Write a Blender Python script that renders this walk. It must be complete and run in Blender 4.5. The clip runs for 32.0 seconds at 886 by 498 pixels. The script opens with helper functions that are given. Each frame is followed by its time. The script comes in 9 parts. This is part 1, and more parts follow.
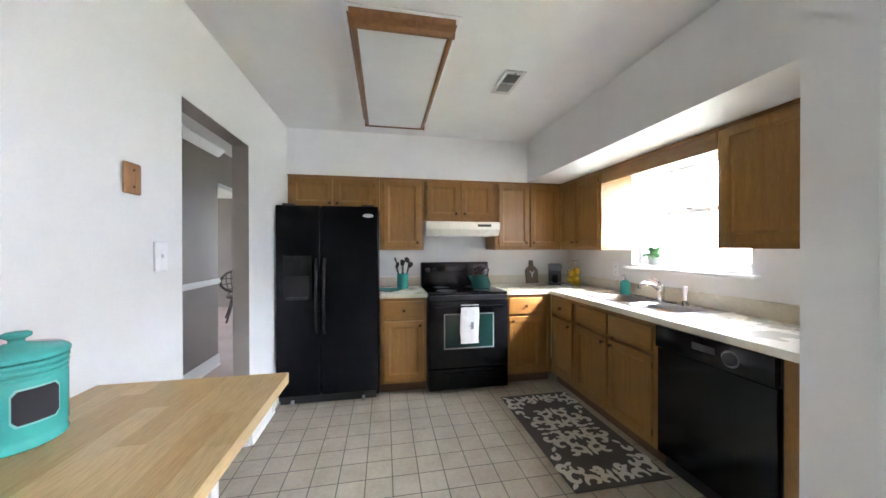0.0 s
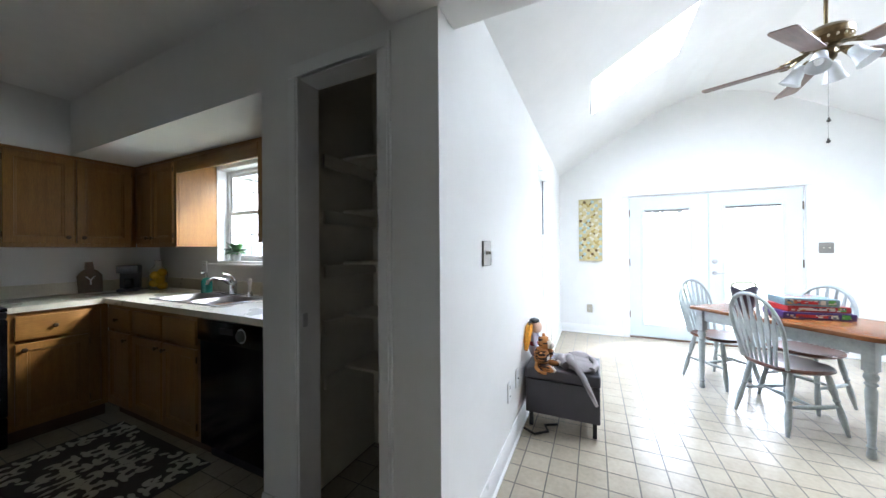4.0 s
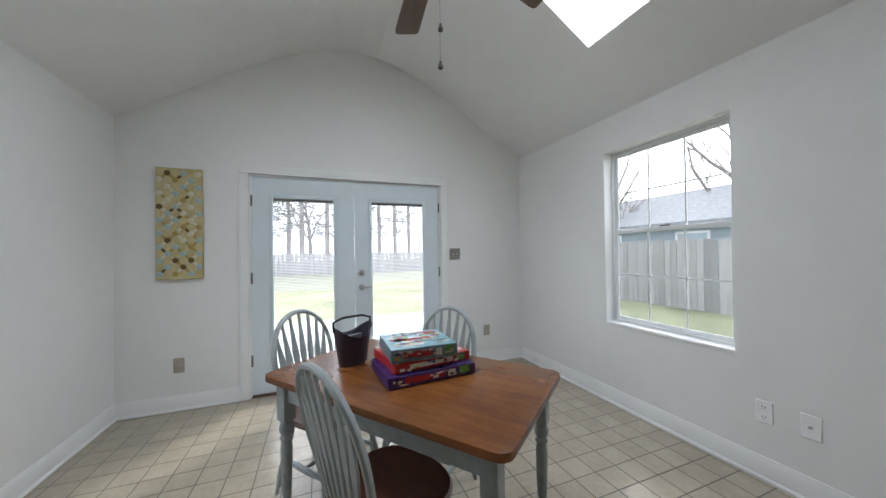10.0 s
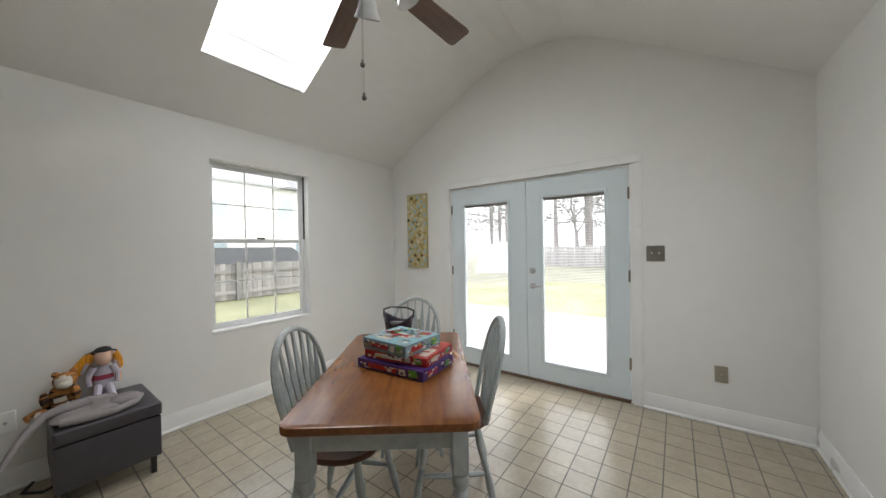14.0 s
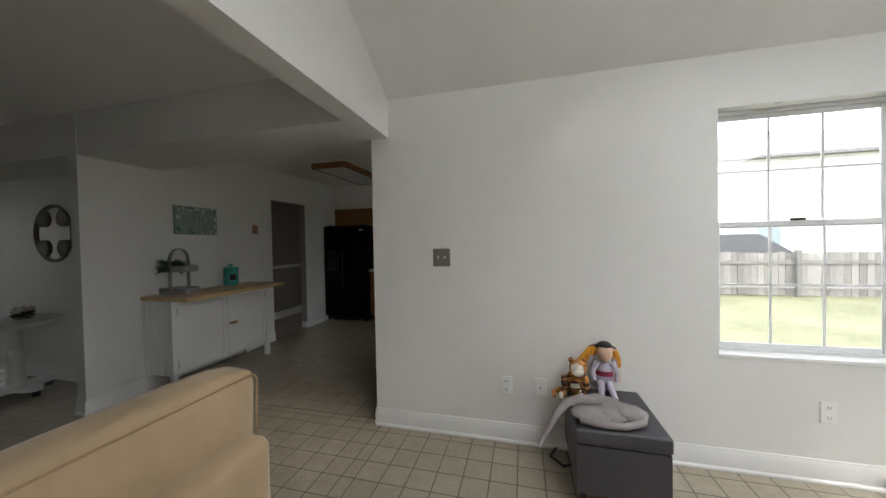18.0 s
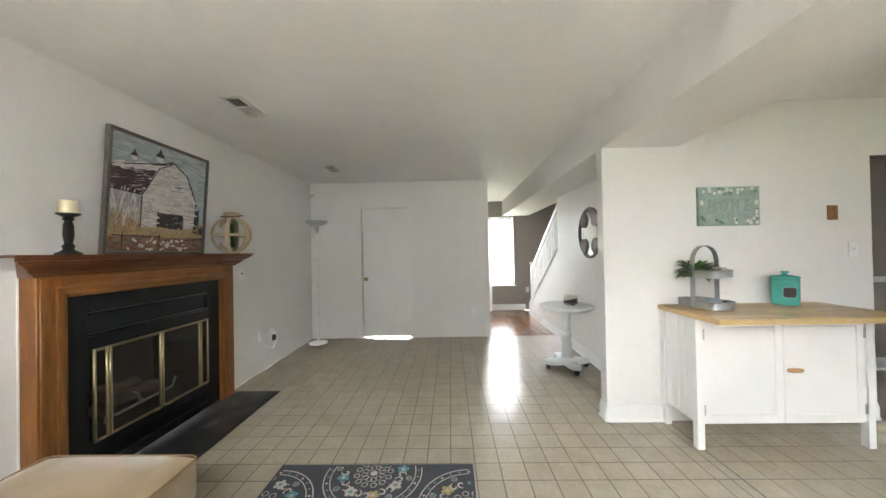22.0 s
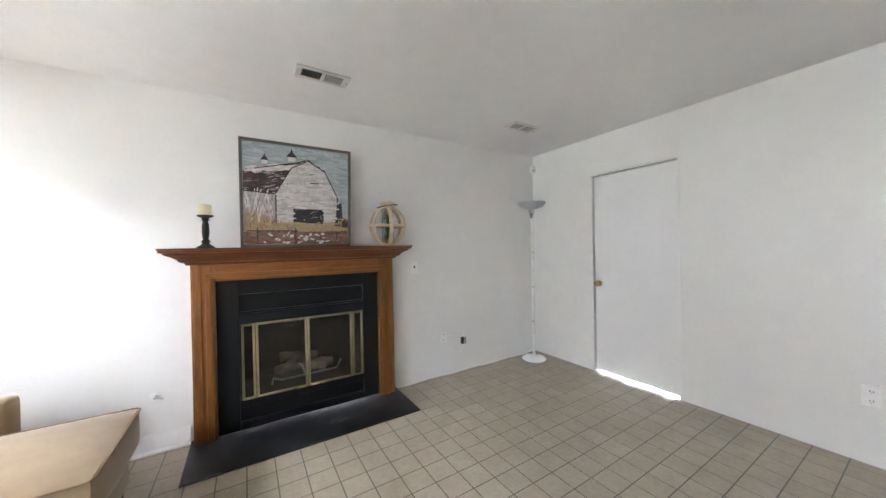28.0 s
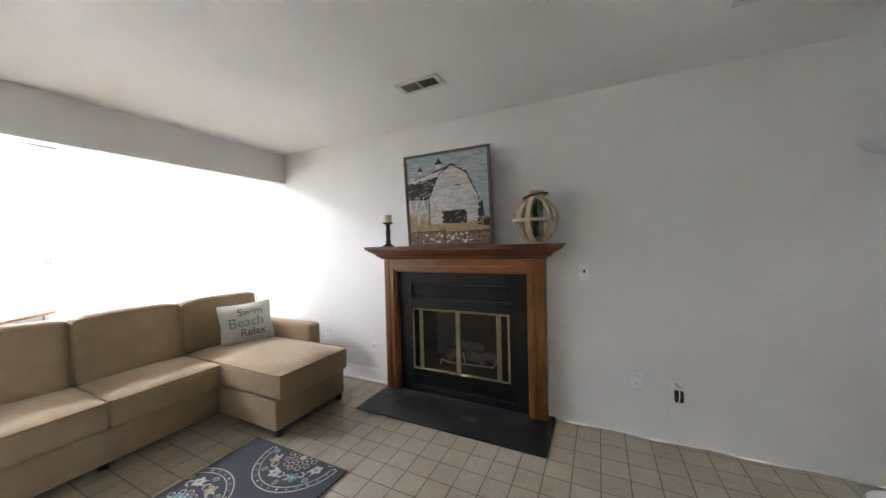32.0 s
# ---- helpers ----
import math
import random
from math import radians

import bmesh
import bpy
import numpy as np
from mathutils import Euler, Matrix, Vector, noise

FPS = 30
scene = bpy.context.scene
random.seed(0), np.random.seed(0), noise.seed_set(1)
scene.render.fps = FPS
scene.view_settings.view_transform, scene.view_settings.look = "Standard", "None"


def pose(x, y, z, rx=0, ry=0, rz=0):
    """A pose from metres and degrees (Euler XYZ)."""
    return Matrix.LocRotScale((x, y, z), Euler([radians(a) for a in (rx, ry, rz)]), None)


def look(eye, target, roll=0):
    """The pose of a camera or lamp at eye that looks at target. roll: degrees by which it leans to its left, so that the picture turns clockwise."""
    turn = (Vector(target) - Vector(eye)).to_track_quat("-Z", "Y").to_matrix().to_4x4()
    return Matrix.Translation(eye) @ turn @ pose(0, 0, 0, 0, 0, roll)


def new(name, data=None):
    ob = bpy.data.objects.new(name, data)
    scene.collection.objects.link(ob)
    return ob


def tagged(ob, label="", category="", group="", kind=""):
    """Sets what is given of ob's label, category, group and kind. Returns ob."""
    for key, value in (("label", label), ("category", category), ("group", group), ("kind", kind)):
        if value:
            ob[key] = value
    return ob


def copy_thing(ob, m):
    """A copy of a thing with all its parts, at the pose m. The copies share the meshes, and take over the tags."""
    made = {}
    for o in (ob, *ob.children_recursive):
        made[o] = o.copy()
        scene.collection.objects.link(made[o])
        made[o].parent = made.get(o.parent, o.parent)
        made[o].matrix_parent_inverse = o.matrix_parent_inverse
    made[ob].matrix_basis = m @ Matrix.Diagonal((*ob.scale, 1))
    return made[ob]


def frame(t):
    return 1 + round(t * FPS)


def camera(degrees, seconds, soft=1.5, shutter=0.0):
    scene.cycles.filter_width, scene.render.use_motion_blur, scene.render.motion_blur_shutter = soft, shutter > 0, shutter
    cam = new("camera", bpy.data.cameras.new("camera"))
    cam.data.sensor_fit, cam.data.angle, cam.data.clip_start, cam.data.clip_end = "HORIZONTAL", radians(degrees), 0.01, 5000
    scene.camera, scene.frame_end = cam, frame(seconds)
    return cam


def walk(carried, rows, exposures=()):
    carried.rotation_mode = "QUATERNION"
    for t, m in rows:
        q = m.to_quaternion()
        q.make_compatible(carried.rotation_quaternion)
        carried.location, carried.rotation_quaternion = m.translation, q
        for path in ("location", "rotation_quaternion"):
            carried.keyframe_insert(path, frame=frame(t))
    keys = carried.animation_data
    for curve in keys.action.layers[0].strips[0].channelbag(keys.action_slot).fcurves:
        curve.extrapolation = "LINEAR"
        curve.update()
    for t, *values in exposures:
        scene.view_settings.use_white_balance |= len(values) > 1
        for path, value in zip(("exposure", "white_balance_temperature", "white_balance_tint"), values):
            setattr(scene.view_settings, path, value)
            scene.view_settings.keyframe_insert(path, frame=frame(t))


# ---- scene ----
cam = camera(108.6, 32.0)
PATH = [
    (0, (0.022, -0.118, 1.333), (0.383, 1.849, 1.325), -0.1),
    (0.5, (-0.103, -0.185, 1.344), (0.458, 1.734, 1.328), -0.0),
    (1, (-0.205, -0.234, 1.348), (0.574, 1.608, 1.331), -0.1),
    (1.5, (-0.248, -0.304, 1.349), (0.742, 1.433, 1.331), -0.1),
    (2, (-0.227, -0.375, 1.345), (0.943, 1.247, 1.321), -0.1),
    (2.5, (-0.14, -0.431, 1.342), (1.192, 1.061, 1.314), -0.2),
    (3, (0.071, -0.489, 1.339), (1.548, 0.859, 1.311), -0.2),
    (3.5, (0.308, -0.562, 1.316), (1.959, 0.565, 1.286), -0.3),
    (4, (0.53, -0.629, 1.27), (2.336, 0.231, 1.274), -0.4),
    (4.5, (0.894, -0.669, 1.275), (2.812, -0.102, 1.286), -0.0),
    (6.5, (1.743, -0.731, 1.284), (3.707, -1.113, 1.296), -0.1),
    (7, (1.928, -0.766, 1.26), (3.826, -1.398, 1.265), -0.2),
    (7.5, (2.072, -0.794, 1.269), (3.876, -1.659, 1.277), -0.3),
    (8, (2.185, -0.836, 1.286), (3.903, -1.859, 1.295), -0.4),
    (8.5, (2.301, -0.936, 1.299), (3.984, -2.016, 1.297), -0.6),
    (9, (2.354, -1.187, 1.298), (4.038, -2.266, 1.302), -0.9),
    (9.5, (2.423, -1.429, 1.296), (4.181, -2.381, 1.303), -0.9),
    (10, (2.522, -1.65, 1.28), (4.386, -2.375, 1.301), -0.8),
    (10.5, (2.598, -1.856, 1.28), (4.542, -2.326, 1.304), -0.8),
    (11, (2.687, -2.174, 1.314), (4.683, -2.31, 1.324), -1.1),
    (11.5, (2.807, -2.393, 1.317), (4.802, -2.264, 1.318), -0.9),
    (12, (2.89, -2.583, 1.326), (4.857, -2.223, 1.339), -0.9),
    (12.5, (2.898, -2.761, 1.313), (4.806, -2.162, 1.347), -0.7),
    (13, (2.842, -2.889, 1.322), (4.654, -2.042, 1.346), -0.5),
    (13.5, (2.786, -3.057, 1.346), (4.5, -2.025, 1.345), -0.6),
    (15.5, (2.566, -3.346, 1.276), (3.791, -1.765, 1.277), -0.9),
    (16, (2.545, -3.190, 1.298), (3.551, -1.462, 1.278), -0.3),
    (16.5, (2.563, -2.989, 1.312), (3.249, -1.110, 1.286), -0.5),
    (17, (2.584, -2.759, 1.312), (2.916, -0.787, 1.281), -0.7),
    (17.5, (2.635, -2.539, 1.335), (2.562, -0.541, 1.297), -1.0),
    (18, (2.616, -2.316, 1.35), (2.125, -0.378, 1.314), -1.1),
    (18.5, (2.561, -2.121, 1.356), (1.648, -0.342, 1.327), -1.3),
    (19, (2.468, -1.956, 1.349), (1.154, -0.448, 1.334), -1.5),
    (19.5, (2.37, -1.79, 1.362), (0.717, -0.665, 1.345), -1.6),
    (20, (2.174, -1.741, 1.373), (0.335, -0.956, 1.347), -1.2),
    (20.5, (1.972, -1.694, 1.357), (0.044, -1.162, 1.342), -1.3),
    (21, (1.822, -1.69, 1.355), (-0.148, -1.348, 1.343), -1.3),
    (21.5, (1.72, -1.724, 1.321), (-0.274, -1.57, 1.334), -1.2),
    (22, (1.635, -1.734, 1.339), (-0.365, -1.776, 1.357), -1.1),
    (22.5, (1.571, -1.767, 1.321), (-0.424, -1.899, 1.342), -1.1),
    (23, (1.507, -1.645, 1.319), (-0.477, -1.901, 1.344), -1.4),
    (23.5, (1.445, -1.42, 1.307), (-0.491, -1.925, 1.333), -1.5),
    (24, (1.337, -1.268, 1.28), (-0.557, -1.908, 1.305), -1.3),
    (24.5, (1.16, -1.135, 1.296), (-0.665, -1.953, 1.308), -1.3),
    (25, (0.994, -1.007, 1.287), (-0.758, -1.971, 1.303), -1.3),
    (25.5, (0.832, -0.889, 1.297), (-0.829, -2.002, 1.312), -1.3),
    (27.5, (-0.019, -0.987, 1.367), (-1.254, -2.56, 1.348), -1.1),
    (28, (-0.26, -1.1, 1.337), (-1.314, -2.8, 1.326), -1.1),
    (28.5, (-0.492, -1.197, 1.357), (-1.341, -3.008, 1.331), -1.1),
    (29, (-0.764, -1.265, 1.374), (-1.337, -3.181, 1.334), -1.2),
    (29.5, (-0.964, -1.351, 1.366), (-1.259, -3.328, 1.322), -1.2),
    (30, (-1.151, -1.462, 1.368), (-1.198, -3.461, 1.327), -1.2),
    (30.5, (-1.331, -1.536, 1.367), (-1.142, -3.527, 1.333), -1.3),
    (31, (-1.505, -1.546, 1.361), (-1.05, -3.493, 1.339), -1.4),
    (31.5, (-1.646, -1.469, 1.358), (-0.99, -3.358, 1.329), -1.3),
    (32, (-1.773, -1.363, 1.378), (-0.895, -3.159, 1.345), -1.4),
]
EXPOSURES = [   # seconds, stops, kelvin, tint
    (0, 4.28, 5700, 15), (2, 4.45, 5900, 13), (3, 3.78, 5950, 12), (4, 2.2, 5550, 10), (6.5, 0.65, 5500, 10), (9, 0.3, 5650, 10),
    (11, 0.4, 6400, 10), (13, 0.38, 6600, 10), (16, 0.36, 6600, 10), (16.5, 0.60, 6600, 10), (17, 0.72, 6600, 10), (18, 0.8, 6500, 10), (19, 1.45, 6650, 9), (20, 2.5, 6800, 10), (21, 3.4, 6800, 10), (22, 3.66, 6500, 10), (23, 3.7, 6400, 11),
    (25.5, 3.76, 6050, 15), (28, 4.3, 6000, 15), (30, 4.35, 6050, 14), (31, 4.15, 6050, 15), (32, 3.7, 6100, 16)]
walk(cam, [(t, look(eye, target, roll)) for t, eye, target, roll in PATH], EXPOSURES)

# ---- daylight ----
world = bpy.data.worlds.new("overcast_sky")
scene.world = world
world.use_nodes = True
wn = world.node_tree
wbg = wn.nodes["Background"]
wsky = wn.nodes.new("ShaderNodeTexSky")
wsky.sky_type, wsky.sun_disc = "NISHITA", False
wsky.sun_elevation, wsky.sun_rotation = radians(38), radians(137)
wsky.air_density, wsky.dust_density, wsky.ozone_density = 1.0, 6.0, 0.6
wmix = wn.nodes.new("ShaderNodeMixRGB")
wmix.inputs[0].default_value = 0.75
wmix.inputs[2].default_value = (24.0, 24.7, 25.9, 1)
wn.links.new(wsky.outputs[0], wmix.inputs[1])
wn.links.new(wmix.outputs[0], wbg.inputs[0])
wbg.inputs[1].default_value = 0.15
sun = new("sun", bpy.data.lights.new("sun", "SUN"))
sun.data.energy, sun.data.angle, sun.data.color = 1.1, radians(12), (1.0, 0.95, 0.87)
sun.matrix_world = look((8, -8, 8), (8 - 0.73, -8 + 0.68, 8 - 0.75))


def sky_lamp(name, place, target, w, h, watts):
    """Area lamp standing in for white sky light through an opening."""
    ld = bpy.data.lights.new(name, "AREA")
    ld.shape, ld.size, ld.size_y, ld.energy, ld.color = "RECTANGLE", w, h, watts, (0.93, 0.97, 1.0)
    ob = new(name, ld)
    ob.matrix_world = look(place, target)
    return ob

# ---- materials ----
def lin(h):
    """Linear colour from an sRGB hex string."""
    v = [int(h[i:i + 2], 16) / 255 for i in (0, 2, 4)]
    return tuple(c / 12.92 if c <= 0.04045 else ((c + 0.055) / 1.055) ** 2.4 for c in v) + (1,)


class Mat:
    """Small builder round one node material."""

    def __init__(self, name, color, rough=0.6, metal=0.0):
        self.m = bpy.data.materials.new(name)
        self.m.use_nodes = True
        self.t = self.m.node_tree
        self.b = self.t.nodes["Principled BSDF"]
        self.b.inputs["Base Color"].default_value = color
        self.b.inputs["Roughness"].default_value = rough
        self.b.inputs["Metallic"].default_value = metal
        self.color, self.src, self.placed = color, None, False

    def coords(self, scale=(1, 1, 1)):
        mp = self.t.nodes.new("ShaderNodeMapping")
        mp.inputs["Scale"].default_value = scale
        if self.placed:
            c = self.t.nodes.new("ShaderNodeNewGeometry").outputs["Position"]
        else:
            c = self.t.nodes.new("ShaderNodeTexCoord").outputs["Object"]
        self.t.links.new(c, mp.inputs[0])
        return mp.outputs[0]

    def in_place(self):
        """Patterns run on from piece to piece across the room."""
        self.placed = True
        return self

    def noise(self, scale, detail=4, stretch=(1, 1, 1), rough=0.55, dist=0.0):
        n = self.t.nodes.new("ShaderNodeTexNoise")
        n.inputs["Scale"].default_value, n.inputs["Detail"].default_value = scale, detail
        n.inputs["Roughness"].default_value, n.inputs["Distortion"].default_value = rough, dist
        self.t.links.new(self.coords(stretch), n.inputs["Vector"])
        return n.outputs["Fac"]

    def ramp(self, fac, stops):
        r = self.t.nodes.new("ShaderNodeValToRGB")
        while len(r.color_ramp.elements) < len(stops):
            r.color_ramp.elements.new(0.5)
        for e, (p, c) in zip(r.color_ramp.elements, stops):
            e.position, e.color = p, c if len(c) == 4 else (*c, 1)
        self.t.links.new(fac, r.inputs[0])
        return r.outputs[0]

    def mix(self, other, fac, blend="MIX"):
        """Lays another colour over what there is so far."""
        n = self.t.nodes.new("ShaderNodeMixRGB")
        n.blend_type = blend
        if self.src is not None:
            self.t.links.new(self.src, n.inputs[1])
        else:
            n.inputs[1].default_value = self.color
        for v, k in ((fac, 0), (other, 2)):
            if isinstance(v, (int, float, tuple)):
                n.inputs[k].default_value = v
            else:
                self.t.links.new(v, n.inputs[k])
        self.src = n.outputs[0]
        self.t.links.new(self.src, self.b.inputs["Base Color"])
        return self

    def vary(self, scale, amount, detail=4, stretch=(1, 1, 1)):
        """Lighter and darker patches round the base colour."""
        f = self.ramp(self.noise(scale, detail, stretch), [(0.3, (1 - amount,) * 3), (0.7, (1 + amount * 0.4,) * 3)])
        return self.mix(f, 1.0, "MULTIPLY")

    def random(self, amount):
        """A little difference from piece to piece."""
        o = self.t.nodes.new("ShaderNodeObjectInfo")
        f = self.ramp(o.outputs["Random"], [(0.0, (1 - amount,) * 3), (1.0, (1 + amount * 0.3,) * 3)])
        return self.mix(f, 1.0, "MULTIPLY")

    def island(self, amount):
        o = self.t.nodes.new("ShaderNodeNewGeometry")
        f = self.ramp(o.outputs["Random Per Island"], [(0.0, (1 - amount,) * 3), (1.0, (1 + amount * 0.3,) * 3)])
        return self.mix(f, 1.0, "MULTIPLY")

    def bump(self, scale, strength, detail=3, stretch=(1, 1, 1), dist=0.002):
        n = self.t.nodes.new("ShaderNodeBump")
        n.inputs["Strength"].default_value, n.inputs["Distance"].default_value = strength, dist
        self.t.links.new(self.noise(scale, detail, stretch), n.inputs["Height"])
        if self.b.inputs["Normal"].is_linked:
            self.t.links.new(self.b.inputs["Normal"].links[0].from_socket, n.inputs["Normal"])
        self.t.links.new(n.outputs[0], self.b.inputs["Normal"])
        return self

    def gloss(self, scale, lo, hi, stretch=(1, 1, 1)):
        """Roughness that wanders between two values."""
        f = self.ramp(self.noise(scale, 4, stretch), [(0.3, (lo,) * 3), (0.7, (hi,) * 3)])
        self.t.links.new(f, self.b.inputs["Roughness"])
        return self

    def set(self, **kw):
        for k, v in kw.items():
            self.b.inputs[k.replace("_", " ")].default_value = v
        return self


def wood(name, a, b, axis="x", rough=0.4, scale=1.0, relief=True):
    """Straight-grained timber between two colours, the grain along one axis."""
    m = Mat(name, a, rough)
    st = {"x": (1, 14, 14), "y": (14, 1, 14), "z": (14, 14, 1)}[axis]
    m.mix(b, m.ramp(m.noise(3 * scale, 6, st, 0.6, 0.6), [(0.35, (0,) * 3), (0.68, (1,) * 3)]))
    m.mix(m.ramp(m.noise(28 * scale, 3, st), [(0.35, (0.82,) * 3), (0.6, (1.04,) * 3)]), 1.0, "MULTIPLY")
    m.vary(2.0, 0.10)
    if relief:
        m.bump(40 * scale, 0.12, 2, st).gloss(6, rough - 0.06, rough + 0.1)
    return m.m


def plain(name, color, rough=0.5, metal=0.0, vary=0.06, scale=6.0, bump=0.0):
    m = Mat(name, color, rough, metal)
    if vary:
        m.vary(scale, vary).vary(scale * 9, vary * 0.5)
    m.gloss(scale * 2, max(rough - 0.05, 0.02), min(rough + 0.08, 1))
    if bump:
        m.bump(scale * 40, bump)
    return m.m


WALL = Mat("wall_paint", (0.80, 0.795, 0.775, 1), 0.55).vary(0.8, 0.035).vary(9, 0.015).m
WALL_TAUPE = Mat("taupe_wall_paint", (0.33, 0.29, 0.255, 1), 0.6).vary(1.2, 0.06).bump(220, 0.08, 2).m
CEIL = Mat("ceiling_paint", (0.82, 0.815, 0.80, 1), 0.75).vary(0.7, 0.05).vary(9, 0.02).bump(150, 0.12, 3).m
TRIM = Mat("trim_paint", (0.82, 0.82, 0.81, 1), 0.32).vary(3, 0.05).bump(60, 0.03).gloss(5, 0.26, 0.4).m
DOORW = Mat("door_paint", (0.80, 0.80, 0.79, 1), 0.38).vary(1.5, 0.04).bump(90, 0.04).gloss(4, 0.3, 0.45).m
VINYL = Mat("window_vinyl", (0.80, 0.81, 0.81, 1), 0.35).vary(5, 0.05).m
GROUT = Mat("tile_grout", (0.10, 0.088, 0.072, 1), 0.45).vary(3, 0.15).m
BLACK = Mat("black_gloss", (0.005, 0.005, 0.006, 1), 0.16).set(Specular_IOR_Level=0.35).vary(4, 0.1).m
BLACK_MATTE = plain("black_matte", (0.014, 0.014, 0.015, 1), 0.5, 0, 0.15, 4)
CHROME = plain("chrome", (0.62, 0.62, 0.62, 1), 0.16, 1.0, 0.04, 5)
STEEL = Mat("brushed_steel", (0.5, 0.5, 0.51, 1), 0.3, 1.0).vary(5, 0.1, stretch=(1, 20, 1)).bump(90, 0.05, 2, (1, 20, 1)).m
BRASS = plain("aged_brass", (0.52, 0.38, 0.16, 1), 0.28, 1.0, 0.15, 8)
GLASS = Mat("window_glass", (1, 1, 1, 1), 0.02).set(Transmission_Weight=1.0, IOR=1.03).m


# ---- mesh helpers ----
def box(bm, x0, y0, z0, x1, y1, z1, bevel=0.0, seg=1):
    x0, x1, y0, y1, z0, z1 = min(x0, x1), max(x0, x1), min(y0, y1), max(y0, y1), min(z0, z1), max(z0, z1)
    v = [bm.verts.new((x, y, z)) for x in (x0, x1) for y in (y0, y1) for z in (z0, z1)]
    fs = [bm.faces.new([v[i] for i in q]) for q in ((0, 1, 3, 2), (4, 6, 7, 5), (0, 4, 5, 1), (2, 3, 7, 6), (0, 2, 6, 4), (1, 5, 7, 3))]
    if bevel:
        bevel = min(bevel, (x1 - x0) * 0.45, (y1 - y0) * 0.45, (z1 - z0) * 0.45)
        es = list({e for f in fs for e in f.edges})
        bmesh.ops.bevel(bm, geom=es, offset=bevel, segments=seg, affect="EDGES", profile=0.6)
    return v


def boxes(*many, bevel=0.0, seg=1):
    bm = bmesh.new()
    for b in many:
        box(bm, *b, bevel=bevel, seg=seg)
    return bm


def lathe(profile, seg=20, bm=None, at=(0, 0, 0)):
    """A turned body from (radius, height) pairs."""
    bm = bm or bmesh.new()
    rings = []
    for r, z in profile:
        if r < 1e-5:
            rings.append([bm.verts.new((at[0], at[1], at[2] + z))])
        else:
            rings.append([bm.verts.new((at[0] + r * math.cos(2 * math.pi * i / seg), at[1] + r * math.sin(2 * math.pi * i / seg), at[2] + z)) for i in range(seg)])
    for a, b in zip(rings, rings[1:]):
        for i in range(seg):
            j = (i + 1) % seg
            if len(a) == 1 and len(b) > 1:
                bm.faces.new((a[0], b[j], b[i])[::-1])
            elif len(b) == 1 and len(a) > 1:
                bm.faces.new((a[i], a[j], b[0]))
            elif len(a) > 1:
                bm.faces.new((a[i], a[j], b[j], b[i]))
    for ring, flip in ((rings[0], True), (rings[-1], False)):
        if len(ring) > 1:
            bm.faces.new(ring[::-1] if flip else ring)
    return bm


def tube(points, radius, seg=8, bm=None, flat=1.0, closed=False):
    """A round bar along points; radius may be one number or one for each point."""
    bm = bm or bmesh.new()
    pts = [Vector(p) for p in points]
    n = len(pts)
    rad = radius if isinstance(radius, (list, tuple)) else [radius] * n
    rings, side = [], None
    for i, p in enumerate(pts):
        a = pts[i - 1] if i or closed else p
        b = pts[(i + 1) % n] if i < n - 1 or closed else p
        d = (b - a).normalized()
        if side is None:
            side = d.orthogonal().normalized()
        side = (side - d * side.dot(d)).normalized()
        up = d.cross(side)
        rings.append([bm.verts.new(p + (side * math.cos(2 * math.pi * k / seg) + up * math.sin(2 * math.pi * k / seg) * flat) * rad[i]) for k in range(seg)])
    for a, b in zip(rings, rings[1:] + (rings[:1] if closed else [])):
        for k in range(seg):
            bm.faces.new((a[k], a[(k + 1) % seg], b[(k + 1) % seg], b[k]))
    if not closed:
        bm.faces.new(rings[0][::-1])
        bm.faces.new(rings[-1])
    return bm


def prism(outline, lo, hi, axis="z", bm=None, bevel=0.0):
    """An outline of 2D points drawn out along an axis: x takes (y, z), y takes (x, z), z takes (x, y)."""
    bm = bm or bmesh.new()
    put = {"x": lambda u, v, w: (w, u, v), "y": lambda u, v, w: (u, w, v), "z": lambda u, v, w: (u, v, w)}[axis]
    a = [bm.verts.new(put(u, v, lo)) for u, v in outline]
    b = [bm.verts.new(put(u, v, hi)) for u, v in outline]
    n = len(outline)
    fs = [bm.faces.new(a), bm.faces.new(b[::-1])]
    fs += [bm.faces.new((a[i], b[i], b[(i + 1) % n], a[(i + 1) % n])) for i in range(n)]
    bmesh.ops.recalc_face_normals(bm, faces=fs)
    if bevel:
        bmesh.ops.bevel(bm, geom=list({e for f in fs for e in f.edges}), offset=bevel, segments=2, affect="EDGES", profile=0.6)
    return bm


def finish(name, bm, mat, smooth=None):
    bmesh.ops.recalc_face_normals(bm, faces=bm.faces)
    me = bpy.data.meshes.new(name)
    bm.to_mesh(me)
    bm.free()
    me.materials.append(mat)
    if smooth is None:
        smooth = True
    if smooth:
        me.shade_smooth()
        me.set_sharp_from_angle(angle=radians(38))
    return me


def part(name, bm, material, parent, label="", m=None):
    ob = new(name, finish(name, bm, material))
    ob.parent = parent
    if m is not None:
        ob.matrix_basis = m
    return tagged(ob, label)


def thing(name, label, category, m=None, group="", kind=""):
    ob = new(name)
    ob.empty_display_size = 0.1
    if m is not None:
        ob.matrix_basis = m
    return tagged(ob, label, category, group, kind)


def solid(name, bm, material, label, category, m=None, group="", kind=""):
    """A thing of one mesh."""
    ob = new(name, finish(name, bm, material))
    if m is not None:
        ob.matrix_basis = m
    return tagged(ob, label, category, group, kind)


def structure(name, bm, material, label="", category="wall", parent=None):
    ob = new(name, finish(name, bm, material))
    ob.parent = parent
    return tagged(ob, label, category, kind="structure")


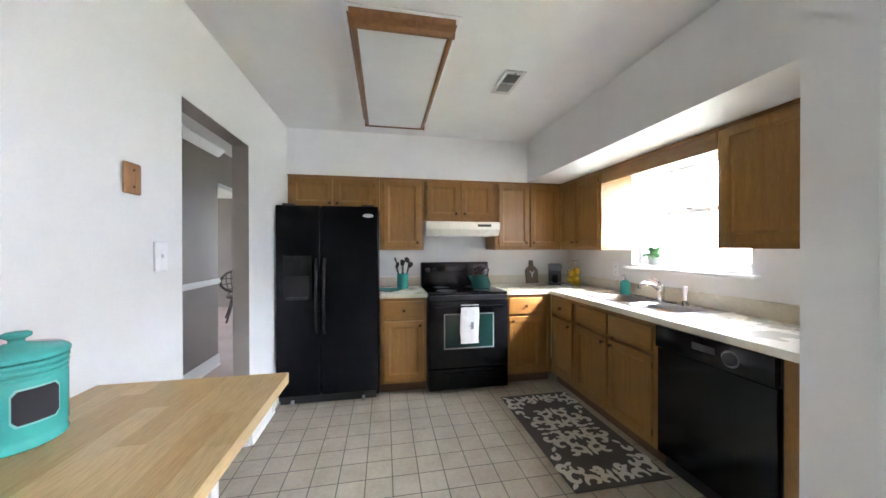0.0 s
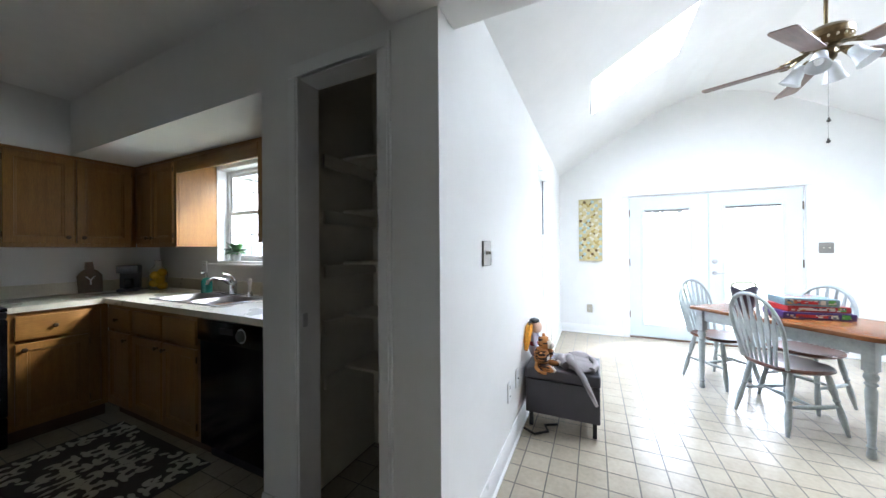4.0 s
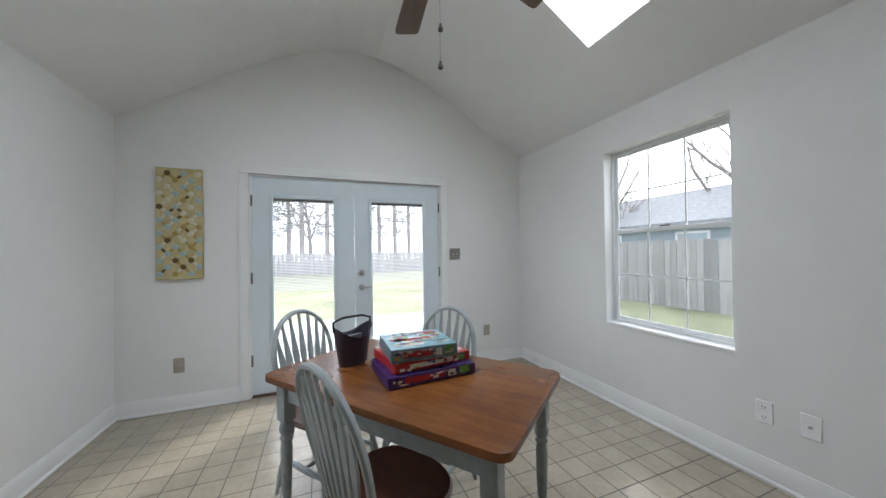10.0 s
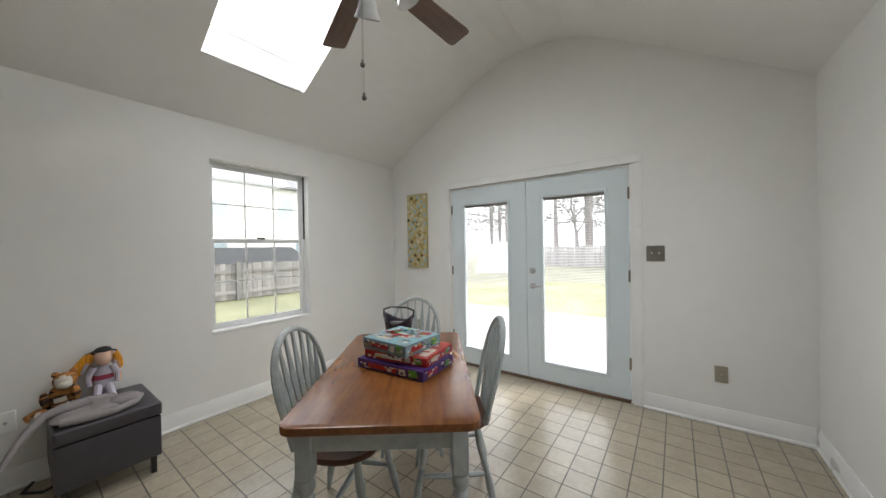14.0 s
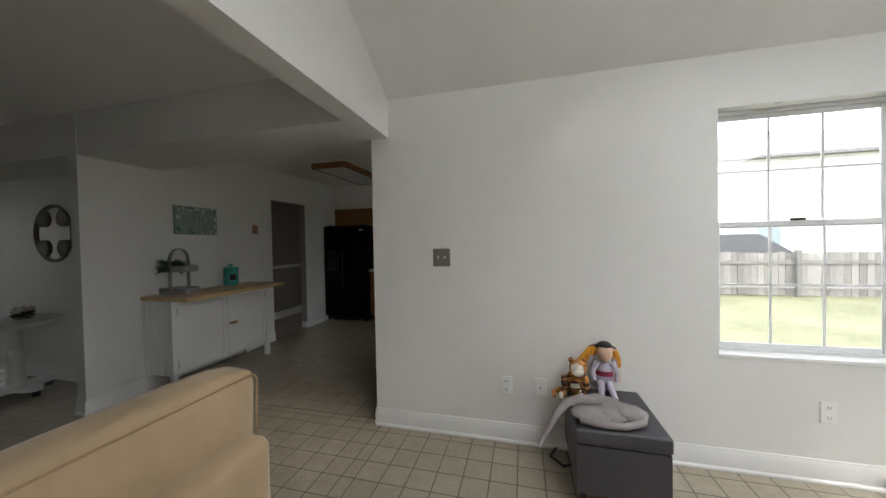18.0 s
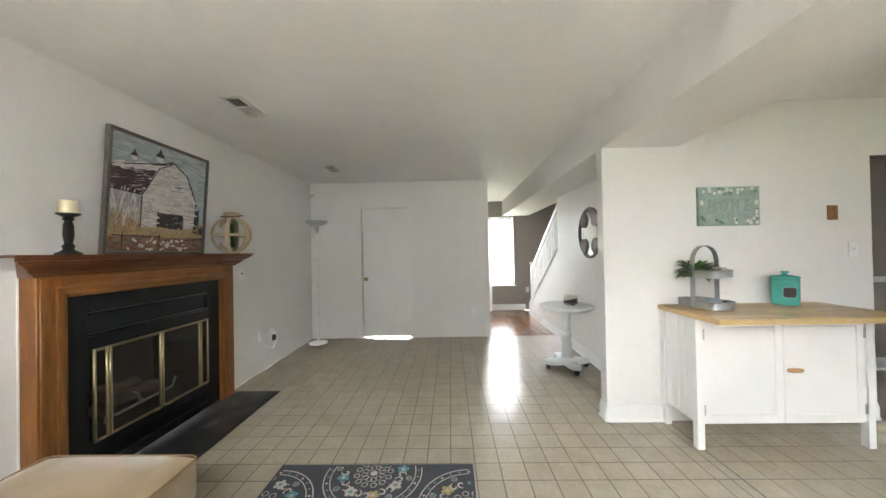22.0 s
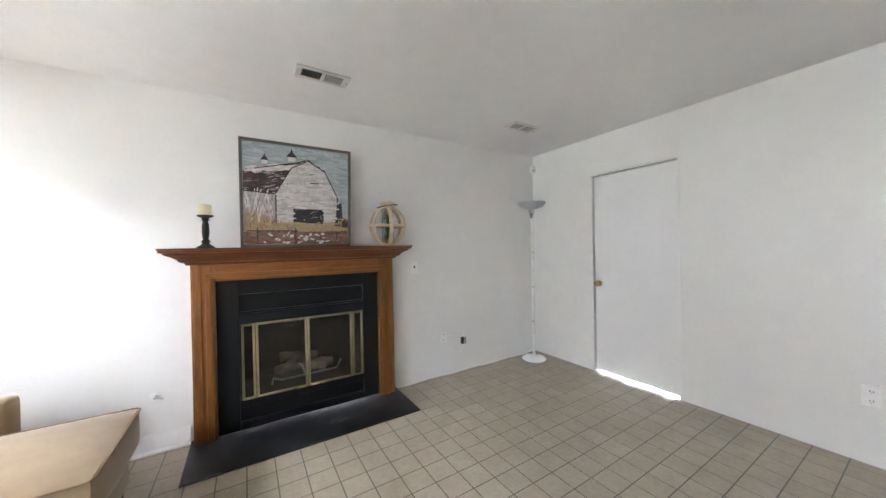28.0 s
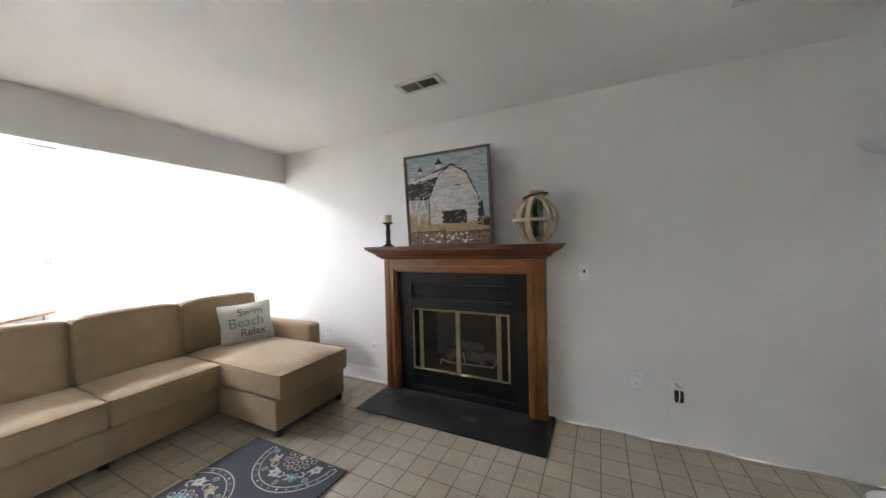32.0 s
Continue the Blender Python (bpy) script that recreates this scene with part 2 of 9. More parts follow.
def wall_mesh(axis, lo, hi, a0, a1, z0, z1, holes=()):
    """A wall across an axis, from lo to hi thick, with openings (a0, a1, z0, z1) right through it."""
    bm = bmesh.new()
    us = sorted({a0, a1, *(u for h in holes for u in h[:2])})
    vs = sorted({z0, z1, *(v for h in holes for v in h[2:])})
    for u0, u1 in zip(us, us[1:]):
        start = None
        for v0, v1 in zip(vs, vs[1:]):
            mid = ((u0 + u1) / 2, (v0 + v1) / 2)
            open_here = any(h[0] < mid[0] < h[1] and h[2] < mid[1] < h[3] for h in holes)
            if not open_here and start is None:
                start = v0
            if start is not None and (open_here or v1 == vs[-1]):
                end = v0 if open_here else v1
                box(bm, *((lo, u0, start, hi, u1, end) if axis == "x" else (u0, lo, start, u1, hi, end)))
                start = None
    bmesh.ops.remove_doubles(bm, verts=bm.verts, dist=1e-5)
    seen, kill = {}, []
    for f in bm.faces:
        k = tuple(round(c, 4) for c in f.calc_center_median()) + (round(f.calc_area(), 5),)
        if k in seen:
            kill += [f, seen[k]]
        seen[k] = f
    bmesh.ops.delete(bm, geom=list(set(kill)), context="FACES")
    return bm

# ---- the shell ----
XW, XE, YN, YS, H = -3.38, 5.80, -0.14, -3.935, 2.46
BEAM = 2.125          # underside of the beam and the headers
KW = -0.875           # kitchen's west wall
RIDGE_Y = (YN + YS) / 2
VAULT = [(YN, 2.40), (-0.60, 2.68), (-1.05, 2.95), (-1.35, 3.12), (-1.62, 3.235), (-1.85, 3.29), (RIDGE_Y, 3.302)]
VAULT = VAULT + [(2 * RIDGE_Y - y, z) for y, z in VAULT[-2::-1]]


def vault_z(y):
    for (a, za), (b, zb) in zip(VAULT, VAULT[1:]):
        if b <= y <= a:
            return za + (zb - za) * (y - a) / (b - a)
    return 2.40


structure("wall_kitchen_west", wall_mesh("x", KW - 0.1, KW, -0.532, 3.54, 0, H, [(1.505, 2.225, 0, 2.02)]), WALL, "white painted wall with a plain doorway")
structure("wall_kitchen_north", wall_mesh("y", 3.42, 3.54, KW, 2.36, 0, H), WALL, "white painted kitchen wall behind the stove")
structure("wall_kitchen_east", wall_mesh("x", 2.24, 2.36, -0.02, 3.42, 0, H, [(1.46, 2.43, 1.17, 2.0)]), WALL, "white painted kitchen wall with a window over the sink")
structure("wall_pantry_west", wall_mesh("x", 1.53, 1.64, YN + 0.115, 0.80, 0, H, [(0.112, 0.548, 0, 2.03)]), WALL, "white painted pantry wall with an open doorway")
structure("wall_pantry_north", wall_mesh("y", 0.70, 0.80, 1.64, 2.24, 0, H), WALL, "white painted wall between pantry and kitchen")
structure("wall_dining_north", wall_mesh("y", YN, YN + 0.115, 1.53, XE, 0, 2.56, [(3.705, 4.57, 0.665, 2.10)]), WALL, "white painted sunroom wall with a window")
structure("wall_south", wall_mesh("y", YS - 0.13, YS, XW - 0.115, XE, 0, 2.56, [(3.655, 4.565, 0.665, 2.115), (-1.28, -0.07, 0.0, 1.13)]), WALL, "white painted wall with the fireplace and a window")
structure("wall_living_west", wall_mesh("x", XW - 0.115, XW, YS, -1.12, 0, H, [(-3.125, -2.345, 0, 2.05)]), WALL, "white painted living room wall with a flush door")
structure("wall_dining_east", wall_mesh("x", XE, XE + 0.13, YS - 0.13, YN + 0.115, 0, 3.7, [(-2.90, -1.065, 0, 2.01)]), WALL, "white painted gable wall round the French doors")
structure("header_dining", boxes((1.53, YS, BEAM, 1.668, YN, 3.7)), WALL, "white painted header between living room and sunroom")
structure("beam_hall", boxes((-5.60, -0.53, BEAM, 1.53, 0.06, H + 0.1)), WALL, "white boxed-in beam under the ceiling", "beam")
structure("bulkhead_kitchen_north", boxes((KW, 3.08, 2.03, 1.53, 3.42, H)), WALL, "white bulkhead over the kitchen cabinets", "bulkhead")
structure("bulkhead_kitchen_east", boxes((1.53, 0.80, 2.03, 2.24, 3.42, H)), WALL, "white bulkhead over the sink wall", "bulkhead")
structure("ceiling_living", boxes((-5.72, YS - 0.13, H, 1.53, -0.53, H + 0.1)), CEIL, "white living room ceiling", "ceiling")
structure("ceiling_kitchen", boxes((KW - 0.1, 0.06, H, 2.36, 3.54, H + 0.1), (1.53, -0.02, H, 2.36, 0.06, H + 0.1)), CEIL, "white kitchen ceiling", "ceiling")

# the vaulted ceiling, with a shaft up to each skylight
SKY = ((-0.62, -1.36, 3.52, 4.26), (-3.43, -2.70, 3.48, 4.22))   # y low, y high, x from, x to
bm = bmesh.new()
ys = sorted({y for y, _ in VAULT} | {y for s in SKY for y in s[:2]})
xs = [1.66, 3.48, 3.52, 4.22, 4.26, XE]
for y0, y1 in zip(ys, ys[1:]):
    for x0, x1 in zip(xs, xs[1:]):
        if any(min(s[:2]) < (y0 + y1) / 2 < max(s[:2]) and s[2] < (x0 + x1) / 2 < s[3] for s in SKY):
            continue
        c = [(x0, y0, vault_z(y0)), (x1, y0, vault_z(y0)), (x1, y1, vault_z(y1)), (x0, y1, vault_z(y1))]
        lo, hi = [bm.verts.new(p) for p in c], [bm.verts.new((p[0], p[1], p[2] + 0.28)) for p in c]
        bm.faces.new(lo)
        bm.faces.new(hi[::-1])
        for i in range(4):
            bm.faces.new((lo[i], lo[(i + 1) % 4], hi[(i + 1) % 4], hi[i]))
bmesh.ops.remove_doubles(bm, verts=bm.verts, dist=1e-5)
seen = {}
for f in list(bm.faces):
    seen.setdefault(tuple(round(c, 4) for c in f.calc_center_median()), []).append(f)
bmesh.ops.delete(bm, geom=[f for fs in seen.values() if len(fs) > 1 for f in fs], context="FACES")
structure("ceiling_dining", bm, CEIL, "white vaulted sunroom ceiling with two skylights", "ceiling")

# hall and foyer beyond
structure("wall_hall_north", prism([(KW - 0.1, 0), (-5.05, 0), (-5.05, 0.24), (-3.28, 1.37), (-3.28, 2.02), (-3.28, BEAM), (KW - 0.1, BEAM)], -0.08, 0.03, "y"), WALL, "white stair wall with a sloping top")
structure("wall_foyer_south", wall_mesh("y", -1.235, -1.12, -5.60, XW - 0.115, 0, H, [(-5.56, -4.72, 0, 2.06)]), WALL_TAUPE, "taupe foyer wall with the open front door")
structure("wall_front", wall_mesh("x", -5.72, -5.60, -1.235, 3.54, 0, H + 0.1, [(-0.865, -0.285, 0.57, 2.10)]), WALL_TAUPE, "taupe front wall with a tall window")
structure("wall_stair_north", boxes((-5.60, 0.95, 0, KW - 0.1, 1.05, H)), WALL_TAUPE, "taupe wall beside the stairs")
structure("ceiling_front_room", boxes((-5.72, 0.06, H, KW - 0.1, 3.54, H + 0.1)), CEIL, "white front room ceiling", "ceiling")

# floor
FLOOR = structure("floor", boxes((-3.40, YS, -0.15, XE, YN, -0.0007), (-3.40, YN, -0.15, 1.53, 0.0, -0.0007), (KW - 0.05, 0.0, -0.15, 2.24, 3.42, -0.0007)), GROUT, "beige square-tiled vinyl floor", "floor")
structure("trim_kitchen_doorway", boxes((KW - 0.0995, 1.5051, 0, KW - 0.0008, 1.509, 2.0199), (KW - 0.0995, 2.221, 0, KW - 0.0008, 2.2249, 2.0199), (KW - 0.0995, 1.5091, 2.016, KW - 0.0008, 2.2209, 2.0199)), WALL_TAUPE, "taupe painted reveal of the kitchen doorway", "trim")

# white sky behind the openings that show nothing else
sky_lamp("skylight_north_sky", (3.89, -0.99, 3.22), (3.89, -1.33, 2.7), 0.74, 0.7, 15)
sky_lamp("skylight_south_sky", (3.85, -3.06, 3.22), (3.85, -2.72, 2.7), 0.74, 0.7, 15)
sky_lamp("kitchen_window_sky", (4.2, 1.945, 2.9), (1.2, 1.95, 0.3), 2.4, 2.0, 4.4)
sky_lamp("hall_window_sky", (-7.2, -0.78, 2.0), (-3.4, -0.60, 0.5), 1.3, 2.2, 3.2)

# ---- ground outside ----
GRASS = Mat("lawn", (0.20, 0.25, 0.11, 1), 0.9).mix((0.42, 0.39, 0.27, 1), 0.5).vary(0.6, 0.35).vary(9, 0.3).bump(60, 0.5).m
structure("ground", boxes((-80, -80, -0.4, 80, 80, -0.16)), GRASS, "patchy green and straw lawn", "ground")

# ---- trim, doors and windows ----
def base_profile(h=0.125, d=0.016):
    return [(0, 0), (d + 0.008, 0), (d + 0.008, 0.012), (d, 0.022), (d, h - 0.03), (d - 0.005, h - 0.018), (d - 0.009, h), (0, h)]


def baseboard(a, b, side, h=0.125, material=None, name="baseboard"):
    """A skirting board along a wall from a to b; side: the direction into the room."""
    bm = bmesh.new()
    (x0, y0), (x1, y1) = a, b
    prof = base_profile(h)
    ends = []
    for x, y in (a, b):
        ends.append([bm.verts.new((x + side[0] * u, y + side[1] * u, 0.001 + v)) for u, v in prof])
    n = len(prof)
    for i in range(n):
        bm.faces.new((ends[0][i], ends[0][(i + 1) % n], ends[1][(i + 1) % n], ends[1][i]))
    bm.faces.new(ends[0])
    bm.faces.new(ends[1][::-1])
    return structure(name, bm, material or TRIM, "white moulded skirting board", "baseboard")


baseboard((1.53, YN), (XE, YN), (0, -1))
baseboard((XE, YN - 0.02), (XE, -0.99), (-1, 0))
baseboard((XE, -2.975), (XE, YS + 0.02), (-1, 0))
baseboard((1.53, YS), (XE - 0.02, YS), (0, 1))
baseboard((0.09, YS), (1.53, YS), (0, 1))
baseboard((1.53, YN + 0.0), (1.53, 0.035), (-1, 0))
baseboard((1.53, 0.62), (1.53, 0.80), (-1, 0))
baseboard((KW, -0.532), (KW, -0.10), (1, 0))
baseboard((KW, 1.06), (KW, 1.505), (1, 0))
baseboard((KW, 2.225), (KW, 2.66), (1, 0))
baseboard((KW - 0.1, -0.532), (KW + 0.015, -0.532), (0, -1))
baseboard((-5.05, -0.08), (KW - 0.1, -0.08), (0, -1), 0.115)
baseboard((-5.60, -0.05), (-5.60, -1.10), (1, 0), 0.13)
baseboard((KW - 0.1, 2.235), (KW, 2.235), (0, -1))


def casing(name, axis, at, out, a0, a1, z1, w=0.07, d=0.018, label="white door casing"):
    """Flat moulding round a door opening, on the face of a wall; out: +1 or -1 along the axis."""
    bm = bmesh.new()
    for u0, u1, v0, v1 in ((a0 - w, a0, 0.001, z1), (a1, a1 + w, 0.001, z1), (a0 - w, a1 + w, z1, z1 + w)):
        for k, (g, e) in enumerate(((0.0, d * 0.75), (0.012, d))):
            lo, hi = at, at + out * e
            if axis == "x":
                box(bm, lo, u0 + g, v0, hi, u1 - g, v1 if k == 0 else v1 - g * 0.5, 0.002)
            else:
                box(bm, u0 + g, lo, v0, u1 - g, hi, v1 if k == 0 else v1 - g * 0.5, 0.002)
    return structure(name, bm, TRIM, label, "trim")


casing("trim_french_doors", "x", XE, -1, -2.90, -1.065, 2.01, 0.075)
casing("trim_pantry", "x", 1.53, -1, 0.117, 0.543, 2.035, 0.06)
casing("trim_living_door", "x", XW, 1, -3.125, -2.345, 2.05, 0.018, 0.006)


def knob_profile(r):
    return [(r * 0.95, 0), (r, 0.004), (r * 0.45, 0.010), (r * 0.38, 0.028), (r * 0.8, 0.036), (r, 0.05), (r * 0.9, 0.062), (r * 0.5, 0.069), (0, 0.070)]


# flush door to the garage
door = thing("door_garage", "flush white interior door, closed, daylight showing under it", "door", pose(XW - 0.03, -3.12, 0), kind="structure")
part("leaf", boxes((-0.035, 0.004, 0.018, 0.010, 0.771, 2.042), bevel=0.002), DOORW, door)
kn = lathe(knob_profile(0.029), 20)
part("knob", kn, BRASS, door, "worn brass door knob", Matrix.Translation((0.010, 0.055, 0.93)) @ pose(0, 0, 0, 0, 90, 0))
for z in (0.25, 1.8):
    part("hinge", boxes((0.008, 0.764, z, 0.016, 0.776, z + 0.09), bevel=0.003), DOORW, door)
# unseen stop strips, added to keep light from leaking past the door's edges
structure("trim_light_stop", boxes((XW - 0.114, -3.124, 0, XW - 0.056, -3.09, 2.049), (XW - 0.114, -2.38, 0, XW - 0.056, -2.346, 2.049), (XW - 0.114, -3.0899, 2.015, XW - 0.056, -2.3801, 2.049), bevel=0.002), TRIM, "unseen white door stop, added to block light round the leaf", "trim")
sky_lamp("garage_daylight", (XW - 0.35, -2.735, 0.16), (XW, -2.735, 0.0), 0.7, 0.25, 6)
structure("garage_floor", boxes((-5.60, YS - 0.13, -0.15, XW - 0.02, -1.235, -0.006)), plain("concrete_slab", (0.45, 0.44, 0.42, 1), 0.8, 0, 0.15, 3, 0.2), "bare concrete garage floor", "floor")
structure("wall_garage", boxes((-5.72, YS - 0.13, 0, -5.60, -1.235, H), (-5.60, YS - 0.13, 0, XW - 0.115, YS, H)), WALL, "plain garage wall")


SCREEN = bpy.data.materials.new("insect_screen")
SCREEN.use_nodes = True
sn = SCREEN.node_tree
clear, weave = sn.nodes.new("ShaderNodeBsdfTransparent"), sn.nodes.new("ShaderNodeMixShader")
sn.nodes["Principled BSDF"].inputs["Base Color"].default_value = (0.05, 0.05, 0.052, 1)
sn.nodes["Principled BSDF"].inputs["Roughness"].default_value = 0.8
weave.inputs[0].default_value = 0.17
sn.links.new(clear.outputs[0], weave.inputs[1])
sn.links.new(sn.nodes["Principled BSDF"].outputs[0], weave.inputs[2])
sn.links.new(weave.outputs[0], sn.nodes["Material Output"].inputs[0])


def window(name, x0, x1, z0, z1, y, out, label, meet=None, screen=False):
    """A double-hung vinyl window with six-pane grilles, set back in its opening; out: which way is outdoors along y."""
    w, h = x1 - x0, z1 - z0
    meet = meet or h * 0.53
    win = thing(name, label, "window", pose(x0, y, z0), kind="structure")
    d = out * 0.085
    part("jamb_liner", boxes((0, out * 0.001, 0, 0.004, out * 0.115, h), (w - 0.004, out * 0.001, 0, w, out * 0.115, h), (0.004, out * 0.001, h - 0.004, w - 0.004, out * 0.115, h)), TRIM, win)
    part("window_sill", boxes((0.003, -out * 0.006, -0.012, w - 0.003, out * 0.115, 0.012), bevel=0.004), TRIM, win, "white painted window sill")
    fr = 0.026
    part("window_frame", boxes((0.004, d, 0.012, fr, d + out * 0.03, h - 0.004), (w - fr, d, 0.012, w - 0.004, d + out * 0.03, h - 0.004), (fr, d, h - fr, w - fr, d + out * 0.03, h - 0.004), (fr, d, 0.012, w - fr, d + out * 0.03, 0.030), bevel=0.003), VINYL, win)
    for nm, v0, v1, dd in (("lower_sash", 0.030, meet + 0.018, d + out * 0.004), ("upper_sash", meet - 0.018, h - fr, d + out * 0.018)):
        s = 0.030
        e = dd + out * 0.013
        sash = part(nm, boxes((fr, dd, v0, fr + s, e, v1), (w - fr - s, dd, v0, w - fr, e, v1), (fr + s, dd, v0, w - fr - s, e, v0 + s), (fr + s, dd, v1 - s, w - fr - s, e, v1), bevel=0.003), VINYL, win)
        bars = [(fr + s, dd + out * 0.004, (v0 + v1) / 2 - 0.006, w - fr - s, dd + out * 0.010, (v0 + v1) / 2 + 0.006)]
        for k in (1, 2):
            u = fr + s + (w - 2 * fr - 2 * s) * k / 3
            bars.append((u - 0.006, dd + out * 0.0035, v0 + s, u + 0.006, dd + out * 0.0095, v1 - s))
        part("grille", boxes(*bars), VINYL, sash)
        g = part("pane", boxes((fr + s - 0.004, dd + out * 0.011, v0 + s - 0.004, w - fr - s + 0.004, dd + out * 0.0125, v1 - s + 0.004)), GLASS, sash)
        g.visible_shadow = False
    if screen:
        ins = part("insect_screen", boxes((fr, d + out * 0.027, 0.030, w - fr, d + out * 0.0275, meet)), SCREEN, win, "fine dark insect screen over the lower sash")
        ins.visible_shadow = False
        for u in (0.0045, w - 0.0165) if out > 0 else ():
            part("sash_track", boxes((u, d - out * 0.012, meet + 0.02, u + 0.012, d - out * 0.001, h - 0.006)), plain("dark_track", (0.02, 0.02, 0.022, 1), 0.5), win, "dark empty sash track")
    part("sash_lock", boxes((w / 2 - 0.035, d - out * 0.008, meet + 0.018, w / 2 + 0.035, d + out * 0.012, meet + 0.032), bevel=0.004), plain("dark_metal", (0.06, 0.055, 0.05, 1), 0.4, 0.8), win)
    return win


window("window_south", 3.655, 4.565, 0.665, 2.115, YS, -1, "white double-hung window with six-pane grilles", None, True)
window("window_north", 3.705, 4.57, 0.665, 2.10, YN, 1, "white double-hung window with six-pane grilles", None, True)
window("window_kitchen", 1.46, 2.43, 1.17, 2.0, 0, 1, "white double-hung kitchen window over the sink, blown bright").matrix_basis = Matrix.Translation((2.24, 2.43, 1.17)) @ pose(0, 0, 0, 0, 0, -90)
window("window_hall", -0.865, -0.285, 0.57, 2.10, 0, 1, "tall white double-hung window by the front door").matrix_basis = Matrix.Translation((-5.60, -0.865, 0.57)) @ pose(0, 0, 0, 0, 0, 90)
part("window_apron", boxes((-0.05, -0.05, -0.03, 1.02, 0.0, -0.008), bevel=0.005), TRIM, bpy.data.objects["window_kitchen"])
part("window_stool", boxes((-0.04, -0.045, -0.03, 0.62, 0.0, -0.008), bevel=0.005), TRIM, bpy.data.objects["window_hall"])

# French doors with blinds between the panes
BLUEW = Mat("pale_blue_white_paint", (0.66, 0.73, 0.76, 1), 0.35).vary(2, 0.05).bump(80, 0.03).m
SLAT = plain("blind_slat", (0.52, 0.50, 0.52, 1), 0.45, 0, 0.03)
THRESH = wood("oak_threshold", (0.16, 0.08, 0.035, 1), (0.08, 0.04, 0.02, 1), "y", 0.45)
fd = thing("french_doors", "pair of pale blue-white French doors, closed, with blinds in the glass", "door", pose(XE + 0.012, -1.9825, 0), kind="structure")
part("jamb", boxes((0.0, -0.9175, 0.002, 0.11, -0.903, 2.008), (0.0, 0.903, 0.002, 0.11, 0.9175, 2.008), (0.0, -0.903, 1.992, 0.11, 0.903, 2.008)), TRIM, fd)
part("threshold", boxes((-0.022, -0.900, 0.001, 0.11, 0.900, 0.020), bevel=0.006), THRESH, fd, "dark oak threshold")
for nm, y0, y1 in (("active_leaf", -0.898, -0.003), ("fixed_leaf", 0.003, 0.898)):
    gy0, gy1, gz0, gz1 = y0 + 0.180, y1 - 0.165, 0.205, 1.805
    if nm == "fixed_leaf":
        gy0, gy1 = y0 + 0.195, y1 - 0.17
    leaf = part(nm, boxes((0.002, y0, 0.024, 0.046, gy0, 1.988), (0.002, gy1, 0.024, 0.046, y1, 1.988), (0.002, gy0, 0.024, 0.046, gy1, gz0), (0.002, gy0, gz1, 0.046, gy1, 1.988)), BLUEW, fd)
    b = 0.026
    part("glazing_bead", boxes((-0.010, gy0 - b, gz0 - b, 0.006, gy0 + 0.004, gz1 + b), (-0.010, gy1 - 0.004, gz0 - b, 0.006, gy1 + b, gz1 + b), (-0.010, gy0 + 0.004, gz0 - b, 0.006, gy1 - 0.004, gz0 + 0.004), (-0.010, gy0 + 0.004, gz1 - 0.004, 0.006, gy1 - 0.004, gz1 + b), bevel=0.006), BLUEW, leaf)
    p = part("pane", boxes((0.016, gy0, gz0, 0.018, gy1, gz1)), GLASS, leaf)
    p.visible_shadow = False
    bm = bmesh.new()
    z = gz1 - 0.03
    low = gz0 + (0.78 if nm == "active_leaf" else 0.72)
    while z > low:
        v = [bm.verts.new(q) for q in ((0.022, gy0 + 0.006, z), (0.034, gy0 + 0.006, z + 0.006), (0.034, gy1 - 0.006, z + 0.006), (0.022, gy1 - 0.006, z))]
        bm.faces.new(v)
        z -= 0.0145
    ob = part("blind_slats", bm, SLAT, leaf, "thin horizontal blind slats, tilted open")
    ob["kind"] = "stuff"
    part("blind_rail", boxes((0.020, gy0 + 0.003, gz1 - 0.024, 0.036, gy1 - 0.003, gz1 - 0.002), bevel=0.002), plain("grey_rail", (0.32, 0.32, 0.31, 1), 0.5), leaf)
    for z in (0.28, 1.02, 1.72):
        part("hinge", tube([(-0.004, y0 if nm == "active_leaf" else y1, z), (-0.004, y0 if nm == "active_leaf" else y1, z + 0.1)], 0.008, 8), plain("hinge_bronze", (0.2, 0.17, 0.13, 1), 0.4, 0.9), leaf)
    if nm == "active_leaf":
        dead = part("deadbolt", lathe([(0.030, 0), (0.030, 0.008), (0.022, 0.016), (0.014, 0.018), (0.0, 0.018)], 20), STEEL, leaf, "satin nickel deadbolt", Matrix.Translation((0.002, -0.062, 1.09)) @ pose(0, 0, 0, 0, -90, 0))
        bm = lathe([(0.030, 0), (0.030, 0.008), (0.012, 0.014), (0.010, 0.045), (0, 0.045)], 20)
        h = part("lever_rose", bm, STEEL, leaf, "satin nickel door lever", Matrix.Translation((0.002, -0.062, 0.94)) @ pose(0, 0, 0, 0, -90, 0))
        part("lever", tube([(0.0, 0, 0.04), (0.0, -0.03, 0.046), (0.004, -0.10, 0.044)], [0.009, 0.009, 0.006], 8), STEEL, h)

# skylight frames
for k, (ya, yb, x0, x1) in enumerate(SKY):
    za, zb = vault_z(ya), vault_z(yb)
    sk = thing("skylight_%d" % (k + 1), "white skylight shaft with a bright pane", "skylight", kind="structure")
    bm = bmesh.new()
    for x in (x0, x1 - 0.006):
        q = [(ya, za + 0.205), (yb, zb + 0.205), (yb, zb + 0.215), (ya, za + 0.215)]
        prism(q, x, x + 0.006, "x", bm)
    t = 0.008
    d = 1 if yb > ya else -1
    prism([(ya, za + 0.205), (ya + d * t, za + 0.205 + t * 0.6), (ya + d * t, za + 0.215 + t * 0.6), (ya, za + 0.215)], x0, x1, "x", bm)
    part("skylight_frame", bm, TRIM, sk)


